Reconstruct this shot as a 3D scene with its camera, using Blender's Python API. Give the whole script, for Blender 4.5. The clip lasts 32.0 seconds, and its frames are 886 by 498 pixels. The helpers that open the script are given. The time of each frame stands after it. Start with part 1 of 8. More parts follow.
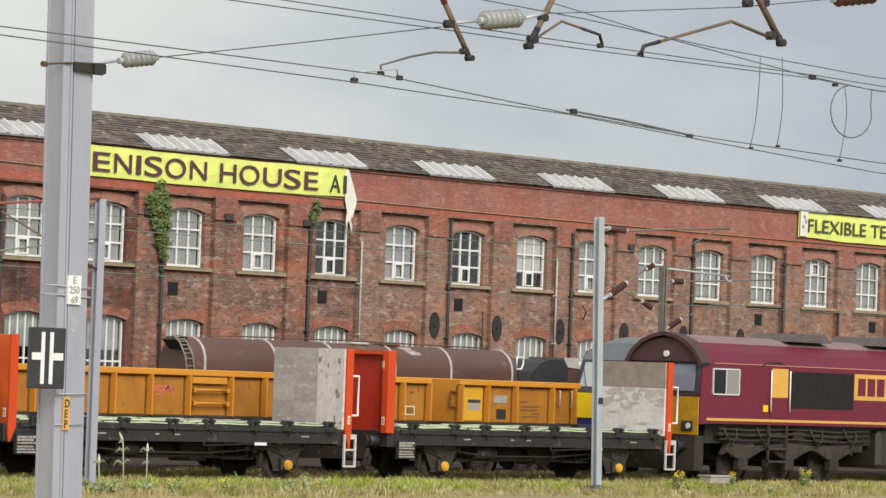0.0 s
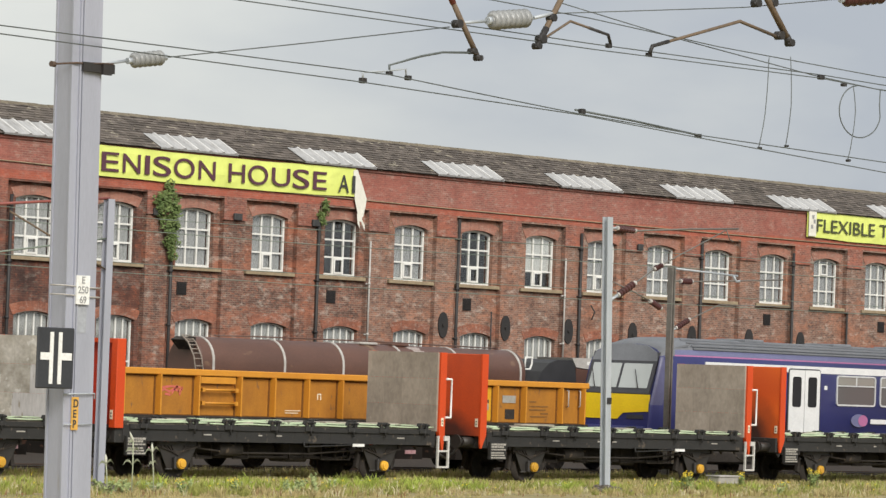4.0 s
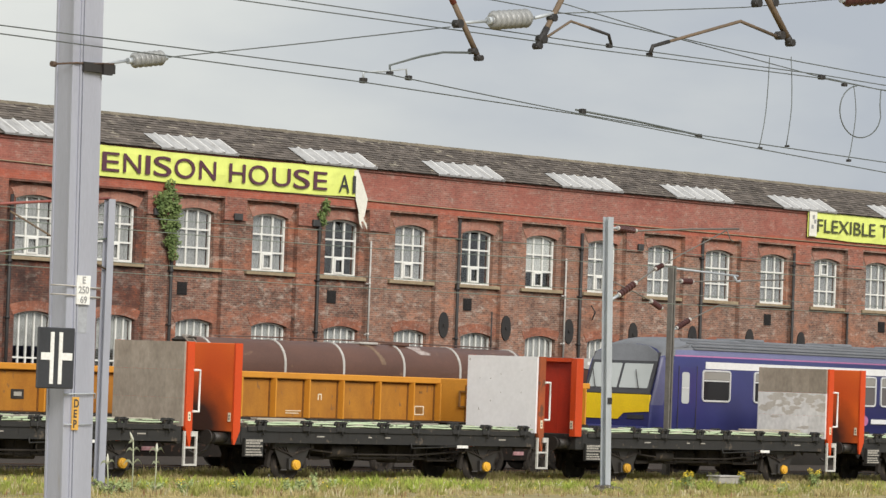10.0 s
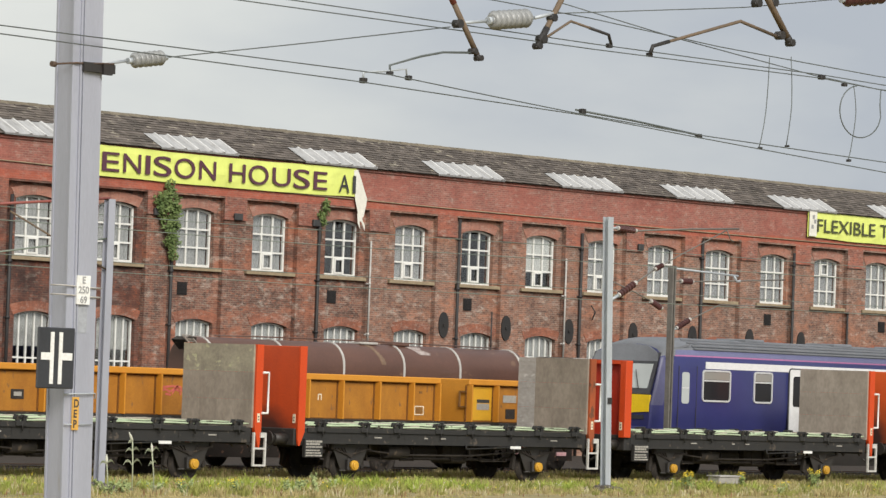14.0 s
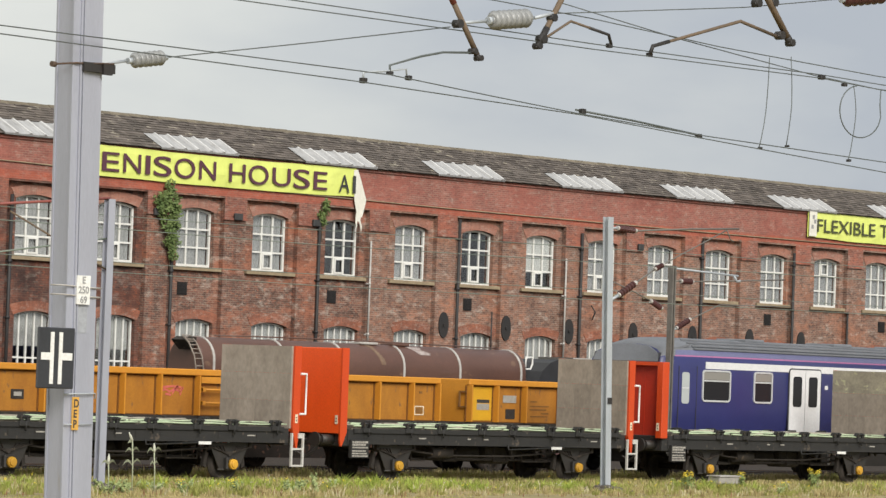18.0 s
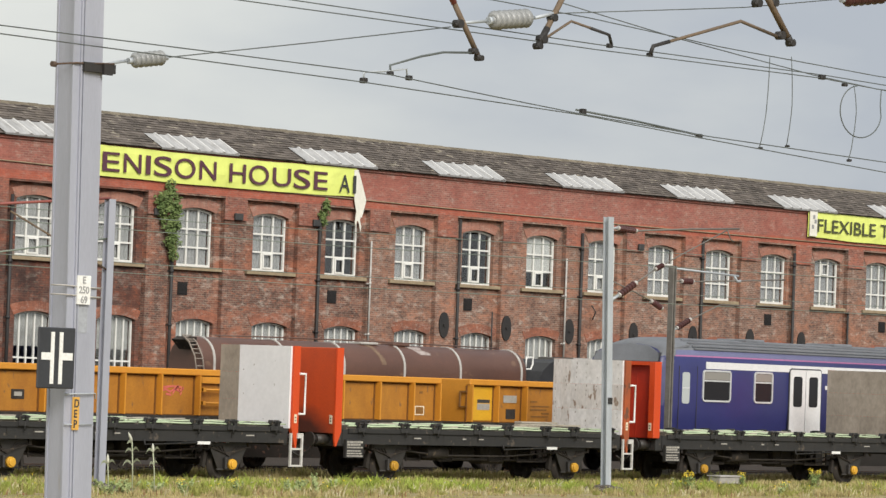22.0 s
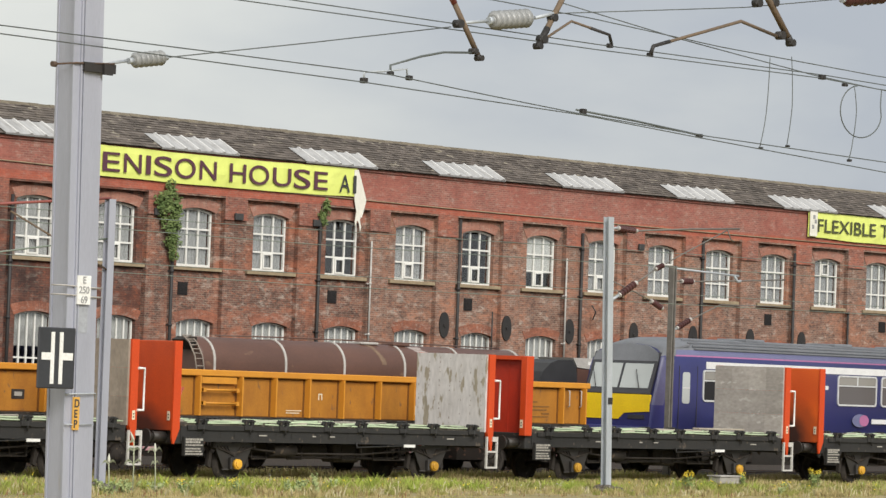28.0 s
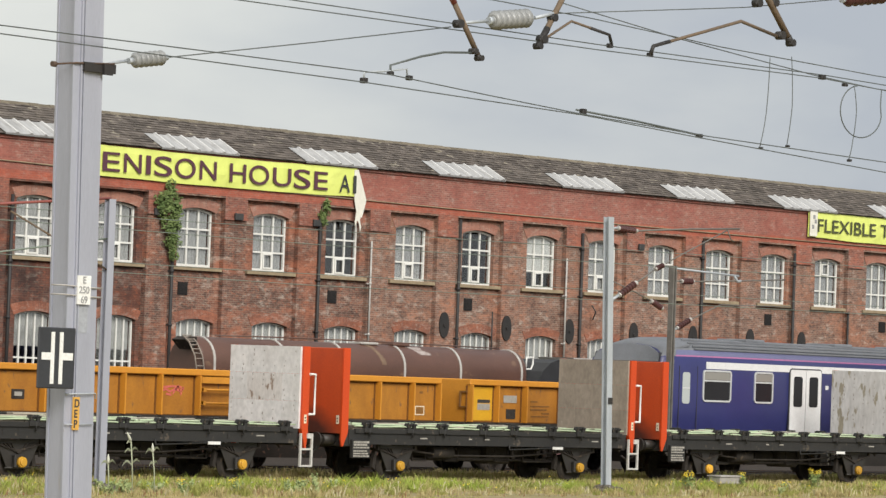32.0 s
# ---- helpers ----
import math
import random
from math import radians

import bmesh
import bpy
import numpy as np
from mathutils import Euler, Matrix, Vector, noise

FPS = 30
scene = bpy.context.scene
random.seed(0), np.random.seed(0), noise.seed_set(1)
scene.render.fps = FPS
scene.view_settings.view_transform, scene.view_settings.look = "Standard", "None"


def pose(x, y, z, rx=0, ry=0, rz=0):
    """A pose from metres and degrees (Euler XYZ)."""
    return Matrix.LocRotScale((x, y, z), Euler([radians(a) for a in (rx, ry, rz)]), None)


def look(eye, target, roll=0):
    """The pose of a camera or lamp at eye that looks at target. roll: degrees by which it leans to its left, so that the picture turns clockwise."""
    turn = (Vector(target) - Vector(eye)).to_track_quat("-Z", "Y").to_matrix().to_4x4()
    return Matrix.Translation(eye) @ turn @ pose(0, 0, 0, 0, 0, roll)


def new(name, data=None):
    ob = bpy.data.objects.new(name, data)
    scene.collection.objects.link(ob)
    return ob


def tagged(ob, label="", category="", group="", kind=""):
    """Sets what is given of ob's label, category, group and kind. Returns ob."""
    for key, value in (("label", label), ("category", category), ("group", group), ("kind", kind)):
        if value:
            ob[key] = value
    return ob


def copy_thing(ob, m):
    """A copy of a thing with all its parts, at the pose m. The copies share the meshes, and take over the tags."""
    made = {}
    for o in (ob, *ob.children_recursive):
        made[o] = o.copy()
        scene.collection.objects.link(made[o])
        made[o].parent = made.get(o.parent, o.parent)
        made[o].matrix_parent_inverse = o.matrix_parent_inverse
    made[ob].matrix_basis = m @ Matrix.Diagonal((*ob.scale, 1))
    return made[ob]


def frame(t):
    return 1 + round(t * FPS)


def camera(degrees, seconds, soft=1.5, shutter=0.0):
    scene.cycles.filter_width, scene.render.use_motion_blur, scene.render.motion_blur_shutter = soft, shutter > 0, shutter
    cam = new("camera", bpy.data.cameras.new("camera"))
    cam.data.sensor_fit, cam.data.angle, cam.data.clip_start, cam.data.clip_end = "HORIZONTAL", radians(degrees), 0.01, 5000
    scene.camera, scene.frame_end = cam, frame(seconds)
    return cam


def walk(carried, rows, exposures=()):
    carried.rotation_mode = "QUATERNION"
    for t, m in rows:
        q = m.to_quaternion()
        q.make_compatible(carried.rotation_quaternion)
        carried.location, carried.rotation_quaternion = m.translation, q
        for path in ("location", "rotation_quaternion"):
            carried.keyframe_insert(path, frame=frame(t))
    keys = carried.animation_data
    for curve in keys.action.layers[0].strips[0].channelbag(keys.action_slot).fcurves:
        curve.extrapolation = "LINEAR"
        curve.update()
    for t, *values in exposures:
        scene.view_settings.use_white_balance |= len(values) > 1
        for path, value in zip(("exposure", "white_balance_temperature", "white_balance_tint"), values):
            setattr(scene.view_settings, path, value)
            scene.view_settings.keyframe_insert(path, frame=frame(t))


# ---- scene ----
# One static long-lens view across a railway yard. x runs along the tracks, y away from
# the camera, z up; rail tops lie at z = 0.
EYE = Vector((0.0, 0.0, 2.62))
AIM = EYE + Vector((0.7366, 0.6754, 0.0349)) * 100
cam = camera(13.755, 32.0, soft=1.42)
AIMED = look(EYE, AIM, 2.072)


def turned(px):
    """The aimed pose, swung to the right by a small pan."""
    return AIMED @ pose(0, 0, 0, 0, -math.degrees(px / 6500.0), 0)


walk(cam, [(t, turned(px)) for t, px in (
    (0.0, 16.0), (0.5, 12.9), (1.0, 9.9), (1.5, 6.9), (2.0, 4.6), (2.5, 2.5), (3.0, 1.6), (3.5, 1.2),
    (5.5, 0.3), (9.0, 0.0), (20.0, 0.0), (23.0, -0.9), (32.0, -1.0))], exposures=[(0, 0.0), (32, 0.0)])

# ---- light: bright overcast sky, soft sun high behind the camera ----
world = bpy.data.worlds.new("overcast_sky")
scene.world = world
world.use_nodes = True
wt = world.node_tree
wt.nodes.clear()
w_out = wt.nodes.new("ShaderNodeOutputWorld")
w_bg = wt.nodes.new("ShaderNodeBackground")
w_sky = wt.nodes.new("ShaderNodeTexSky")
w_sky.sky_type = "NISHITA"
w_sky.sun_disc = False
w_sky.sun_elevation = radians(50)
w_sky.sun_rotation = radians(200)
w_co = wt.nodes.new("ShaderNodeTexCoord")
w_map = wt.nodes.new("ShaderNodeMapping")
w_map.inputs["Location"].default_value = (1.7, 0.4, 0.3)
w_map.inputs["Scale"].default_value = (6.0, 6.0, 15.0)
w_n = wt.nodes.new("ShaderNodeTexNoise")
w_n.inputs["Scale"].default_value = 1.2
w_n.inputs["Detail"].default_value = 6
w_n.inputs["Roughness"].default_value = 0.5
# broad bank of thicker cloud towards the far end of the line
w_sep = wt.nodes.new("ShaderNodeSeparateXYZ")
w_bank = wt.nodes.new("ShaderNodeMath")
w_bank.operation = "MULTIPLY_ADD"
w_bank.inputs[1].default_value, w_bank.inputs[2].default_value = -3.4, 2.668
w_low = wt.nodes.new("ShaderNodeMath")
w_low.operation = "MULTIPLY_ADD"
w_low.inputs[1].default_value = -1.6
w_sum = wt.nodes.new("ShaderNodeMath")
w_sum.operation = "MULTIPLY_ADD"
w_sum.inputs[1].default_value = 1.0
w_r = wt.nodes.new("ShaderNodeValToRGB")
w_r.color_ramp.elements[0].position = 0.30
w_r.color_ramp.elements[0].color = (4.7, 5.05, 5.6, 1)
w_r.color_ramp.elements[1].position = 0.86
w_r.color_ramp.elements[1].color = (8.0, 8.1, 7.65, 1)
w_mix = wt.nodes.new("ShaderNodeMixRGB")
w_mix.inputs["Fac"].default_value = 0.93
w_bg.inputs["Strength"].default_value = 0.1
for a, b in ((w_co.outputs["Generated"], w_map.inputs["Vector"]), (w_map.outputs["Vector"], w_n.inputs["Vector"]),
             (w_co.outputs["Generated"], w_sep.inputs[0]), (w_sep.outputs["X"], w_bank.inputs[0]), (w_n.outputs["Fac"], w_sum.inputs[0]),
             (w_sep.outputs["Z"], w_low.inputs[0]), (w_bank.outputs[0], w_low.inputs[2]), (w_low.outputs[0], w_sum.inputs[2]), (w_sum.outputs[0], w_r.inputs["Fac"]), (w_sky.outputs["Color"], w_mix.inputs["Color1"]),
             (w_r.outputs["Color"], w_mix.inputs["Color2"]), (w_mix.outputs["Color"], w_bg.inputs["Color"]),
             (w_bg.outputs["Background"], w_out.inputs["Surface"])):
    wt.links.new(a, b)

sun_data = bpy.data.lights.new("sun", "SUN")
sun_data.energy, sun_data.angle, sun_data.color = 3.6, radians(30), (1.0, 0.96, 0.9)
sun = new("sun", sun_data)
sun.matrix_world = look((0, -70, 95), (60, 60, 0))


# ---- materials ----
def mat(name, a, b=None, scale=3.0, rough=0.7, metal=0.0, bump=0.15, fine=40.0, stretch=(1, 1, 1), spread=0.25, edge=None, grain=0.5, detail=6):
    """Two-tone procedural surface: broad stains from a to b, fine grain, relief in the grain.
    edge: (third colour, threshold) for flaked or rusty spots."""
    m = bpy.data.materials.new(name)
    m.use_nodes = True
    nt = m.node_tree
    p = nt.nodes["Principled BSDF"]
    co = nt.nodes.new("ShaderNodeTexCoord")
    mp = nt.nodes.new("ShaderNodeMapping")
    mp.inputs["Scale"].default_value = stretch
    nt.links.new(co.outputs["Object"], mp.inputs["Vector"])
    big, small = nt.nodes.new("ShaderNodeTexNoise"), nt.nodes.new("ShaderNodeTexNoise")
    big.inputs["Scale"].default_value, big.inputs["Detail"].default_value = scale, detail
    big.inputs["Roughness"].default_value = 0.65
    small.inputs["Scale"].default_value, small.inputs["Detail"].default_value = fine, 3
    for n in (big, small):
        nt.links.new(mp.outputs["Vector"], n.inputs["Vector"])
    ramp = nt.nodes.new("ShaderNodeValToRGB")
    b = b or tuple(c * 0.72 for c in a)
    ramp.color_ramp.elements[0].position, ramp.color_ramp.elements[0].color = 0.5 - spread, (*b, 1)
    ramp.color_ramp.elements[1].position, ramp.color_ramp.elements[1].color = 0.5 + spread, (*a, 1)
    nt.links.new(big.outputs["Fac"], ramp.inputs["Fac"])
    col = ramp.outputs["Color"]
    if edge:
        third, limit = edge
        r2 = nt.nodes.new("ShaderNodeValToRGB")
        r2.color_ramp.elements[0].position, r2.color_ramp.elements[1].position = limit, limit + 0.05
        n3 = nt.nodes.new("ShaderNodeTexNoise")
        n3.inputs["Scale"].default_value, n3.inputs["Detail"].default_value = scale * 2.3, 7
        nt.links.new(mp.outputs["Vector"], n3.inputs["Vector"])
        nt.links.new(n3.outputs["Fac"], r2.inputs["Fac"])
        mx = nt.nodes.new("ShaderNodeMixRGB")
        mx.inputs["Color2"].default_value = (*third, 1)
        nt.links.new(r2.outputs["Color"], mx.inputs["Fac"])
        nt.links.new(col, mx.inputs["Color1"])
        col = mx.outputs["Color"]
    hs = nt.nodes.new("ShaderNodeHueSaturation")
    mul = nt.nodes.new("ShaderNodeMath")
    mul.operation = "MULTIPLY_ADD"
    mul.inputs[1].default_value, mul.inputs[2].default_value = grain, 1 - grain / 2
    nt.links.new(small.outputs["Fac"], mul.inputs[0])
    nt.links.new(mul.outputs[0], hs.inputs["Value"])
    nt.links.new(col, hs.inputs["Color"])
    nt.links.new(hs.outputs["Color"], p.inputs["Base Color"])
    p.inputs["Roughness"].default_value, p.inputs["Metallic"].default_value = rough, metal
    p.inputs["Specular IOR Level"].default_value = 0.5 if rough < 0.72 else 0.2
    if bump:
        bp = nt.nodes.new("ShaderNodeBump")
        bp.inputs["Strength"].default_value, bp.inputs["Distance"].default_value = bump, 0.02
        nt.links.new(small.outputs["Fac"], bp.inputs["Height"])
        nt.links.new(bp.outputs["Normal"], p.inputs["Normal"])
    return m


def brick_mat(name, reds, mortar, patch, patch_at=0.56, scale=0.35, dirt=0.5, fleck=1.0, size=(0.225, 0.075)):
    """Courses of real-size bricks in the wall's plane, with broad patches of another colour and soot."""
    m = bpy.data.materials.new(name)
    m.use_nodes = True
    nt = m.node_tree
    p = nt.nodes["Principled BSDF"]
    co = nt.nodes.new("ShaderNodeTexCoord")
    sp, cb = nt.nodes.new("ShaderNodeSeparateXYZ"), nt.nodes.new("ShaderNodeCombineXYZ")
    nt.links.new(co.outputs["Object"], sp.inputs[0])
    ad = nt.nodes.new("ShaderNodeMath")
    nt.links.new(sp.outputs["X"], ad.inputs[0])
    nt.links.new(sp.outputs["Y"], ad.inputs[1])
    nt.links.new(ad.outputs[0], cb.inputs["X"])
    nt.links.new(sp.outputs["Z"], cb.inputs["Y"])
    br = nt.nodes.new("ShaderNodeTexBrick")
    br.inputs["Scale"].default_value = 1.0
    br.inputs["Brick Width"].default_value, br.inputs["Row Height"].default_value = size
    br.inputs["Mortar Size"].default_value, br.inputs["Bias"].default_value = 0.011, -0.1
    br.inputs["Color1"].default_value, br.inputs["Color2"].default_value = (*reds[0], 1), (*reds[1], 1)
    br.inputs["Mortar"].default_value = (*mortar, 1)
    nt.links.new(cb.outputs[0], br.inputs["Vector"])
    last = br.outputs["Color"]
    flow = nt.nodes.new("ShaderNodeMapping")
    flow.inputs["Scale"].default_value = (0.55, 0.55, 1.25)
    nt.links.new(co.outputs["Object"], flow.inputs["Vector"])
    for sc, at, c2, width, amt in ((scale, patch_at, patch, 0.06, 0.75), (scale * 1.6, 0.55, tuple(x * 0.40 for x in reds[1]), 0.10, dirt),
                                   (scale * 6.5, 0.60, (0.46, 0.40, 0.34), 0.07, 0.55 * fleck), (scale * 11, 0.58, tuple(x * 0.35 for x in reds[1]), 0.08, 0.55 * fleck), (scale * 16, 0.60, tuple(x * 1.5 for x in patch), 0.06, 0.5)):
        n = nt.nodes.new("ShaderNodeTexNoise")
        n.inputs["Scale"].default_value, n.inputs["Detail"].default_value, n.inputs["Roughness"].default_value = sc, 8, 0.7
        nt.links.new(flow.outputs[0], n.inputs["Vector"])
        r = nt.nodes.new("ShaderNodeValToRGB")
        r.color_ramp.elements[0].position, r.color_ramp.elements[1].position = at - width, at + width
        r.color_ramp.elements[1].color = (amt, amt, amt, 1)
        nt.links.new(n.outputs["Fac"], r.inputs["Fac"])
        mx = nt.nodes.new("ShaderNodeMixRGB")
        mx.inputs["Color2"].default_value = (*c2, 1)
        nt.links.new(r.outputs["Color"], mx.inputs["Fac"])
        nt.links.new(last, mx.inputs["Color1"])
        last = mx.outputs["Color"]
    # long runs of damp and rust down the face
    runs = nt.nodes.new("ShaderNodeMapping")
    runs.inputs["Scale"].default_value = (1.5, 1.5, 0.16)
    nt.links.new(co.outputs["Object"], runs.inputs["Vector"])
    for sc, at, c2, amt in ((1.0, 0.60, tuple(x * 0.34 for x in reds[1]), 0.55 * dirt), (1.7, 0.63, tuple(x * 1.15 for x in patch), 0.5 * dirt)):
        n, r, mx = nt.nodes.new("ShaderNodeTexNoise"), nt.nodes.new("ShaderNodeValToRGB"), nt.nodes.new("ShaderNodeMixRGB")
        n.inputs["Scale"].default_value, n.inputs["Detail"].default_value, n.inputs["Roughness"].default_value = sc, 6, 0.6
        nt.links.new(runs.outputs[0], n.inputs["Vector"])
        r.color_ramp.elements[0].position, r.color_ramp.elements[1].position = at - 0.10, at + 0.08
        r.color_ramp.elements[1].color = (amt, amt, amt, 1)
        nt.links.new(n.outputs["Fac"], r.inputs["Fac"])
        mx.inputs["Color2"].default_value = (*c2, 1)
        nt.links.new(r.outputs["Color"], mx.inputs["Fac"])
        nt.links.new(last, mx.inputs["Color1"])
        last = mx.outputs["Color"]
    nt.links.new(last, p.inputs["Base Color"])
    p.inputs["Roughness"].default_value = 0.9
    bp = nt.nodes.new("ShaderNodeBump")
    bp.inputs["Strength"].default_value, bp.inputs["Distance"].default_value = 0.6, 0.01
    nt.links.new(br.outputs["Fac"], bp.inputs["Height"])
    bp.invert = True
    nt.links.new(bp.outputs["Normal"], p.inputs["Normal"])
    return m


def glass_mat(name, tint=(0.02, 0.025, 0.03), rough=0.08, ior=1.5):
    m = bpy.data.materials.new(name)
    m.use_nodes = True
    p = m.node_tree.nodes["Principled BSDF"]
    p.inputs["Base Color"].default_value = (*tint, 1)
    p.inputs["Roughness"].default_value = rough
    p.inputs["IOR"].default_value = ior
    return m


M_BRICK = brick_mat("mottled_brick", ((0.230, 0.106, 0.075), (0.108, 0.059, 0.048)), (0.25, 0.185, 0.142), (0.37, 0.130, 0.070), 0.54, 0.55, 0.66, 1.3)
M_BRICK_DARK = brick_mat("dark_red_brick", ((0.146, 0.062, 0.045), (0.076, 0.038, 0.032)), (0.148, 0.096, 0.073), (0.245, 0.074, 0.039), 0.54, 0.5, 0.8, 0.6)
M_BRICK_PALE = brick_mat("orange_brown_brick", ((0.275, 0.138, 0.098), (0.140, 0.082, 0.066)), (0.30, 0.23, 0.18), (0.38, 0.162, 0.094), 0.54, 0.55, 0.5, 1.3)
M_BRICK_TOP = brick_mat("repointed_red_brick", ((0.315, 0.118, 0.090), (0.222, 0.086, 0.068)), (0.33, 0.19, 0.15), (0.33, 0.108, 0.080), 0.5, 0.7, 0.3, 0.75)
M_BRICK_FRIEZE = brick_mat("bright_red_brick", ((0.40, 0.108, 0.066), (0.29, 0.080, 0.052)), (0.33, 0.15, 0.11), (0.40, 0.10, 0.058), 0.5, 0.7, 0.3, 0.5)
M_BRICK_MID = brick_mat("red_brown_brick", ((0.29, 0.108, 0.078), (0.165, 0.070, 0.054)), (0.30, 0.17, 0.13), (0.36, 0.115, 0.070), 0.52, 0.6, 0.4, 0.9)
M_BRICK_ARCH = brick_mat("orange_rubbed_brick", ((0.300, 0.112, 0.070), (0.215, 0.082, 0.055)), (0.24, 0.136, 0.094), (0.325, 0.114, 0.064), 0.52, 0.9, 0.5, 1.0, (0.075, 0.42))
M_BRICK_ARCH_PALE = brick_mat("pale_rubbed_brick", ((0.375, 0.172, 0.125), (0.285, 0.128, 0.096)), (0.30, 0.19, 0.145), (0.37, 0.155, 0.105), 0.52, 0.9, 0.4, 0.8, (0.075, 0.42))
M_STONE = mat("weathered_sandstone", (0.36, 0.29, 0.19), (0.20, 0.15, 0.10), 3, 0.9)
M_SLATE = mat("lichened_slate", (0.085, 0.07, 0.055), (0.045, 0.04, 0.036), 1.2, 0.75, 0, 0.3, 20, edge=((0.16, 0.13, 0.08), 0.62))
M_WHITE = mat("white_window_paint", (0.74, 0.74, 0.71), (0.62, 0.61, 0.57), 4, 0.5, 0, 0.05)
M_BLIND = mat("white_roller_blind", (0.66, 0.66, 0.63), (0.55, 0.55, 0.52), 6, 0.8)
M_CURTAIN = mat("grey_net_curtain", (0.52, 0.52, 0.51), (0.16, 0.16, 0.16), 9, 0.9, 0, 0.1, 60, (4, 1, 1))
# very dark plaster: the gloom of the rooms is put into its colour
M_ROOM = mat("room_gloom_plaster", (0.12, 0.11, 0.10), (0.06, 0.055, 0.05), 1, 0.9)
M_SHEET = mat("pale_translucent_sheeting", (0.48, 0.48, 0.485), (0.24, 0.235, 0.23), 2.2, 0.6, 0, 0.1, 40, (3, 0.6, 0.6))
M_YELLOW_BANNER = mat("fluorescent_yellow_pvc", (0.74, 0.80, 0.21), (0.62, 0.69, 0.16), 1.5, 0.45, 0, 1.0, 2.2, (1, 1, 0.6), grain=0.2)
M_BANNER_BACK = mat("white_pvc_back", (0.78, 0.76, 0.68), (0.62, 0.60, 0.52), 3, 0.5)
M_PURPLE = mat("dark_purple_print", (0.10, 0.035, 0.055), (0.08, 0.03, 0.045), 4, 0.5, 0, 0)
M_INK = mat("black_print", (0.03, 0.03, 0.03), (0.05, 0.05, 0.05), 4, 0.6, 0, 0)
M_OLIVEINK = mat("dark_olive_print", (0.075, 0.08, 0.035), (0.055, 0.06, 0.03), 4, 0.6, 0, 0)
M_GREYINK = mat("grey_print", (0.30, 0.30, 0.30), (0.24, 0.24, 0.24), 4, 0.6, 0, 0)
M_WHITEINK = mat("white_lettering_paint", (0.78, 0.78, 0.76), (0.66, 0.65, 0.62), 8, 0.6, 0, 0)
M_CAST = mat("black_cast_iron", (0.017, 0.017, 0.019), (0.030, 0.025, 0.022), 3, 0.6)
M_GALV = mat("galvanised_steel", (0.45, 0.462, 0.535), (0.345, 0.355, 0.41), 1.6, 0.55, 0.35, 0.04, 60, (2, 2, 0.25), edge=((0.40, 0.385, 0.375), 0.67), grain=0.2)
M_GALV2 = mat("dull_galvanised_steel", (0.50, 0.53, 0.56), (0.36, 0.39, 0.42), 2.0, 0.6, 0.3, 0.06, 60, (2, 2, 0.4))
M_WIRE = mat("weathered_copper_wire", (0.135, 0.15, 0.145), (0.085, 0.095, 0.092), 5, 0.6, 0.3, 0)
M_RUSTYTUBE = mat("rusted_tube", (0.21, 0.15, 0.10), (0.115, 0.09, 0.07), 6, 0.75, 0.2)
M_REDTUBE = mat("red_brown_tube", (0.28, 0.075, 0.06), (0.2, 0.06, 0.05), 5, 0.6)
M_MASTDARK = mat("weathered_dark_steel", (0.20, 0.19, 0.17), (0.11, 0.10, 0.09), 3, 0.7, 0.2)
M_FARWIRE = mat("greenish_copper_wire", (0.20, 0.24, 0.20), (0.14, 0.16, 0.13), 4, 0.6, 0.2, 0)
M_PORCELAIN = mat("grey_porcelain", (0.34, 0.345, 0.345), (0.23, 0.235, 0.235), 6, 0.35, 0, 0)
M_BROWNPORC = mat("brown_porcelain", (0.085, 0.028, 0.026), (0.05, 0.02, 0.02), 6, 0.3, 0, 0)
M_BLACK = mat("sooty_black_paint", (0.015, 0.015, 0.015), (0.026, 0.024, 0.022), 2.4, 0.7, 0, 0.3, 30, edge=((0.085, 0.068, 0.052), 0.62))
M_RUNNING = mat("brake_dust_steel", (0.058, 0.049, 0.042), (0.027, 0.024, 0.022), 3.5, 0.8, 0.1, 0.4, 30, edge=((0.11, 0.085, 0.06), 0.64))
M_ORANGE4 = mat("fresh_vermilion_paint", (0.80, 0.095, 0.008), (0.66, 0.072, 0.007), 1.1, 0.5, 0, 0.04, 40, (1, 1, 0.5))
M_ORANGE = mat("vermilion_paint", (0.60, 0.062, 0.006), (0.47, 0.048, 0.006), 1.3, 0.55, 0, 0.05, 40, (1, 1, 0.5))
M_ORANGE3 = mat("soot_stained_vermilion_paint", (0.80, 0.155, 0.012), (0.55, 0.080, 0.010), 0.6, 0.65, 0, 0.05, 40, (1, 1, 0.9), 0.20, detail=1)


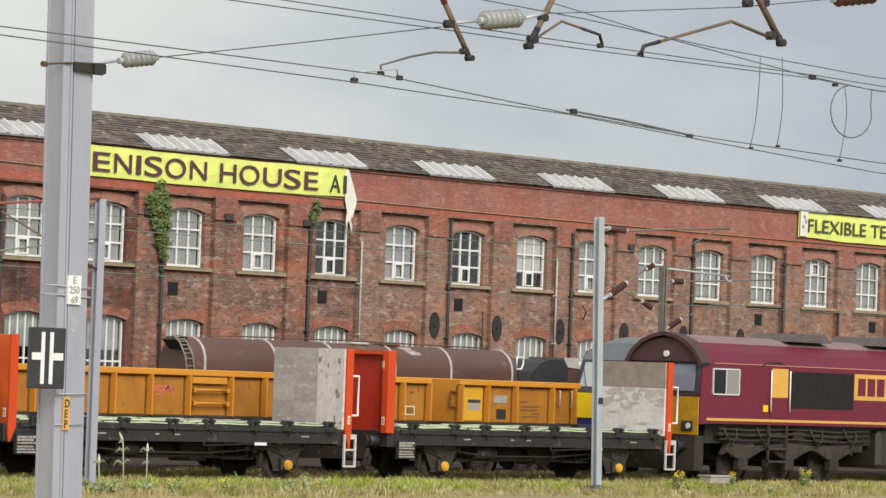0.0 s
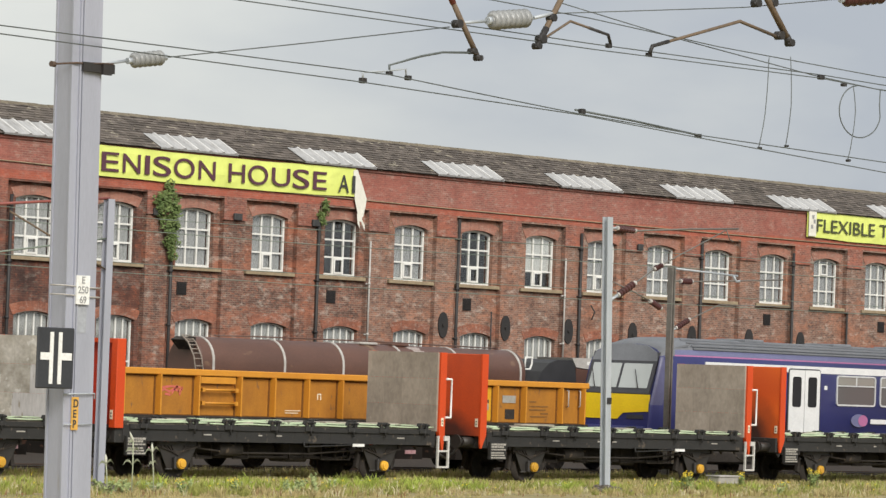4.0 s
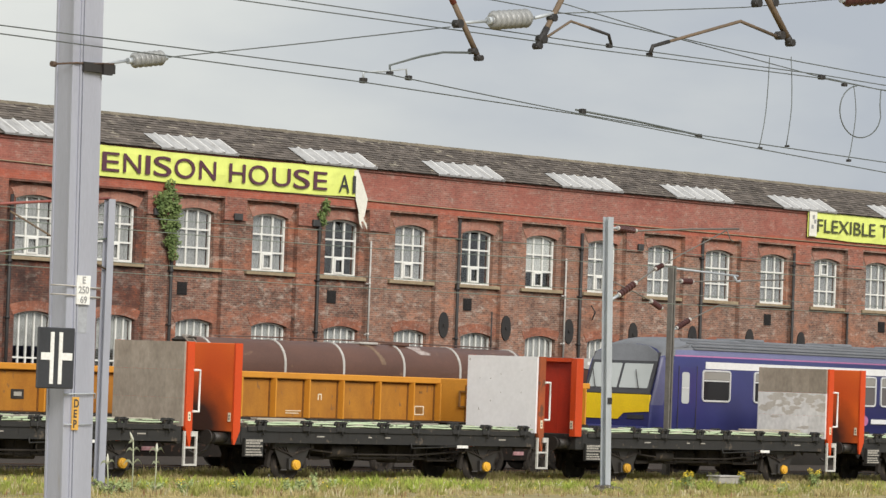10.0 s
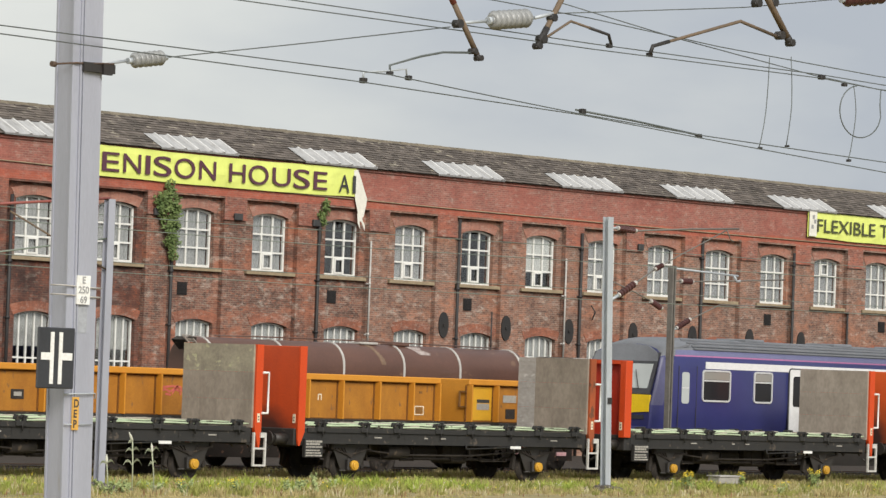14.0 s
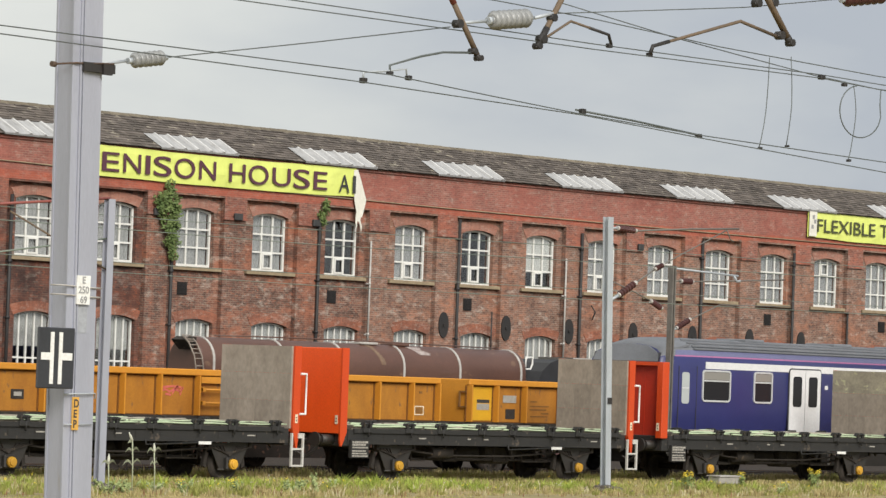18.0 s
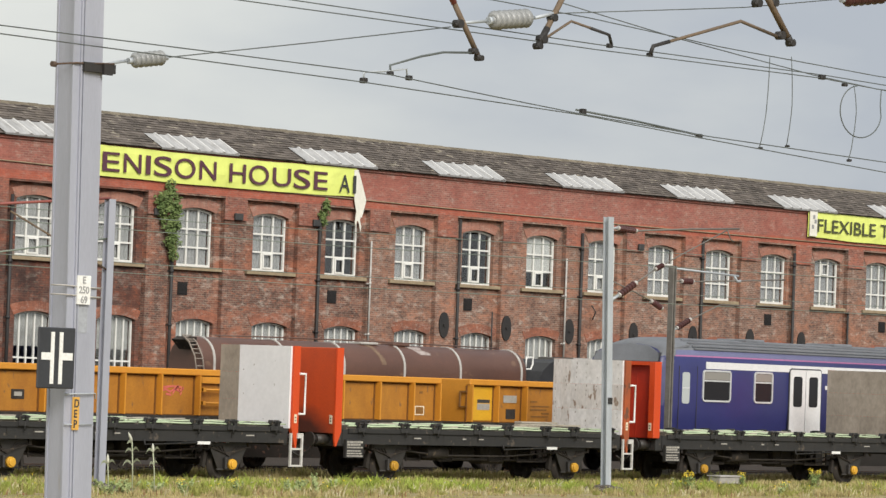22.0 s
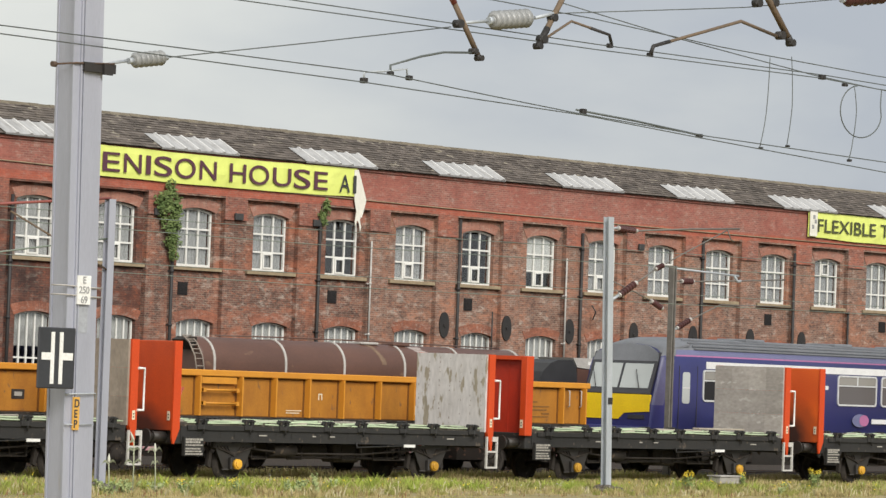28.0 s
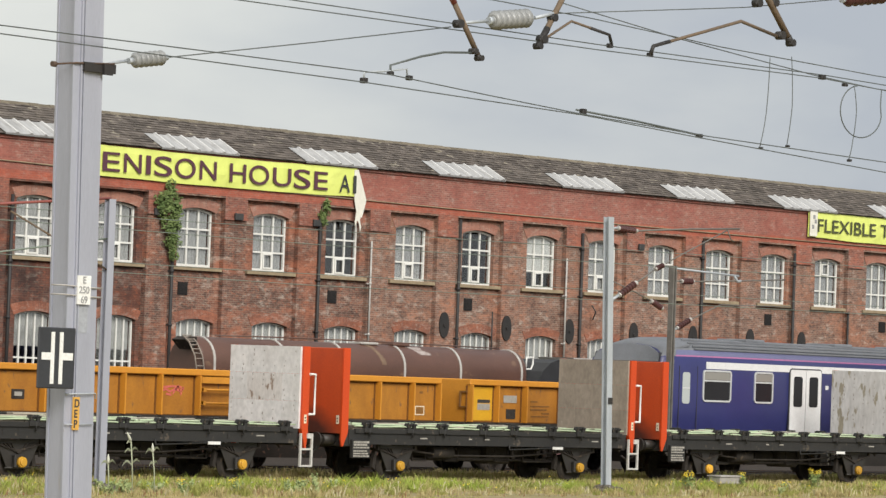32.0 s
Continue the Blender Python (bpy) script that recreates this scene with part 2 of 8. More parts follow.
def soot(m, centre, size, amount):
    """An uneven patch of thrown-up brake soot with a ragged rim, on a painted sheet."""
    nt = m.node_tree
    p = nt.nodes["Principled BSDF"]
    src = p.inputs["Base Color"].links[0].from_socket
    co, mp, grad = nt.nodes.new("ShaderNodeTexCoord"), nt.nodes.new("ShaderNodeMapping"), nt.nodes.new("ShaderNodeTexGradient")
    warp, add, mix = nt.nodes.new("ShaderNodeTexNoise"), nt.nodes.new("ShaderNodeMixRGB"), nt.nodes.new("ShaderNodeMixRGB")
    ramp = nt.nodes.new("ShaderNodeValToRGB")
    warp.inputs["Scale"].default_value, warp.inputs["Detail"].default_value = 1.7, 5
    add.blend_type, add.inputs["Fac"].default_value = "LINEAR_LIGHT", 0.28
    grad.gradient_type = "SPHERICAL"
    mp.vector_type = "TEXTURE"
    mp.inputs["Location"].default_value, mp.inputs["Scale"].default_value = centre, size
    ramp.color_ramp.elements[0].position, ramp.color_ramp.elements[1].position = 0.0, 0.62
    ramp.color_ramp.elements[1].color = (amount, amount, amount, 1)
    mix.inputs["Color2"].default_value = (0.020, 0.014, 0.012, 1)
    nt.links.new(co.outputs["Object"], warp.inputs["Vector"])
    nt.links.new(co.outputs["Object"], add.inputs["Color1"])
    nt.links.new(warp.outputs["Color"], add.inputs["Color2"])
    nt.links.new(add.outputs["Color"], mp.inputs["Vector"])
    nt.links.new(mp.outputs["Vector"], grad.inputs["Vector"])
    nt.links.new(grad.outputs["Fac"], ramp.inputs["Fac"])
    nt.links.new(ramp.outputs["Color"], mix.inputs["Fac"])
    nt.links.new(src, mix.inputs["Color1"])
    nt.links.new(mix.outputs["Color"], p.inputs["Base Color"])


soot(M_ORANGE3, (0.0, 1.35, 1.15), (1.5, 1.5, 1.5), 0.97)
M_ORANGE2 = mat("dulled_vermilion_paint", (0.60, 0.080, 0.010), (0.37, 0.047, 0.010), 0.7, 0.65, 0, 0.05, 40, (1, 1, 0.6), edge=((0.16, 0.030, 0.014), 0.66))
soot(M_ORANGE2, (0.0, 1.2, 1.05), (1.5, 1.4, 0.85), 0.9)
M_RUSTPOST = mat("rust_browned_vermilion_paint", (0.44, 0.085, 0.018), (0.19, 0.055, 0.022), 2.2, 0.7, 0, 0.1, 40, (1, 1, 0.5), edge=((0.13, 0.05, 0.026), 0.58))
M_RED = mat("dark_red_panel_paint", (0.47, 0.033, 0.011), (0.33, 0.025, 0.011), 2, 0.55, 0, 0.05)
M_YAXLE = mat("yellow_axlebox_paint", (0.80, 0.46, 0.03), (0.44, 0.21, 0.03), 7, 0.5)
M_DECKGREEN = mat("pale_green_deck_edge", (0.50, 0.60, 0.40), (0.33, 0.40, 0.27), 2, 0.8, 0, 0.2, 30, (0.6, 1, 1), edge=((0.14, 0.14, 0.10), 0.60))
M_DECKWOOD = mat("grey_deck_timber", (0.16, 0.14, 0.11), (0.08, 0.07, 0.06), 3, 0.9)
M_BALLAST = mat("weedy_tan_ballast", (0.42, 0.34, 0.20), (0.26, 0.25, 0.11), 0.8, 0.95, 0, 0.8, 15)
# ground brown darkened to hold the shadow of the standing stock
M_SIDINGSHADE = mat("siding_shade_brown", (0.060, 0.050, 0.042), (0.032, 0.027, 0.024), 2, 0.95, 0, 0.8, 15)
M_FOOTING = mat("dark_stony_concrete", (0.16, 0.14, 0.12), (0.07, 0.06, 0.055), 5, 0.95, 0, 0.9, 14)
M_RAIL = mat("rusty_rail_side", (0.12, 0.065, 0.04), (0.08, 0.05, 0.035), 5, 0.8)
M_SLEEPER = mat("grey_concrete_sleeper", (0.28, 0.26, 0.23), (0.18, 0.16, 0.14), 4, 0.9)
M_MAROON = mat("maroon_loco_paint", (0.150, 0.011, 0.033), (0.115, 0.009, 0.026), 1.2, 0.42, 0, 0.03)
M_LOCOROOF = mat("dusty_grey_roof", (0.27, 0.175, 0.185), (0.165, 0.105, 0.115), 1.5, 0.6)
M_HATCH = mat("sooty_grey_hatch", (0.13, 0.105, 0.105), (0.07, 0.06, 0.06), 2, 0.7)
M_GOLD = mat("gold_yellow_paint", (0.68, 0.38, 0.075), (0.55, 0.30, 0.06), 3, 0.45, 0, 0.03)
M_WARN = mat("warning_yellow_paint", (0.86, 0.60, 0.015), (0.78, 0.52, 0.015), 2, 0.4, 0, 0.02)
M_GRILLE = mat("dark_intake_mesh", (0.035, 0.03, 0.03), (0.02, 0.02, 0.02), 6, 0.8, 0.2, 0.5, 60)
M_NAVY = mat("blue_violet_coach_paint", (0.037, 0.041, 0.155), (0.030, 0.033, 0.122), 1.0, 0.3, 0, 0.02)
M_CABGREY = mat("lighter_violet_grey", (0.10, 0.10, 0.20), (0.075, 0.075, 0.15), 2, 0.4, 0, 0.02)
# lilac of the emblem, also the sky's sheen painted on the upper body
M_LILAC = mat("lilac_emblem_and_sky_sheen", (0.155, 0.16, 0.28), (0.125, 0.13, 0.235), 2, 0.4, 0, 0)
M_PINK = mat("magenta_stripe", (0.42, 0.15, 0.30), (0.36, 0.13, 0.26), 2, 0.4, 0, 0)
M_COACHWHITE = mat("white_coach_paint", (0.72, 0.72, 0.72), (0.62, 0.62, 0.62), 3, 0.4, 0, 0.02)
M_COACHROOF = mat("grey_coach_roof", (0.195, 0.205, 0.225), (0.14, 0.146, 0.162), 1.2, 0.6)
M_CABDARK = mat("black_cab_surround", (0.05, 0.05, 0.06), (0.035, 0.035, 0.04), 3, 0.4, 0, 0)
M_TRAINGLASS = glass_mat("tinted_train_glass", (0.022, 0.022, 0.025), 0.06, 1.25)
# saloon grey and windscreen white are sky reflections given as base colour
M_SALOONGLASS = glass_mat("reflection_grey_saloon_glass", (0.115, 0.105, 0.105), 0.08, 1.3)
M_SCREEN = glass_mat("pale_reflection_windscreen", (0.44, 0.47, 0.47), 0.05)
M_AMBER = mat("engineers_yellow_paint", (0.62, 0.27, 0.026), (0.50, 0.205, 0.022), 1.4, 0.55, 0, 0.05, 40, edge=((0.30, 0.15, 0.05), 0.70))
M_AMBERDARK = mat("darker_amber_sheet", (0.44, 0.188, 0.020), (0.29, 0.112, 0.014), 1.9, 0.6, 0, 0.08, 30, (1.5, 1, 0.7), edge=((0.21, 0.10, 0.035), 0.63), grain=0.6)
# dark brown that stands for the shade beside ribs and under the rail
M_AMBERSHADE = mat("shade_brown_amber", (0.19, 0.075, 0.014), (0.10, 0.045, 0.014), 5, 0.8)
M_TANK = mat("brown_tank_paint", (0.128, 0.064, 0.046), (0.082, 0.043, 0.033), 1.1, 0.42, 0, 0.06, 40, (0.6, 1, 1), edge=((0.17, 0.10, 0.065), 0.66))
M_STRAP = mat("pale_grey_strap", (0.50, 0.48, 0.45), (0.34, 0.32, 0.30), 5, 0.6)
M_SOIL = mat("dry_grassy_soil", (0.36, 0.285, 0.17), (0.20, 0.185, 0.08), 0.35, 0.95, 0, 0.6, 8)
M_GRASS = mat("mixed_summer_grass", (0.36, 0.35, 0.105), (0.19, 0.215, 0.055), 0.9, 0.8, 0, 0, 5)
M_STRAW = mat("dry_straw_grass", (0.46, 0.38, 0.19), (0.31, 0.26, 0.12), 0.8, 0.85, 0, 0, 5)
M_LEAF = mat("weed_leaf", (0.27, 0.33, 0.11), (0.15, 0.21, 0.065), 4, 0.7, 0, 0, 20)
M_IVY = mat("climbing_ivy_leaf", (0.20, 0.255, 0.08), (0.075, 0.13, 0.038), 3, 0.7, 0, 0, 20)
M_FLOWER = mat("yellow_ragwort_flower", (0.80, 0.64, 0.05), (0.72, 0.52, 0.03), 9, 0.7, 0, 0, 20)
M_CONCRETE = mat("pale_concrete", (0.42, 0.40, 0.36), (0.28, 0.26, 0.23), 3, 0.9, 0, 0.3)

PLAIN = dict(scale=1.5, rough=0.85, bump=0.2, fine=9, grain=0.55)
SMOOTH = dict(scale=1.2, rough=0.85, bump=0.1, fine=9, grain=0.16)
M_PANELS = {
    "grey": mat("weathered_grey_ply", (0.37, 0.32, 0.268), (0.23, 0.195, 0.16), edge=((0.41, 0.365, 0.315), 0.68), stretch=(1, 1.2, 0.8), **PLAIN),
    "brown": mat("brown_grey_ply", (0.35, 0.297, 0.243), (0.215, 0.18, 0.145), edge=((0.40, 0.35, 0.295), 0.68), stretch=(1, 1.2, 0.8), **PLAIN),
    "white": mat("whitewashed_ply", (0.74, 0.73, 0.745), (0.66, 0.65, 0.66), edge=((0.46, 0.44, 0.43), 0.80), **SMOOTH),
    "worn": mat("worn_whitewashed_ply", (0.70, 0.68, 0.68), (0.56, 0.54, 0.525), edge=((0.42, 0.38, 0.34), 0.69), stretch=(1, 1.0, 0.8), **PLAIN),
    "silver": mat("silvered_grey_ply", (0.43, 0.40, 0.375), (0.29, 0.265, 0.24), edge=((0.48, 0.455, 0.43), 0.64), stretch=(1, 0.8, 1.6), **PLAIN),
    "algae": mat("algae_stained_ply", (0.36, 0.325, 0.235), (0.215, 0.188, 0.15), edge=((0.41, 0.39, 0.25), 0.60), stretch=(1, 1.4, 1.8), **PLAIN),
    "streaked": mat("streaked_grey_whitewash", (0.60, 0.585, 0.58), (0.45, 0.43, 0.415), edge=((0.30, 0.265, 0.205), 0.57), stretch=(1, 1.3, 0.45), **PLAIN),
    "rusted": mat("rust_smeared_whitewash", (0.66, 0.63, 0.62), (0.50, 0.46, 0.43), edge=((0.27, 0.20, 0.155), 0.60), stretch=(1, 1.7, 0.8), **PLAIN),
    "patchy": mat("patchy_flaking_ply", (0.52, 0.49, 0.44), (0.33, 0.30, 0.25), edge=((0.60, 0.58, 0.54), 0.63), spread=0.12, stretch=(1, 0.9, 1.2), **PLAIN),
}


def vary(m, amount):
    """Let each piece that wears m differ a little in tone."""
    nt = m.node_tree
    p = nt.nodes["Principled BSDF"]
    src = p.inputs["Base Color"].links[0].from_socket
    info, k, hs = nt.nodes.new("ShaderNodeObjectInfo"), nt.nodes.new("ShaderNodeMath"), nt.nodes.new("ShaderNodeHueSaturation")
    k.operation = "MULTIPLY_ADD"
    k.inputs[1].default_value, k.inputs[2].default_value = amount, 1 - amount / 2
    nt.links.new(info.outputs["Random"], k.inputs[0])
    nt.links.new(k.outputs[0], hs.inputs["Value"])
    nt.links.new(src, hs.inputs["Color"])
    nt.links.new(hs.outputs["Color"], p.inputs["Base Color"])


for key, amount in (("grey", 0.18), ("brown", 0.18), ("silver", 0.2), ("worn", 0.12), ("rusted", 0.08), ("algae", 0.12), ("patchy", 0.2)):
    vary(M_PANELS[key], amount)
vary(M_YAXLE, 0.55)


# ---- small mesh kit ----
def box(bm, x0, x1, y0, y1, z0, z1, slot=0, bevel=0.0):
    vs = [bm.verts.new(p) for p in ((x0, y0, z0), (x1, y0, z0), (x1, y1, z0), (x0, y1, z0), (x0, y0, z1), (x1, y0, z1), (x1, y1, z1), (x0, y1, z1))]
    fs = [bm.faces.new([vs[i] for i in f]) for f in ((3, 2, 1, 0), (4, 5, 6, 7), (0, 1, 5, 4), (1, 2, 6, 5), (2, 3, 7, 6), (3, 0, 4, 7))]
    for f in fs:
        f.material_index = slot
    if bevel:
        bmesh.ops.bevel(bm, geom=list({e for f in fs for e in f.edges}), offset=bevel, segments=1, affect="EDGES")


def prism(bm, pts, a, b, axis="y", slot=0):
    """A flat outline swept from a to b: pts are (x, z) for axis y, (y, z) for x, (x, y) for z."""
    def at(p, s):
        return (p[0], s, p[1]) if axis == "y" else (s, p[0], p[1]) if axis == "x" else (p[0], p[1], s)
    lo, hi = [bm.verts.new(at(p, a)) for p in pts], [bm.verts.new(at(p, b)) for p in pts]
    n = len(pts)
    fs = [bm.faces.new(lo), bm.faces.new(hi[::-1])]
    for i in range(n):
        fs.append(bm.faces.new((lo[i], hi[i], hi[(i + 1) % n], lo[(i + 1) % n])))
    for f in fs:
        f.material_index = slot
    bmesh.ops.recalc_face_normals(bm, faces=fs)


def tube(bm, p, q, r, seg=8, r2=None, slot=0, caps=True):
    """A round bar from p to q."""
    p, q = Vector(p), Vector(q)
    d = (q - p).normalized()
    side = d.orthogonal().normalized()
    up = d.cross(side)
    r2 = r if r2 is None else r2
    rings = []
    for o, rad in ((p, r), (q, r2)):
        rings.append([bm.verts.new(o + (side * math.cos(k * math.tau / seg) + up * math.sin(k * math.tau / seg)) * rad) for k in range(seg)])
    fs = [bm.faces.new((rings[0][k], rings[0][(k + 1) % seg], rings[1][(k + 1) % seg], rings[1][k])) for k in range(seg)]
    for f in fs:
        f.smooth = True
    if caps:
        fs += [bm.faces.new(rings[0][::-1]), bm.faces.new(rings[1])]
    for f in fs:
        f.material_index = slot
    return fs


def run_tube(bm, pts, r, seg=6, closed=False):
    """One continuous round bar bent through all the points."""
    pts = [Vector(p) for p in pts]
    n = len(pts)
    side = None
    rings = []
    for i, p in enumerate(pts):
        a = pts[i - 1] if i or closed else p
        b = pts[(i + 1) % n] if i < n - 1 or closed else p
        d = ((p - a).normalized() + (b - p).normalized()).normalized()
        side = d.orthogonal().normalized() if side is None else (side - d * side.dot(d)).normalized()
        up = d.cross(side)
        rings.append([bm.verts.new(p + (side * math.cos(k * math.tau / seg) + up * math.sin(k * math.tau / seg)) * r) for k in range(seg)])
    for i in range(n if closed else n - 1):
        a, b = rings[i], rings[(i + 1) % n]
        for k in range(seg):
            bm.faces.new((a[k], a[(k + 1) % seg], b[(k + 1) % seg], b[k])).smooth = True
    if not closed:
        bm.faces.new(rings[0][::-1])
        bm.faces.new(rings[-1])


def mesh_of(name, bm, *materials):
    me = bpy.data.meshes.new(name)
    bm.to_mesh(me)
    bm.free()
    for m in materials:
        me.materials.append(m)
    return me


def part(name, bm, material, parent, label=""):
    mats = material if isinstance(material, (tuple, list)) else (material,)
    ob = new(name, mesh_of(name, bm, *mats))
    ob.parent = parent
    if label:
        ob["label"] = label
    return ob


def again(name, me, parent, x=0, y=0, z=0, label="", rz=0):
    """Another part on a mesh that exists already."""
    ob = new(name, me)
    ob.parent = parent
    ob.location = (x, y, z)
    ob.rotation_euler = (0, 0, radians(rz))
    if label:
        ob["label"] = label
    return ob


def thing(name, label, category, group="", kind="", at=(0, 0, 0)):
    ob = new(name)
    ob.location = at
    return tagged(ob, label, category, group, kind)


def solo(name, bm, material, label, category, group="", kind=""):
    mats = material if isinstance(material, (tuple, list)) else (material,)
    return tagged(new(name, mesh_of(name, bm, *mats)), label, category, group, kind)


def writing(name, body, size, material, parent, m, label="", bold=0.0, squeeze=1.0, depth=0.004):
    """Words as a mesh, standing upright and facing the camera's side."""
    cu = bpy.data.curves.new(name, "FONT")
    cu.body, cu.size, cu.offset, cu.extrude, cu.align_x = body, size, bold, depth, "LEFT"
    tmp = bpy.data.objects.new("tmp", cu)
    scene.collection.objects.link(tmp)
    me = bpy.data.meshes.new_from_object(tmp.evaluated_get(bpy.context.evaluated_depsgraph_get()))
    bpy.data.objects.remove(tmp)
    me.transform(m @ pose(0, 0, 0, 90, 0, 0) @ Matrix.Diagonal((squeeze, 1, 1, 1)))
    me.materials.clear()
    me.materials.append(material)
    ob = new(name, me)
    ob.parent = parent
    if label:
        ob["label"] = label
    return ob


# ---- ground and tracks ----
def ground():
    """One sheet to the horizon, a little rough near the tracks."""
    bm = bmesh.new()
    xs = [-3000, -300, -60] + list(np.arange(0, 130, 2.0)) + [150, 300, 1000, 4000]
    ys = [-3000, -300, -60] + list(np.arange(-4, 70, 2.0)) + [90, 130, 300, 1000, 4000]
    grid = []
    for x in xs:
        col = []
        for y in ys:
            near = 0 < x < 128 and -4 <= y < 61
            z = -0.22 + (0.12 + 0.04 * noise.noise((x * 0.13, y * 0.13, 0)) if near else 0.0)
            col.append(bm.verts.new((x, y, z)))
        grid.append(col)
    for i in range(len(xs) - 1):
        for j in range(len(ys) - 1):
            bm.faces.new((grid[i][j], grid[i + 1][j], grid[i + 1][j + 1], grid[i][j + 1]))
    solo("ground", bm, M_SOIL, "dry grassy yard ground between the railway tracks", "ground", kind="structure")


def track(yc, x0=-130.0, x1=330.0, surface=M_BALLAST):
    """Two rails on sleepers in a low bed of ballast."""
    bed = bmesh.new()
    prism(bed, [(yc - 2.6, -0.24), (yc - 1.6, -0.02), (yc + 1.6, -0.02), (yc + 2.0, -0.2)], x0, x1, "x")
    top = solo("track_bed", bed, surface, "weed-grown ballast bed under the track", "track bed", kind="structure")
    for side in (-1, 1):
        bm = bmesh.new()
        y = yc + side * 0.7525
        prism(bm, [(y - 0.07, -0.155), (y + 0.07, -0.155), (y + 0.012, -0.12), (y + 0.012, -0.04), (y + 0.036, -0.03), (y + 0.036, 0.0),
                   (y - 0.036, 0.0), (y - 0.036, -0.03), (y - 0.012, -0.04), (y - 0.012, -0.12)], x0, x1, "x")
        part("rail", bm, M_RAIL, top, "rusty steel rail")
    bm = bmesh.new()
    for k in range(int((x1 - x0) / 0.7)):
        x = x0 + k * 0.7
        box(bm, x, x + 0.25, yc - 1.27, yc + 1.27, -0.23, -0.04)
    ob = part("sleepers", bm, M_SLEEPER, top)
    ob["kind"] = "stuff"


def yard():
    # ground below the sidings, its shade put into the colour
    bm = bmesh.new()
    box(bm, -200, 400, 65.9, 89.9, -0.30, -0.16)
    solo("dark_siding_yard", bm, M_SIDINGSHADE, "yard surface coloured dark for the shade under the sidings' stock", "yard", kind="structure")
    bm = bmesh.new()
    box(bm, -200, 400, 61.3, 65.9, -0.30, -0.17)
    solo("yard_surface", bm, M_BALLAST, "tan weedy surface of the siding yard", "yard", kind="structure")


TY = 61.87                       # near side of the moving train
ground()
yard()
track(TY + 1.25)
track(67.35, 20, 140, M_SIDINGSHADE)
track(71.4, 20, 140, M_SIDINGSHADE)

# ---- the brick works building ----
FY = 90.0
X_LO, X_HI = 70.0, 134.0


def bay(n):
    return 75.21 + 3.578 * n


def arc(cx, half, spring, rise, k=9):
    """Points of a flat arch from its left springing to its right one."""
    r = (half * half + rise * rise) / (2 * rise)
    a = math.asin(half / r)
    return [(cx + r * math.sin(-a + 2 * a * i / (k - 1)), spring + rise - r + r * math.cos(-a + 2 * a * i / (k - 1))) for i in range(k)]


UP = dict(dx=0.0, sill=6.05, spring=7.93, rise=0.13, half=0.86)
LOW = dict(dx=0.10, sill=2.15, spring=4.16, rise=0.14, half=0.86)

CAP = 7.72
works = thing("brick_works_building", "long two-storey red brick works with slate roof and white windows", "building", at=(0, FY, 0))


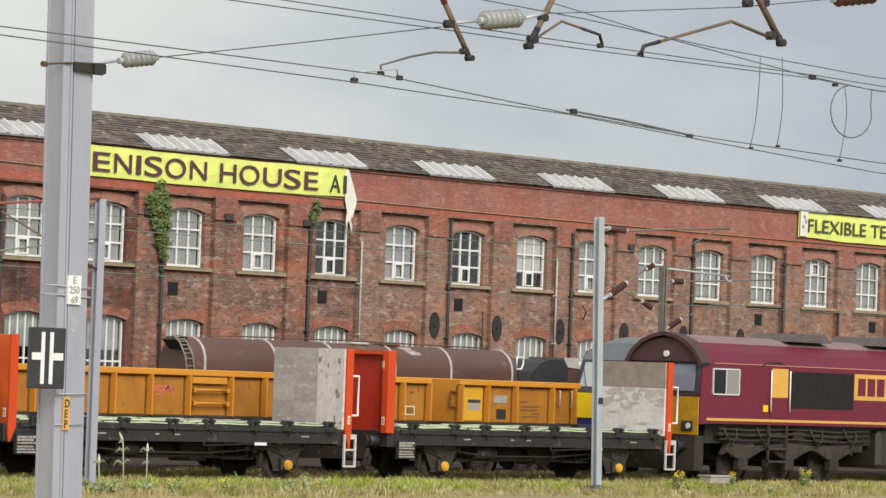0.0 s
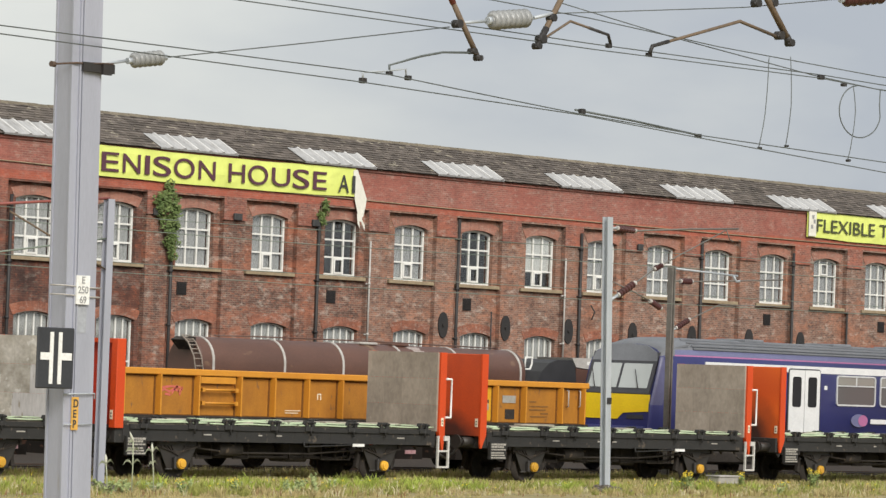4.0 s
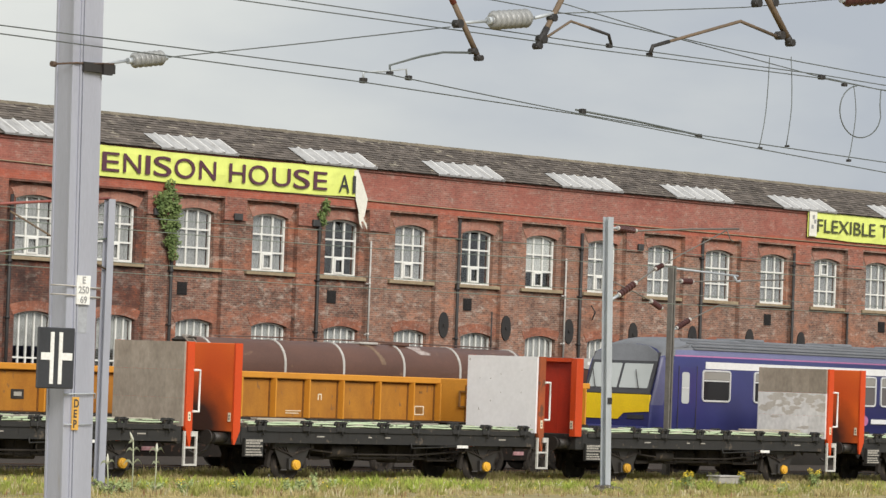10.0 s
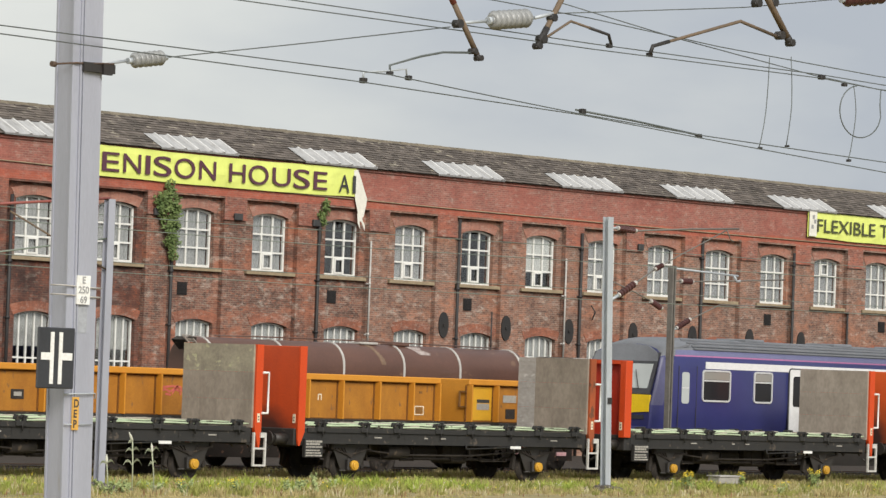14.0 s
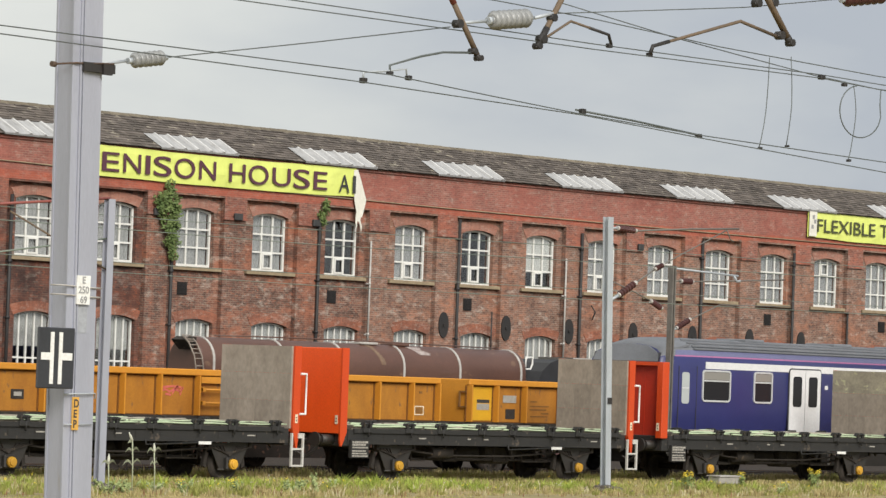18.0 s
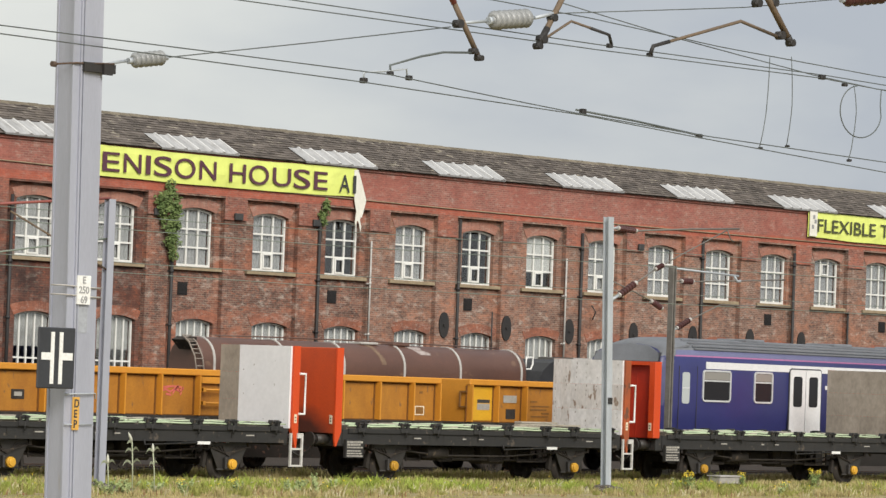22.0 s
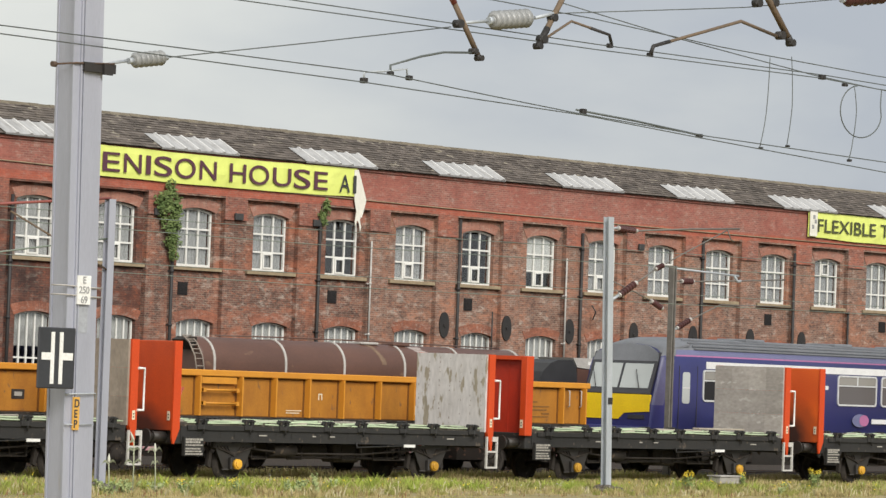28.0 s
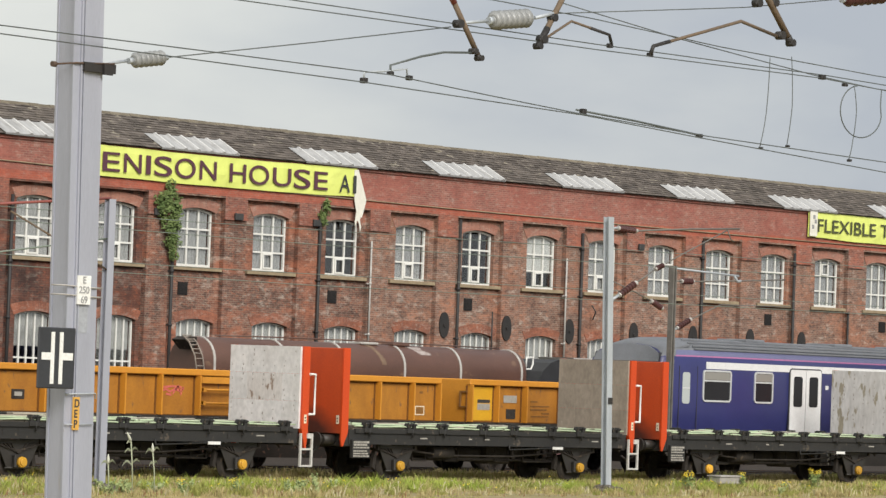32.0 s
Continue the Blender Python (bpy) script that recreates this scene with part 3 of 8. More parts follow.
def works_wall():
    def piece(name, *boxes, slot=M_BRICK, label=""):
        bm = bmesh.new()
        for b in boxes:
            box(bm, *b)
        return part(name, bm, slot, works, label)
    piece("parapet", (X_LO, X_HI, 0.0, 0.62, 8.80, 9.93), slot=M_BRICK_TOP, label="repointed red brick parapet band")
    piece("frieze", (X_LO, X_HI, -0.006, 0.62, 8.52, 8.80), slot=M_BRICK_FRIEZE, label="bright red brick band over the bays")
    piece("eaves_course", (X_LO, X_HI, -0.06, 0.0, 9.80, 9.93), slot=M_BRICK_TOP)
    piece("end_wall", (X_LO, X_LO + 0.45, 0.62, 12.0, -0.25, 9.93))
    piece("end_wall", (X_HI - 0.45, X_HI, 0.62, 12.0, -0.25, 9.93))
    piece("back_wall", (X_LO, X_HI, 12.0, 12.45, -0.25, 9.93))
    last = X_LO
    for n in range(-1, 17):
        c = bay(n)
        a, b = c - 1.40, c + 1.15
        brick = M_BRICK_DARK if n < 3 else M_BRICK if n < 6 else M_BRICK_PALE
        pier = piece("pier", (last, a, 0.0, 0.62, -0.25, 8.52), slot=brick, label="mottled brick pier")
        if n > -1:
            bm = bmesh.new()
            box(bm, last - 0.04, a + 0.04, -0.07, 0.0, CAP, CAP + 0.07)
            part("pier_cap", bm, M_BRICK_MID, pier, "projecting brick cap course")
            bm = bmesh.new()
            box(bm, last - 0.01, a + 0.01, -0.02, 0.0, CAP + 0.07, 8.52)
            part("pier_head", bm, M_BRICK_MID, pier, "red upper brickwork of the pier")
        h = UP["half"]
        piece("lintel", (a, b, -0.012, 0.2, 8.45, 8.52), slot=brick)
        for k, base, top in ((UP, 5.2, 8.52), (LOW, -0.25, 5.2)):
            m = c + k["dx"]
            for lo, hi in ((a, m - h), (m + h, b)):
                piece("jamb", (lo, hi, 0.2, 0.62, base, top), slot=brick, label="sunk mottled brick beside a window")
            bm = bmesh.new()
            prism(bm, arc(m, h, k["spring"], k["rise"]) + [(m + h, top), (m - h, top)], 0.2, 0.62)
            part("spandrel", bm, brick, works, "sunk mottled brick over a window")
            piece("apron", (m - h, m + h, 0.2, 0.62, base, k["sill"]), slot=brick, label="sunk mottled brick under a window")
        last = b
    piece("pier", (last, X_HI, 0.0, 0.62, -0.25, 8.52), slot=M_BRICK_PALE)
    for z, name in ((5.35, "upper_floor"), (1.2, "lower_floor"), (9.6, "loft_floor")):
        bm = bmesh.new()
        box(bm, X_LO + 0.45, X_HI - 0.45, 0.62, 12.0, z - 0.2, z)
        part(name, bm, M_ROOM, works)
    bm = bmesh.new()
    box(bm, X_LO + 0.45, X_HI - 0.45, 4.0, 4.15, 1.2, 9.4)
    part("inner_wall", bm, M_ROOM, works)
    for n in range(-1, 17):
        for k in (UP, LOW):
            bm = bmesh.new()
            c, wide = bay(n) + k["dx"], k["half"] + 0.05
            us = [-1 + q / 4 for q in range(9)]
            lo = [(c + u * wide, k["spring"] - 0.02 + (k["rise"] + 0.02) * (1 - u * u)) for u in us]
            hi = [(c + u * (wide + 0.18), k["spring"] + 0.30 + (k["rise"] + 0.02) * (1 - u * u)) for u in us]
            prism(bm, lo + hi[::-1], 0.18, 0.22)
            part("arch", bm, M_BRICK_ARCH_PALE if k is UP else M_BRICK_ARCH, works, "flat arch of orange rubbed bricks")


def pane_glass():
    m = bpy.data.materials.new("window_glass")
    m.use_nodes = True
    nt = m.node_tree
    nt.nodes.clear()
    out, mix, tr, gl = [nt.nodes.new(i) for i in ("ShaderNodeOutputMaterial", "ShaderNodeMixShader", "ShaderNodeBsdfTransparent", "ShaderNodeBsdfGlossy")]
    tr.inputs["Color"].default_value = (0.88, 0.89, 0.89, 1)
    gl.inputs["Roughness"].default_value = 0.05
    mix.inputs[0].default_value = 0.10
    nt.links.new(tr.outputs[0], mix.inputs[1])
    nt.links.new(gl.outputs[0], mix.inputs[2])
    nt.links.new(mix.outputs[0], out.inputs["Surface"])
    return m


M_PANE = pane_glass()
M_LOWBLIND = mat("grey_lined_blind", (0.46, 0.46, 0.44), (0.28, 0.28, 0.27), 2.0, 0.9)


# bays whose middle casement has a frame of its own: 1 at the bottom, 2 at the top
SASH = {1: 1, 2: 1, 4: 1, 5: 1, 6: 1, 7: 1, 8: 1, 9: 1, 13: 2, 15: 1}


def works_windows():
    """White casements of three by three panes; one mesh for each state, shared by all."""
    h, ht = 0.85, 2.0
    kinds = []
    for state in range(3):
        bm = bmesh.new()
        top = arc(0, h, ht - 0.13, 0.13)
        inn = arc(0, h - 0.075, ht - 0.19, 0.12)
        prism(bm, top + inn[::-1], 0.0, 0.09)
        box(bm, -h, -h + 0.075, 0, 0.09, 0, ht - 0.13)
        box(bm, h - 0.075, h, 0, 0.09, 0, ht - 0.13)
        box(bm, -h + 0.075, h - 0.075, 0, 0.09, 0, 0.09)
        for x in (-0.26, 0.26):
            box(bm, x - 0.035, x + 0.035, 0.012, 0.078, 0.09, ht - 0.075)
        for z in (0.66, 1.28):
            for a, b in ((-h + 0.075, -0.295), (-0.225, 0.225), (0.295, h - 0.075)):
                box(bm, a, b, 0.014, 0.075, z - 0.03, z + 0.03)
        if state:
            z0, z1 = ((0.09, 0.63), (1.31, 1.80))[state - 1]
            for a, b, c, d in ((-0.225, -0.165, z0, z1), (0.165, 0.225, z0, z1), (-0.165, 0.165, z0, z0 + 0.06), (-0.165, 0.165, z1 - 0.06, z1)):
                box(bm, a, b, -0.03, 0.012, c, d)
        kinds.append(mesh_of("window", bm, M_WHITE))
    bm = bmesh.new()
    prism(bm, arc(0, h, 2.0, 0.14) + arc(0, h - 0.06, 1.96, 0.13)[::-1], 0.0, 0.09)
    for x in (-h, h - 0.06):
        box(bm, x, x + 0.06, 0, 0.09, 0, 1.97)
    box(bm, -h + 0.06, h - 0.06, 0, 0.09, 0, 0.09)
    for k in range(1, 5):
        x = -h + 0.03 + k * (2 * h - 0.06) / 5
        box(bm, x - 0.028, x + 0.028, 0.012, 0.078, 0.09, 2.08)
    for z in (0.62,):
        box(bm, -h + 0.06, h - 0.06, 0.016, 0.074, z - 0.028, z + 0.028)
    kinds.append(mesh_of("window", bm, M_WHITE))
    bm = bmesh.new()
    prism(bm, [(-h + 0.05, 0.08), (h - 0.05, 0.08)] + arc(0, h - 0.05, 1.97, 0.13)[::-1], 0.04, 0.046)
    tall = mesh_of("pane", bm, M_PANE)
    panes = {}
    for i, (x0, x1) in enumerate(((-0.775, -0.295), (-0.225, 0.225), (0.295, 0.775))):
        for j, (z0, z1) in enumerate(((0.09, 0.63), (0.69, 1.25), (1.31, 1.86))):
            bm = bmesh.new()
            box(bm, x0, x1, 0.04, 0.046, z0, z1)
            panes[i, j] = mesh_of("pane", bm, M_PANE)
    bm = bmesh.new()
    box(bm, -1.22, 1.16, -0.20, 0.30, -0.13, 0.0, bevel=0.012)
    sill = mesh_of("sill", bm, M_STONE)
    bm = bmesh.new()
    fold = [(-0.76 + k * 0.0633, 0.11 + 0.028 * math.sin(k * 2.4)) for k in range(25)]
    prism(bm, fold + [(x, y + 0.006) for x, y in fold[::-1]], 0.05, 2.05, "z")
    curtain = mesh_of("curtain", bm, M_CURTAIN)
    bm = bmesh.new()
    box(bm, -0.74, 0.74, 0.095, 0.10, 0.62, 1.95)
    box(bm, -0.74, 0.74, 0.09, 0.105, 0.59, 0.62)
    blind = mesh_of("blind", bm, M_BLIND)
    bm = bmesh.new()
    box(bm, -0.76, 0.76, 0.10, 0.106, 0.08, 2.08)
    low_blind = mesh_of("blind", bm, M_LOWBLIND)
    bm = bmesh.new()
    box(bm, -0.76, 0.76, 0.10, 0.106, 1.0, 2.08)
    half_blind = mesh_of("blind", bm, M_LOWBLIND)
    for n in range(-1, 17):
        for k in (UP, LOW):
            up = k is UP
            w = again("window", kinds[SASH.get(n, 0) if up else 3], works, bay(n) + k["dx"], 0.35, k["sill"])
            w["label"] = "white-painted multi-pane window under a flat brick arch"
            for me in (panes.values() if up else (tall,)):
                again("pane", me, w).visible_shadow = False
            if up:
                again("sill", sill, w, 0, -0.10, 0, "weathered stone sill")
            if n == 8 and up:
                again("blind", blind, w, 0, 0, 0, "half-lowered white blind")
            elif not up:
                again("blind", half_blind if n in (1, 2) else low_blind, w, 0, 0, 0, "half-raised pale blind" if n in (1, 2) else "pale lowered blind")
            elif n not in (5, 7):
                again("curtain", curtain, w, 0, 0, 0, "grey net curtain")


# whiter colour on crest faces only: painted highlights of the corrugation
M_CREST = mat("sheet_crest_highlight", (0.72, 0.72, 0.71), (0.52, 0.51, 0.50), 3, 0.6)


def works_roof():
    bm = bmesh.new()
    prism(bm, [(-0.16, 9.90), (2.1, 11.10), (4.35, 9.94)], X_LO - 0.2, X_HI + 0.2, "x")
    prism(bm, [(4.36, 9.94), (8.4, 11.05), (12.6, 9.94)], X_LO - 0.2, X_HI + 0.2, "x")
    roof = part("roof", bm, M_SLATE, works, "dark slate roof with lichen streaks")
    rng = random.Random(11)
    verts, faces = [], []
    d = Vector((0, 2.26, 1.20)).normalized()
    nrm = Vector((0, -d.z, d.y))
    courses, wide = 13, 0.30
    for c in range(courses):
        s0 = c * 0.197
        x = X_LO - 0.2 - rng.random() * wide
        while x < X_HI + 0.2:
            w = wide * rng.uniform(0.85, 1.15)
            lift = rng.uniform(0.020, 0.040)
            base = Vector((0, -0.18, 9.905)) + d * (s0 + rng.uniform(-0.012, 0.012))
            q = [base + nrm * lift, base + d * 0.22 + nrm * 0.004]
            i = len(verts)
            for px in (x, x + w - 0.008):
                for v in (q[0], q[1], q[0] + nrm * 0.014, q[1] + nrm * 0.014):
                    verts.append((px, v.y, v.z))
            faces += [(i + 2, i + 6, i + 7, i + 3), (i, i + 4, i + 6, i + 2), (i, i + 2, i + 3, i + 1), (i + 4, i + 5, i + 7, i + 6)]
            x += w
    me = bpy.data.meshes.new("slate_covering")
    me.from_pydata(verts, [], faces)
    me.materials.append(M_SLATES)
    ob = new("slate_covering", me)
    ob.parent, ob["kind"] = roof, "stuff"
    tiles = []
    for k in range(4):
        bm = bmesh.new()
        prism(bm, [(1.93, 11.05), (2.1, 11.185 + 0.004 * k), (2.27, 11.05)], 0, 0.435 + 0.003 * k, "x")
        tiles.append(mesh_of("ridge_tile", bm, M_RIDGE))
    for k in range(int((X_HI - X_LO) / 0.45)):
        again("ridge_tile", tiles[rng.randrange(4)], roof, X_LO + k * 0.45)
    # corrugated rooflights
    for k in range(-1, 8):
        xr = 94.34 + (k - 2) * 6.86
        bm = bmesh.new()
        waves, wid = 6, 3.60
        prof = []
        for i in range(waves):
            for u, hgt in ((0.0, 0.01), (0.66, 0.02), (0.76, 0.07), (0.86, 0.07), (0.96, 0.01)):
                prof.append((xr - 0.02 - wid + (i + u) * wid / waves, hgt))
        prof.append((xr, 0.02))
        ends = [Vector((0, -0.20, 9.92)), Vector((0, -0.20, 9.92)) + d * 1.06]
        rows = [[bm.verts.new((px, e.y + nrm.y * (hgt + 0.03), e.z + nrm.z * (hgt + 0.03))) for px, hgt in prof] for e in ends]
        rows2 = [[bm.verts.new((px, e.y + nrm.y * -0.02, e.z + nrm.z * -0.02)) for px, hgt in prof] for e in ends]
        for i in range(len(prof) - 1):
            bm.faces.new((rows[0][i], rows[0][i + 1], rows[1][i + 1], rows[1][i])).material_index = 1 if i % 5 == 2 else 0
            bm.faces.new((rows2[0][i], rows2[1][i], rows2[1][i + 1], rows2[0][i + 1]))
            bm.faces.new((rows2[0][i], rows2[0][i + 1], rows[0][i + 1], rows[0][i]))
        part("rooflight", bm, (M_SHEET, M_CREST), works, "pale corrugated rooflight sheets")


def slate_mat(name, a, b, c):
    m = mat(name, a, b, 2.2, 0.8, 0, 0.3, 25, (0.5, 1, 1), edge=(c, 0.62))
    nt = m.node_tree
    p = nt.nodes["Principled BSDF"]
    src = p.inputs["Base Color"].links[0].from_socket
    geo = nt.nodes.new("ShaderNodeNewGeometry")
    r = nt.nodes.new("ShaderNodeMath")
    r.operation = "MULTIPLY_ADD"
    r.inputs[1].default_value, r.inputs[2].default_value = 0.6, 0.72
    nt.links.new(geo.outputs["Random Per Island"], r.inputs[0])
    hs = nt.nodes.new("ShaderNodeHueSaturation")
    nt.links.new(r.outputs[0], hs.inputs["Value"])
    nt.links.new(src, hs.inputs["Color"])
    nt.links.new(hs.outputs["Color"], p.inputs["Base Color"])
    return m


M_SLATES = slate_mat("split_slates", (0.146, 0.124, 0.108), (0.090, 0.078, 0.070), (0.28, 0.25, 0.20))
M_RIDGE = mat("lichened_ridge_tile", (0.21, 0.18, 0.135), (0.10, 0.085, 0.065), 5, 0.9)
vary(M_RIDGE, 0.35)
works_wall()
works_windows()
works_roof()


# ---- banners, pipes, vents and ivy on the facade ----
def banner(name, x0, x1, z0, z1, label, wave=0.028):
    """A thin sheet with slack ripples, fixed along its edges."""
    bm = bmesh.new()
    nx, nz = int((x1 - x0) / 0.35), 5
    g = []
    for i in range(nx + 1):
        col = []
        for j in range(nz + 1):
            x, v = x0 + (x1 - x0) * i / nx, j / nz
            y = -0.10 - wave * math.sin(v * math.pi) * (0.7 + noise.noise((x * 0.7, v * 2, 3))) - 0.02 * noise.noise((x * 2.6 + v * 3, v * 4, 9))
            z = z0 + (z1 - z0) * v + 0.03 * noise.noise((x * 0.5, v, 7)) - 0.05 * math.sin((x - x0) / (x1 - x0) * math.pi)
            col.append(bm.verts.new((x, FY + y, z)))
        g.append(col)
    front = [bm.faces.new((g[i][j], g[i + 1][j], g[i + 1][j + 1], g[i][j + 1])) for i in range(nx) for j in range(nz)]
    res = bmesh.ops.extrude_face_region(bm, geom=front)
    for v in (e for e in res["geom"] if isinstance(e, bmesh.types.BMVert)):
        v.co.y += 0.012
    bmesh.ops.recalc_face_normals(bm, faces=bm.faces[:])
    return solo(name, bm, M_YELLOW_BANNER, label, "banner")


b_one = banner("banner", 79.6, 93.38, 8.86, 9.88, "long yellow banner with purple capitals, its end torn loose")
b_two = banner("banner", 119.9, 131.0, 8.86, 9.97, "yellow banner with dark narrow capitals")
def banner_letter(ch, x0, x1, z0, z1, material, bold):
    """One capital, drawn to fill its own width and height on the cloth."""
    ob = writing("lettering", ch, 0.78, material, b_one, pose(0, 0, 0), "", bold, 1.0, 0.004)
    xs, zs = [v.co.x for v in ob.data.vertices], [v.co.z for v in ob.data.vertices]
    kx, kz = (x1 - x0) / (max(xs) - min(xs)), (z1 - z0) / (max(zs) - min(zs))
    ob.data.transform(pose(x0 - min(xs) * kx, FY - 0.172, z0 - min(zs) * kz) @ Matrix.Diagonal((kx, 1, kz, 1)))


for ch, x0, x1 in (("E", 81.25, 82.02), ("N", 82.2, 82.99), ("I", 83.19, 83.41), ("S", 83.57, 84.38), ("O", 84.52, 85.47), ("N", 85.66, 86.45),
                   ("H", 87.07, 87.85), ("O", 88.01, 88.96), ("U", 89.15, 90.04), ("S", 90.18, 90.99), ("E", 91.18, 91.86)):
    over = 0.02 if ch in "OS" else 0.0
    banner_letter(ch, x0, x1, 9.01 - over, 9.64 + over, M_PURPLE, 0.003)
for ch, x0, x1 in (("A", 92.46, 92.99), ("I", 93.15, 93.30)):
    banner_letter(ch, x0, x1, 8.99, 9.61, M_INK, 0.002)
writing("lettering", "FLEXIBLE TE", 0.76, M_OLIVEINK, b_two, pose(120.40, FY - 0.172, 9.10), "dark capital letters", 0.004, 1.37)
bm = bmesh.new()
box(bm, 119.92, 120.42, FY - 0.19, FY - 0.175, 8.90, 9.93)
part("white_end_patch", bm, M_BANNER_BACK, b_two, "white patch with a faint emblem")
for k, (x, z) in enumerate(((120.05, 9.2), (120.22, 9.42), (120.12, 9.6))):
    bm = bmesh.new()
    box(bm, x, x + 0.14, FY - 0.196, FY - 0.191, z, z + 0.16)
    part("emblem_mark", bm, M_GREYINK, b_two)
# ---- the moving train ----
PITCH = 12.396
LEN = 10.63
HALF = 1.25


def gone(t):
    """How far along the line the zero wagon's near corner stands at t seconds."""
    u = (t - 16.0) / 16.0
    return 1.654 + 104.975 * u - 8.122 * u ** 2 - 9.821 * u ** 3 - 5.263 * u ** 4 + 3.011 * u ** 5 + 2.653 * u ** 6


def wheelset_mesh(r=0.46, gauge=1.5, name="wheelset"):
    """Two flanged, dished wheels on one axle, turning about y."""
    bm = bmesh.new()
    seg = 28
    for side in (-1, 1):
        prof = [(0.0, 0.10), (0.14, 0.10), (0.16, 0.06), (r - 0.09, 0.045), (r - 0.07, 0.068), (r, 0.068), (r + 0.002, -0.035), (r + 0.028, -0.045), (r + 0.028, -0.068), (r - 0.07, -0.068), (r - 0.09, -0.03), (0.16, -0.05), (0.14, -0.09), (0.0, -0.09)]
        rings = []
        for rad, off in prof:
            y = side * (gauge / 2 + off)
            rings.append([bm.verts.new((max(rad, 0.002) * math.cos(k * math.tau / seg), y, max(rad, 0.002) * math.sin(k * math.tau / seg))) for k in range(seg)])
        for a, b in zip(range(len(prof) - 1), range(1, len(prof))):
            for k in range(seg):
                f = bm.faces.new((rings[a][k], rings[a][(k + 1) % seg], rings[b][(k + 1) % seg], rings[b][k]))
                f.material_index = 1 if a in (4, 5) else 0
                f.smooth = True
        for k in range(5):
            a = k * math.tau / 5
            tube(bm, (0.26 * math.cos(a), side * (gauge / 2 + 0.04), 0.26 * math.sin(a)), (0.26 * math.cos(a), side * (gauge / 2 + 0.075), 0.26 * math.sin(a)), 0.035, 6)
    tube(bm, (0, -gauge / 2, 0), (0, gauge / 2, 0), 0.08, 10)
    bmesh.ops.recalc_face_normals(bm, faces=bm.faces[:])
    return mesh_of(name, bm, M_RUNNING, M_RUNNING)


WHEEL = 0.42
WHEELSET = wheelset_mesh(WHEEL)
AXLES = (2.0, 8.85)


M_GREASE = mat("greasy_black_iron", (0.020, 0.0185, 0.017), (0.034, 0.029, 0.025), 4, 0.55)
M_LASH = mat("grubby_webbing", (0.42, 0.40, 0.34), (0.24, 0.22, 0.18), 6, 0.85)
M_DUNNAGE = mat("split_grey_timber", (0.46, 0.42, 0.35), (0.28, 0.24, 0.19), 4, 0.9)


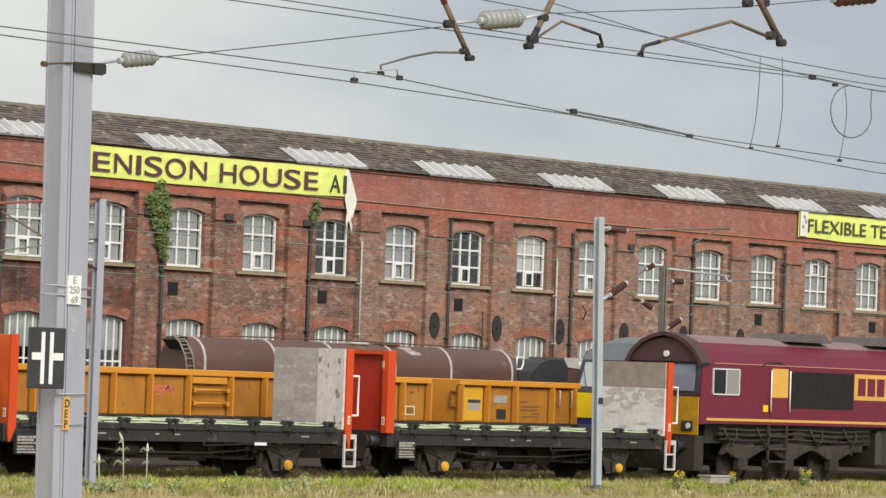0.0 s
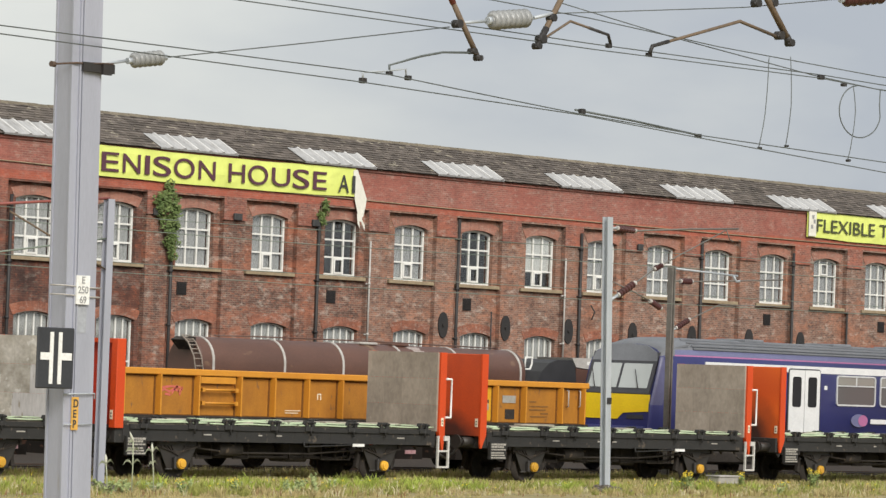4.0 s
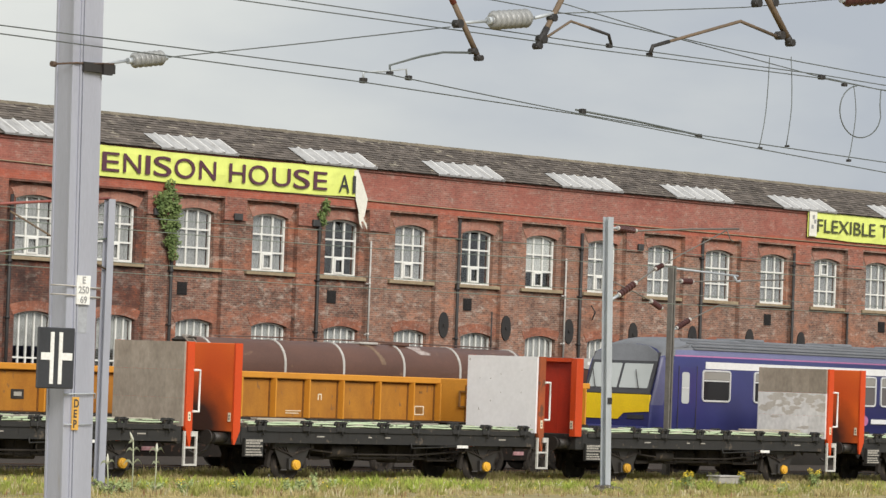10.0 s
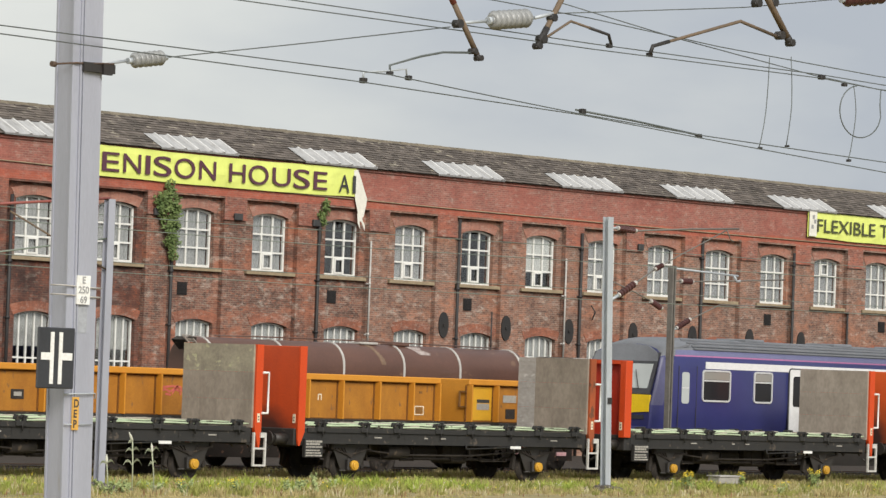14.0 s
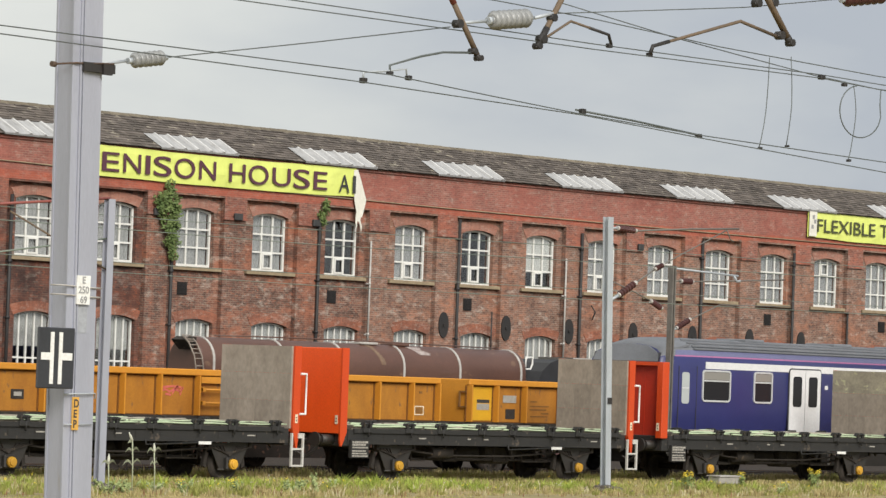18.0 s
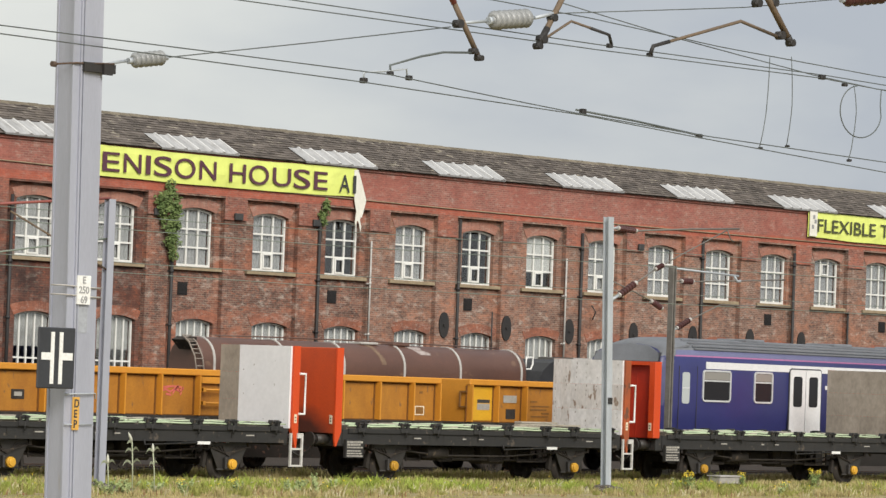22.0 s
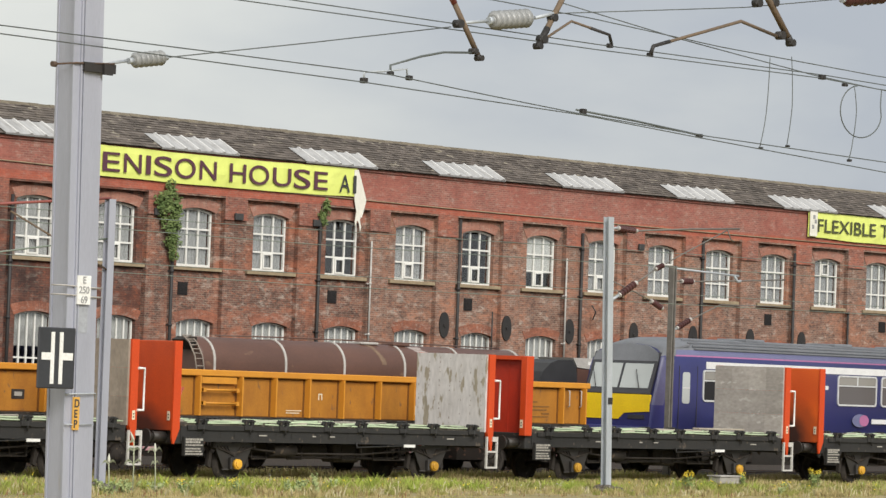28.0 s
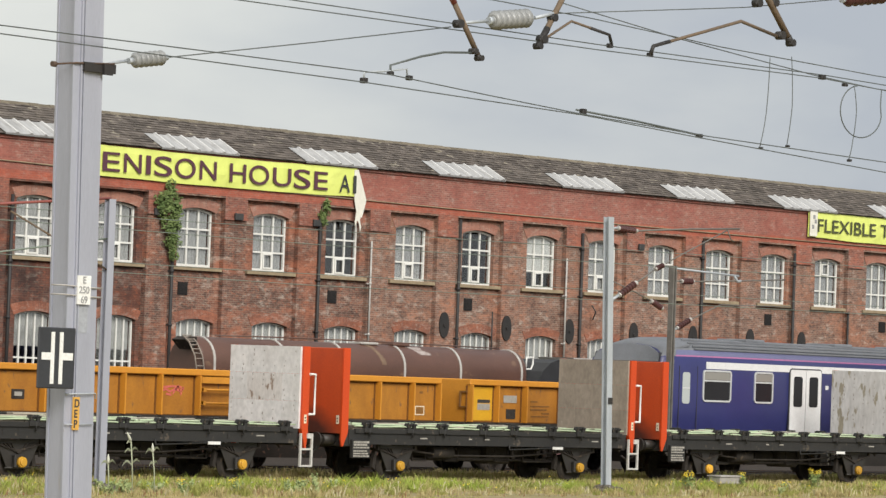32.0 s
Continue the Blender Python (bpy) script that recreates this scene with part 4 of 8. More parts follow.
def flat_wagon():
    """A two-axle flat wagon: x from its trailing end, y from its near side, z from the rails."""
    w = thing("flat_wagon", "black two-axle flat wagon with orange end bulkheads", "wagon", "wagons of the train")
    D = 1.37
    for y0 in (0.06, 2.32):
        bm = bmesh.new()
        s = 1 if y0 < 1 else -1
        yo = y0 if s > 0 else y0 + 0.12
        prism(bm, [(yo, 0.92), (yo + s * 0.12, 0.92), (yo + s * 0.12, 0.945), (yo + s * 0.03, 0.955), (yo + s * 0.03, 1.235), (yo + s * 0.12, 1.245), (yo + s * 0.12, 1.27), (yo, 1.27)], 0.05, LEN - 0.05, "x")
        part("solebar", bm, M_BLACK, w, "sooty black steel solebar")
    st = bmesh.new()
    prism(st, [(0.0, 0.95), (0.09, 0.95), (0.09, 1.24), (-0.015, 1.19), (-0.015, 1.0)], -0.012, 0.012, "x")
    st = mesh_of("stiffener", st, M_RUNNING)
    for k in range(16):
        again("stiffener", st, w, 0.62 + k * 0.63 + 0.1 * math.sin(k * 2.3), 0.075)
    for x in (0.02, LEN - 0.16):
        bm = bmesh.new()
        box(bm, x - 0.2 if x < 1 else x, x + 0.14, 0.08, 2.42, 0.86, 1.27, bevel=0.02)
        part("headstock", bm, M_BLACK, w)
    boards = []
    for k in range(3):
        bm = bmesh.new()
        box(bm, 0, 0.285, 0.09 + 0.01 * k, 2.41 - 0.01 * k, 1.272, 1.315 + 0.012 * k)
        boards.append(mesh_of("deck_board", bm, M_DECKWOOD))
    for k in range(34):
        again("deck_board", boards[(k * 7) % 3], w, 0.2 + k * 0.302)
    # slack lashings and dunnage left on the deck
    for k, (x, l, y) in enumerate(((0.9, 2.6, 0.42), (4.4, 3.4, 0.5), (8.2, 1.7, 0.38))):
        bm = bmesh.new()
        run_tube(bm, [(x + l * u / 9, y + 0.14 * math.sin(u * 1.3 + k), 1.375 + 0.03 * abs(math.sin(u * 2.1 + k))) for u in range(10)], 0.022)
        part("lashing_strap", bm, M_LASH, w, "slack pale lashing strap")
    for k, (x, l, y, z) in enumerate(((3.2, 1.1, 0.30, 0), (6.3, 0.8, 0.75, 0), (7.6, 0.9, 0.34, 0), (2.1, 0.7, 0.8, 0))):
        bm = bmesh.new()
        prism(bm, [(x, y), (x + l, y + 0.10 * (k - 1.5)), (x + l + 0.02, y + 0.11 + 0.10 * (k - 1.5)), (x + 0.02, y + 0.11)], 1.345, 1.40 + 0.012 * k, "z")
        part("dunnage_board", bm, M_DUNNAGE, w, "loose weathered board on the deck")
    for y in (0.02, 2.44):
        bm = bmesh.new()
        box(bm, 0.24, LEN - 0.24, y, y + 0.05, 1.19, 1.30)
        part("deck_rail", bm, M_BLACK, w)
    stakes = (0.68, 2.21, 3.38, 4.90, 6.07, 7.55, 8.67, 10.1)
    pk = bmesh.new()
    box(pk, -0.15, 0.15, -0.055, 0.05, 1.20, 1.315, bevel=0.015)
    for lug in (-0.125, 0.06):
        prism(pk, [(lug, 1.30), (lug + 0.08, 1.30), (lug + 0.085, 1.44), (lug + 0.02, 1.46), (lug - 0.01, 1.40)], -0.05, 0.10)
        tube(pk, (lug - 0.02, -0.055, 1.42), (lug + 0.10, -0.055, 1.415), 0.024, 6)
    tube(pk, (-0.16, 0.03, 1.375), (0.17, 0.03, 1.365), 0.026, 6)
    tube(pk, (0.03, -0.05, 1.10), (0.03, -0.05, 1.32), 0.02, 6)
    pocket = mesh_of("stake_pocket", pk, M_BLACK)
    for y, s in ((0.03, 1), (2.47, -1)):
        for x in stakes:
            again("stake_pocket", pocket, w, x, y, 0, rz=0 if s > 0 else 180)
    # rolled pale green covers lying along both edges of the deck, sagging between the pockets
    rng = random.Random(17)
    for y, s in ((0.07, 1), (2.43, -1)):
        for lay, (dy, z0, r) in enumerate(((0.0, 1.345, 0.024), (0.13, 1.385, 0.026), (0.34, 1.385, 0.022))):
            x = 0.25
            while x < LEN - 0.6:
                end = min(LEN - 0.12, x + rng.uniform(1.2, 3.6))
                bm = bmesh.new()
                sway, lift, n = rng.uniform(-0.02, 0.02), rng.uniform(-0.008, 0.014), max(4, int((end - x) / 0.2))
                run_tube(bm, [(x + (end - x) * u / n, y + s * (dy + sway * math.sin(u * 0.5 + lay)), z0 + lift + 0.007 * math.sin(u * 0.9 + x * 3 + lay)) for u in range(n + 1)], r * rng.uniform(0.75, 1.15), 7)
                part("deck_cover", bm, M_DECKGREEN if lay < 2 else M_LASH, w, "rolled pale green deck cover" if lay < 2 else "grubby rolled webbing")
                x = end + (rng.uniform(0.02, 0.12) if lay < 2 else rng.uniform(0.3, 1.6))
    bm = bmesh.new()
    box(bm, 0.3, LEN - 0.3, 0.75, 0.90, 0.90, 1.25)
    box(bm, 0.3, LEN - 0.3, 1.60, 1.75, 0.90, 1.25)
    for x in (2.9, 4.4, 5.9, 7.4):
        box(bm, x, x + 0.12, 0.18, 2.32, 0.98, 1.22)
    part("underframe", bm, M_RUNNING, w)
    bm = bmesh.new()
    tube(bm, (4.6, 1.0, 0.72), (5.7, 1.0, 0.72), 0.2, 12)
    part("brake_cylinder", bm, M_RUNNING, w)
    bm = bmesh.new()
    tube(bm, (3.4, 0.45, 0.74), (4.15, 0.45, 0.74), 0.16, 12)
    part("air_reservoir", bm, M_RUNNING, w)
    bm = bmesh.new()
    run_tube(bm, [(2.2, 0.34, 0.80), (3.9, 0.34, 0.66), (6.4, 0.34, 0.66), (8.6, 0.34, 0.80)], 0.025)
    for x in (3.9, 6.4):
        tube(bm, (x, 0.34, 0.66), (x, 0.34, 0.95), 0.025, 6)
    part("brake_rod", bm, M_RUNNING, w)
    # hangers, safety loops and levers crowding the space under the frame
    loop = bmesh.new()
    run_tube(loop, [(-0.25, 0, 0.95), (-0.25, 0, 0.52), (0.25, 0, 0.52), (0.25, 0, 0.95)], 0.022, 6)
    loop = mesh_of("safety_loop", loop, M_RUNNING)
    for x in (3.1, 4.3, 6.2, 7.3, 7.8):
        again("safety_loop", loop, w, x, 0.55, 0)
        again("safety_loop", loop, w, x - 0.2, 1.9, 0)
    vee = bmesh.new()
    prism(vee, [(-0.2, 0.95), (0.2, 0.95), (0.06, 0.58), (-0.06, 0.58)], -0.012, 0.012)
    vee = mesh_of("vee_hanger", vee, M_RUNNING)
    for x in (4.05, 6.75):
        again("vee_hanger", vee, w, x, 0.62, 0)
        again("vee_hanger", vee, w, x, 2.2, 0)
    bm = bmesh.new()
    box(bm, 5.85, 6.75, 0.7, 1.2, 0.45, 0.92, bevel=0.05)
    part("load_valve_box", bm, M_RUNNING, w)
    bm = bmesh.new()
    box(bm, 3.0, 7.6, 1.1, 1.4, 0.62, 0.92)
    part("brake_beam", bm, M_RUNNING, w)
    for y in (0.62, 1.95):
        bm = bmesh.new()
        run_tube(bm, [(1.0, y, 0.86), (3.0, y, 0.56), (7.7, y, 0.56), (9.7, y, 0.86)], 0.035)
        part("pull_rod", bm, M_RUNNING, w)
    bm = bmesh.new()
    run_tube(bm, [(5.9, 0.02, 0.96), (5.9, 0.0, 0.84), (7.7, 0.0, 0.90)], 0.022)
    part("brake_lever", bm, M_BLACK, w)
    bm = bmesh.new()
    box(bm, 7.55, 7.95, -0.03, -0.012, 0.86, 0.93)
    part("lever_grip", bm, M_WHITEINK, w, "white-painted lever grip")
    # running gear
    guard = bmesh.new()
    prism(guard, [(-0.66, 0.90), (-0.33, 0.30), (-0.17, 0.24), (-0.17, 0.54), (0.17, 0.54), (0.17, 0.24), (0.33, 0.30), (0.66, 0.90)], -0.012, 0.012)
    tube(guard, (-0.36, 0, 0.27), (0.36, 0, 0.27), 0.022, 6)
    guard = mesh_of("axle_guard", guard, M_GREASE)
    spring = bmesh.new()
    for k in range(5):
        half = 0.66 - k * 0.11
        pts = [(-half, 0.80), (-half * 0.5, 0.70 - k * 0.018), (0, 0.665 - k * 0.022), (half * 0.5, 0.70 - k * 0.018), (half, 0.80)]
        pts = pts + [(x, z + 0.02) for x, z in pts[::-1]]
        prism(spring, pts, -0.05, 0.05)
    for x in (-0.66, 0.66):
        box(spring, x - 0.04, x + 0.04, -0.05, 0.05, 0.78, 0.93)
    spring = mesh_of("leaf_spring", spring, M_RUNNING)
    ab = bmesh.new()
    box(ab, -0.16, 0.16, -0.12, 0.10, 0.26, 0.56, bevel=0.03)
    axlebox = mesh_of("axlebox", ab, M_GREASE)
    cb = bmesh.new()
    tube(cb, (0, -0.21, 0.40), (0, -0.12, 0.40), 0.115, 18, 0.125)
    tube(cb, (0, -0.235, 0.40), (0, -0.21, 0.40), 0.08, 18, 0.10)
    cover = mesh_of("axle_cover", cb, M_YAXLE)
    bs = bmesh.new()
    prism(bs, [(-0.10, 0.35), (0.0, 0.30), (0.04, 0.62), (-0.03, 0.75)], -0.05, 0.05)
    tube(bs, (-0.02, 0, 0.70), (-0.02, 0, 0.96), 0.02, 6)
    shoe = mesh_of("brake_block", bs, M_RUNNING)
    for x in AXLES:
        for y, rz in ((0.30, 0), (2.20, 180)):
            again("axle_guard", guard, w, x, y, 0)
            again("leaf_spring", spring, w, x, y, 0)
            b = again("axlebox", axlebox, w, x, y, 0, rz=rz)
            again("axle_cover", cover, b, 0, 0, 0, "yellow round axle cover")
        for dx, rz in ((-0.58, 0), (0.58, 180)):
            for y in (0.5, 2.0):
                again("brake_block", shoe, w, x + dx, y, 0, rz=rz)
        ws = again("wheelset", WHEELSET, w, x, HALF, WHEEL, "dark steel wheels on an axle")
        ws["axle_at"] = x
    # buffers and coupling
    bf = bmesh.new()
    tube(bf, (0, 0, 0), (-0.40, 0, 0), 0.12, 12)
    tube(bf, (-0.40, 0, 0), (-0.56, 0, 0), 0.085, 12)
    tube(bf, (-0.56, 0, 0), (-0.60, 0, 0), 0.18, 18)
    buffer = mesh_of("buffer", bf, M_GREASE)
    for x, rz in ((-0.18, 0), (LEN - 0.02, 180)):
        for y in (0.38, 2.12):
            again("buffer", buffer, w, x, y, 1.02, rz=rz)
    hk = bmesh.new()
    run_tube(hk, [(0, 0, 1.0), (-0.35, 0, 0.98), (-0.55, 0, 0.80), (-0.72, 0, 0.98)], 0.035)
    hook = mesh_of("coupling", hk, M_RUNNING)
    again("coupling", hook, w, 0.02, HALF, 0)
    again("coupling", hook, w, LEN - 0.02, HALF, 0, rz=180)
    hose = bmesh.new()
    run_tube(hose, [(-0.02, 0.9, 0.95), (-0.3, 0.9, 0.70), (-0.55, 0.92, 0.58), (-0.8, 0.95, 0.70)], 0.03)
    part("brake_hose", hose, M_GREASE, w, "black brake hose hanging at the end")
    # data panel with bars for its small print
    bm = bmesh.new()
    box(bm, 0.10, 0.72, -0.02, 0.06, 0.59, 1.03)
    plate = part("data_panel", bm, M_BLACK, w, "black data panel with white print")
    rng = random.Random(4)
    for row in range(6):
        bm = bmesh.new()
        z = 0.945 - row * 0.062 - (0.02 if row > 2 else 0)
        x = 0.14
        while x < 0.60:
            l = rng.uniform(0.04, 0.12)
            box(bm, x, min(x + l, 0.69), -0.026, -0.021, z, z + (0.05 if row < 2 else 0.036))
            x += l + 0.016
        part("print_line", bm, M_PRINT, plate)
    for x, l in ((2.6, 0.26), (4.4, 0.12), (5.0, 0.18), (9.2, 0.26)):
        bm = bmesh.new()
        box(bm, x, x + l, 0.054, 0.058, 1.07, 1.10)
        part("solebar_mark", bm, M_PRINT, w, "faded white mark")
    # foot ladder at the near leading corner, grab and steps
    for y0, nm in ((-0.04, "foot_ladder"), (2.50, "foot_ladder")):
        bm = bmesh.new()
        for x in (LEN - 0.04, LEN + 0.34):
            box(bm, x, x + 0.05, y0, y0 + 0.05, 0.36, 1.16)
        for z in (0.36, 0.76):
            box(bm, LEN + 0.012, LEN + 0.338, y0 + 0.002, y0 + 0.048, z, z + 0.045)
        box(bm, LEN + 0.20, LEN + 0.338, y0 + 0.002, y0 + 0.048, 1.04, 1.16)
        part(nm, bm, M_LADDER, w, "white two-step foot ladder")
    return w


M_PRINT = mat("dull_stencil_print", (0.40, 0.38, 0.34), (0.26, 0.24, 0.21), 9, 0.7, 0, 0)
M_LADDER = mat("scuffed_white_paint", (0.62, 0.61, 0.58), (0.40, 0.38, 0.35), 6, 0.6)
M_TAGINK = mat("pale_stencil_paint", (0.80, 0.73, 0.56), (0.62, 0.52, 0.38), 9, 0.7, 0, 0)
M_STENCIL = mat("faded_yellow_stencil", (0.62, 0.42, 0.20), (0.5, 0.3, 0.14), 8, 0.7, 0, 0)
TOP, BOT = 3.24, 1.27


def bulkhead_meshes():
    out = {}
    # leading end: post, cap and outer sheet; the inner panel is laid on separately
    bm = bmesh.new()
    prism(bm, [(LEN + 0.02, TOP), (LEN + 0.24, TOP), (LEN + 0.24, 1.22), (LEN + 0.19, 0.80), (LEN + 0.15, 0.80), (LEN + 0.02, 1.25)], 0.0, 0.10)
    out["post"] = mesh_of("post", bm, M_ORANGE)
    bm = bmesh.new()
    prism(bm, [(LEN + 0.02, TOP), (LEN + 0.24, TOP), (LEN + 0.24, 1.22), (LEN + 0.19, 0.80), (LEN + 0.15, 0.80), (LEN + 0.02, 1.25)], 2.40, 2.50)
    out["post_far"] = mesh_of("post", bm, M_ORANGE)
    out["rusty_post"] = out["post"].copy()
    out["rusty_post"].materials[0] = M_RUSTPOST
    bm = bmesh.new()
    box(bm, LEN + 0.03, LEN + 0.22, 0.10, 2.40, BOT - 0.01, TOP - 0.03)
    out["sheet"] = mesh_of("end_sheet", bm, M_ORANGE)
    # trailing end, flat pattern
    bm = bmesh.new()
    box(bm, 0.0, 0.20, 0.05, 2.45, 1.16, TOP, bevel=0.015)
    out["flat"] = mesh_of("end_sheet", bm, M_ORANGE)
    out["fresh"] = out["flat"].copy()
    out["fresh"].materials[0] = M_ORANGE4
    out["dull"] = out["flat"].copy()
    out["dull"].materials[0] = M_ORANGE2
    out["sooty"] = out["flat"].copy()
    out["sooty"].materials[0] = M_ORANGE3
    bm = bmesh.new()
    prism(bm, [(-0.01, TOP + 0.005), (0.22, TOP + 0.005), (0.22, 1.2), (0.06, 0.86), (0.02, 0.86), (-0.01, 1.0)], 0.0, 0.05)
    out["cheek"] = mesh_of("side_cheek", bm, M_ORANGE)
    # trailing end, framed pattern with a sunk panel
    bm = bmesh.new()
    box(bm, -0.02, 0.25, 0.0, 0.21, 1.20, TOP, bevel=0.012)
    out["frame_post"] = mesh_of("post", bm, M_ORANGE)
    bm = bmesh.new()
    box(bm, -0.02, 0.25, 0.21, 2.29, TOP - 0.10, TOP)
    out["frame_top"] = mesh_of("top_rail", bm, M_ORANGE)
    bm = bmesh.new()
    box(bm, 0.16, 0.24, 0.21, 2.29, 1.20, TOP - 0.10)
    out["sunk"] = mesh_of("sunk_panel", bm, M_RED)
    bm = bmesh.new()
    box(bm, 0.152, 0.16, 0, 0.03, 1.25, TOP - 0.15)
    out["batten"] = mesh_of("panel_batten", bm, M_RED)
    bm = bmesh.new()
    box(bm, -0.030, -0.022, 0.085, 0.175, 1.40, 1.61)
    out["end_tag"] = mesh_of("tag_plate", bm, M_TAGINK)
    bm = bmesh.new()
    for z in (1.445, 1.515):
        box(bm, -0.034, -0.0305, 0.112, 0.148, z, z + 0.035)
    out["end_mark"] = mesh_of("tag_mark", bm, M_INK)
    bm = bmesh.new()
    box(bm, -0.034, -0.022, 0.14, 0.21, 2.80, 2.98)
    out["stencil"] = mesh_of("stencil", bm, M_STENCIL)
    # grab rail
    bm = bmesh.new()
    x = LEN + 0.24
    run_tube(bm, [(x - 0.02, -0.02, 2.58), (x + 0.17, -0.02, 2.58), (x + 0.17, -0.02, 1.62), (x - 0.02, -0.02, 1.62)], 0.03, 8)
    out["grab"] = mesh_of("grab_rail", bm, M_WHITEINK)
    bm = bmesh.new()
    box(bm, LEN + 0.09, LEN + 0.175, -0.006, -0.001, 1.40, 1.61)
    out["tag"] = mesh_of("tag_plate", bm, M_TAGINK)
    bm = bmesh.new()
    for z in (1.445, 1.515):
        box(bm, LEN + 0.113, LEN + 0.148, -0.010, -0.0065, z, z + 0.035)
    out["tag_mark"] = mesh_of("tag_mark", bm, M_INK)
    return out


BULK = bulkhead_meshes()


def panel_meshes(kind, n):
    """The inner ply lining of the leading bulkhead: a board or two of differing paint."""
    x0, x1 = LEN - 0.04, LEN + 0.02
    cuts = {
        "grey": [(0.06, 2.46, BOT, TOP - 0.003, "grey")],
        "brown": [(0.06, 2.46, BOT, TOP - 0.003, "brown")],
        "white": [(0.06, 2.46, BOT, TOP - 0.003, "white")],
        "worn": [(0.06, 2.46, BOT, TOP - 0.003, "worn")],
        "silver": [(0.06, 2.46, BOT, TOP - 0.003, "silver")],
        "patchy": [(0.06, 2.46, BOT, TOP - 0.003, "patchy")],
        "white_lower": [(0.06, 2.46, BOT, 2.55, "worn"), (0.06, 2.46, 2.555, TOP - 0.003, "brown")],
        "white_near": [(0.06, 0.95, BOT, TOP - 0.003, "rusted"), (0.955, 2.46, BOT, TOP - 0.003, "silver")],
        "white_most": [(0.06, 1.80, BOT, TOP - 0.003, "white"), (1.805, 2.46, BOT, TOP - 0.003, "brown")],
        "white_sides": [(0.06, 2.46, BOT, TOP - 0.003, "streaked")],
    }[kind]
    out = []
    for y0, y1, z0, z1, m in cuts:
        # sheets of differing tone, butted with a fine joint
        cols = 1 if m in ("white", "streaked") else max(1, round((y1 - y0) / 0.62))
        rows = 1 if m in ("white", "streaked") else max(1, round((z1 - z0) / 0.62))
        for i in range(cols):
            for j in range(rows):
                bm = bmesh.new()
                a, b = y0 + (y1 - y0) * i / cols, y0 + (y1 - y0) * (i + 1) / cols
                c, d = z0 + (z1 - z0) * j / rows, z0 + (z1 - z0) * (j + 1) / rows
                box(bm, x0, x1, a + 0.0015, b - 0.0015, c + 0.0015, d - 0.0015)
                out.append(mesh_of("lining_board", bm, M_PANELS[ODD_BOARDS.get((n, i, j), m)]))
    return out


# single boards that differ from the rest: wagon, column from the near side, row from the bottom
ODD_BOARDS = {(5, k, 2): "algae" for k in range(4)} | {(6, 3, k): "silver" for k in range(3)} | {(2, k, 1): "rusted" for k in range(4)} | {
    (2, 3, 0): "rusted", (2, 3, 2): "rusted", (-3, 1, 1): "rusted", (-3, 2, 1): "rusted", (10, 0, 0): "streaked", (10, 1, 0): "streaked", (10, 2, 0): "streaked", (10, 1, 1): "streaked"}


# leading-end lining, trailing-end pattern, wagon by wagon from the last to the first
RAKE = {
    -4: ("brown", "flat"), -3: ("worn", "flat"), -2: ("brown", "flat"), -1: ("white_sides", "flat"), 0: ("silver", "framed"),
    1: ("white_most", "flat"), 2: ("worn", "flat"), 3: ("grey", "framed"), 4: ("brown", "flat"), 5: ("brown", "framed"),
    6: ("brown", "flat"), 7: ("grey", "framed"), 8: ("white", "flat"), 9: ("white_lower", "framed"), 10: ("patchy", "flat"),
    11: ("brown", "framed"), 12: ("grey", "flat"), 13: ("white_near", "flat"), 14: ("white_lower", "framed")}
SAID = {"silver": "silvered grey", "grey": "weathered grey", "brown": "brown-grey", "white": "whitewashed", "worn": "worn white", "patchy": "patchy flaking",
        "white_lower": "half-whitened", "white_near": "part-white grey", "white_most": "mostly white", "white_sides": "streaked grey-white"}
# slack in the couplings: how far each wagon stands ahead of an even spacing
SLACK = {-4: 0.15, -3: 0.13, -2: 0.04, -1: -0.08, 0: -0.10, 1: 0.02, 2: 0.04, 3: -0.07, 4: 0.10, 5: 0.07, 6: -0.09, 7: -0.10, 8: -0.02, 9: 0.02, 10: 0.04, 11: -0.01, 12: 0.07, 13: -0.03, 14: 0.01}
# wagons whose leading post has gone brown
RUSTY_POSTS = (2, 6, 8)
# how far each trailing bulkhead stands out from its wagon
END_GAP = {2: -0.28, 3: -0.38, 5: -0.31, 6: -0.12, 9: -0.31, 10: -0.25, 11: -0.24, 13: -0.12, 14: -0.30}
TRAIN = []
rng = random.Random(32)
smear_bm = bmesh.new()
for k in range(46):
    y, z = rng.uniform(0.12, 2.3), min(2.5, rng.gauss(2.43, 0.10)) if k < 20 else rng.gauss(2.2, 0.12) if k < 40 else rng.uniform(1.4, 2.1)
    w, h = rng.uniform(0.05, 0.24), rng.uniform(0.03, 0.11)
    ring = [(min(2.44, max(0.07, y + w * math.cos(a) * rng.uniform(0.6, 1.2))), min(2.54, max(1.3, z + h * math.sin(a) * rng.uniform(0.6, 1.2)))) for a in (0, 1.05, 2.1, 3.14, 4.2, 5.25)]
    prism(smear_bm, ring, LEN - 0.0415 - 0.00001 * k, LEN - 0.0395, "x")
SMEARS = mesh_of("paint_smear", smear_bm, mat("grimy_paint_smear", (0.52, 0.48, 0.44), (0.40, 0.36, 0.32), 4, 0.9))


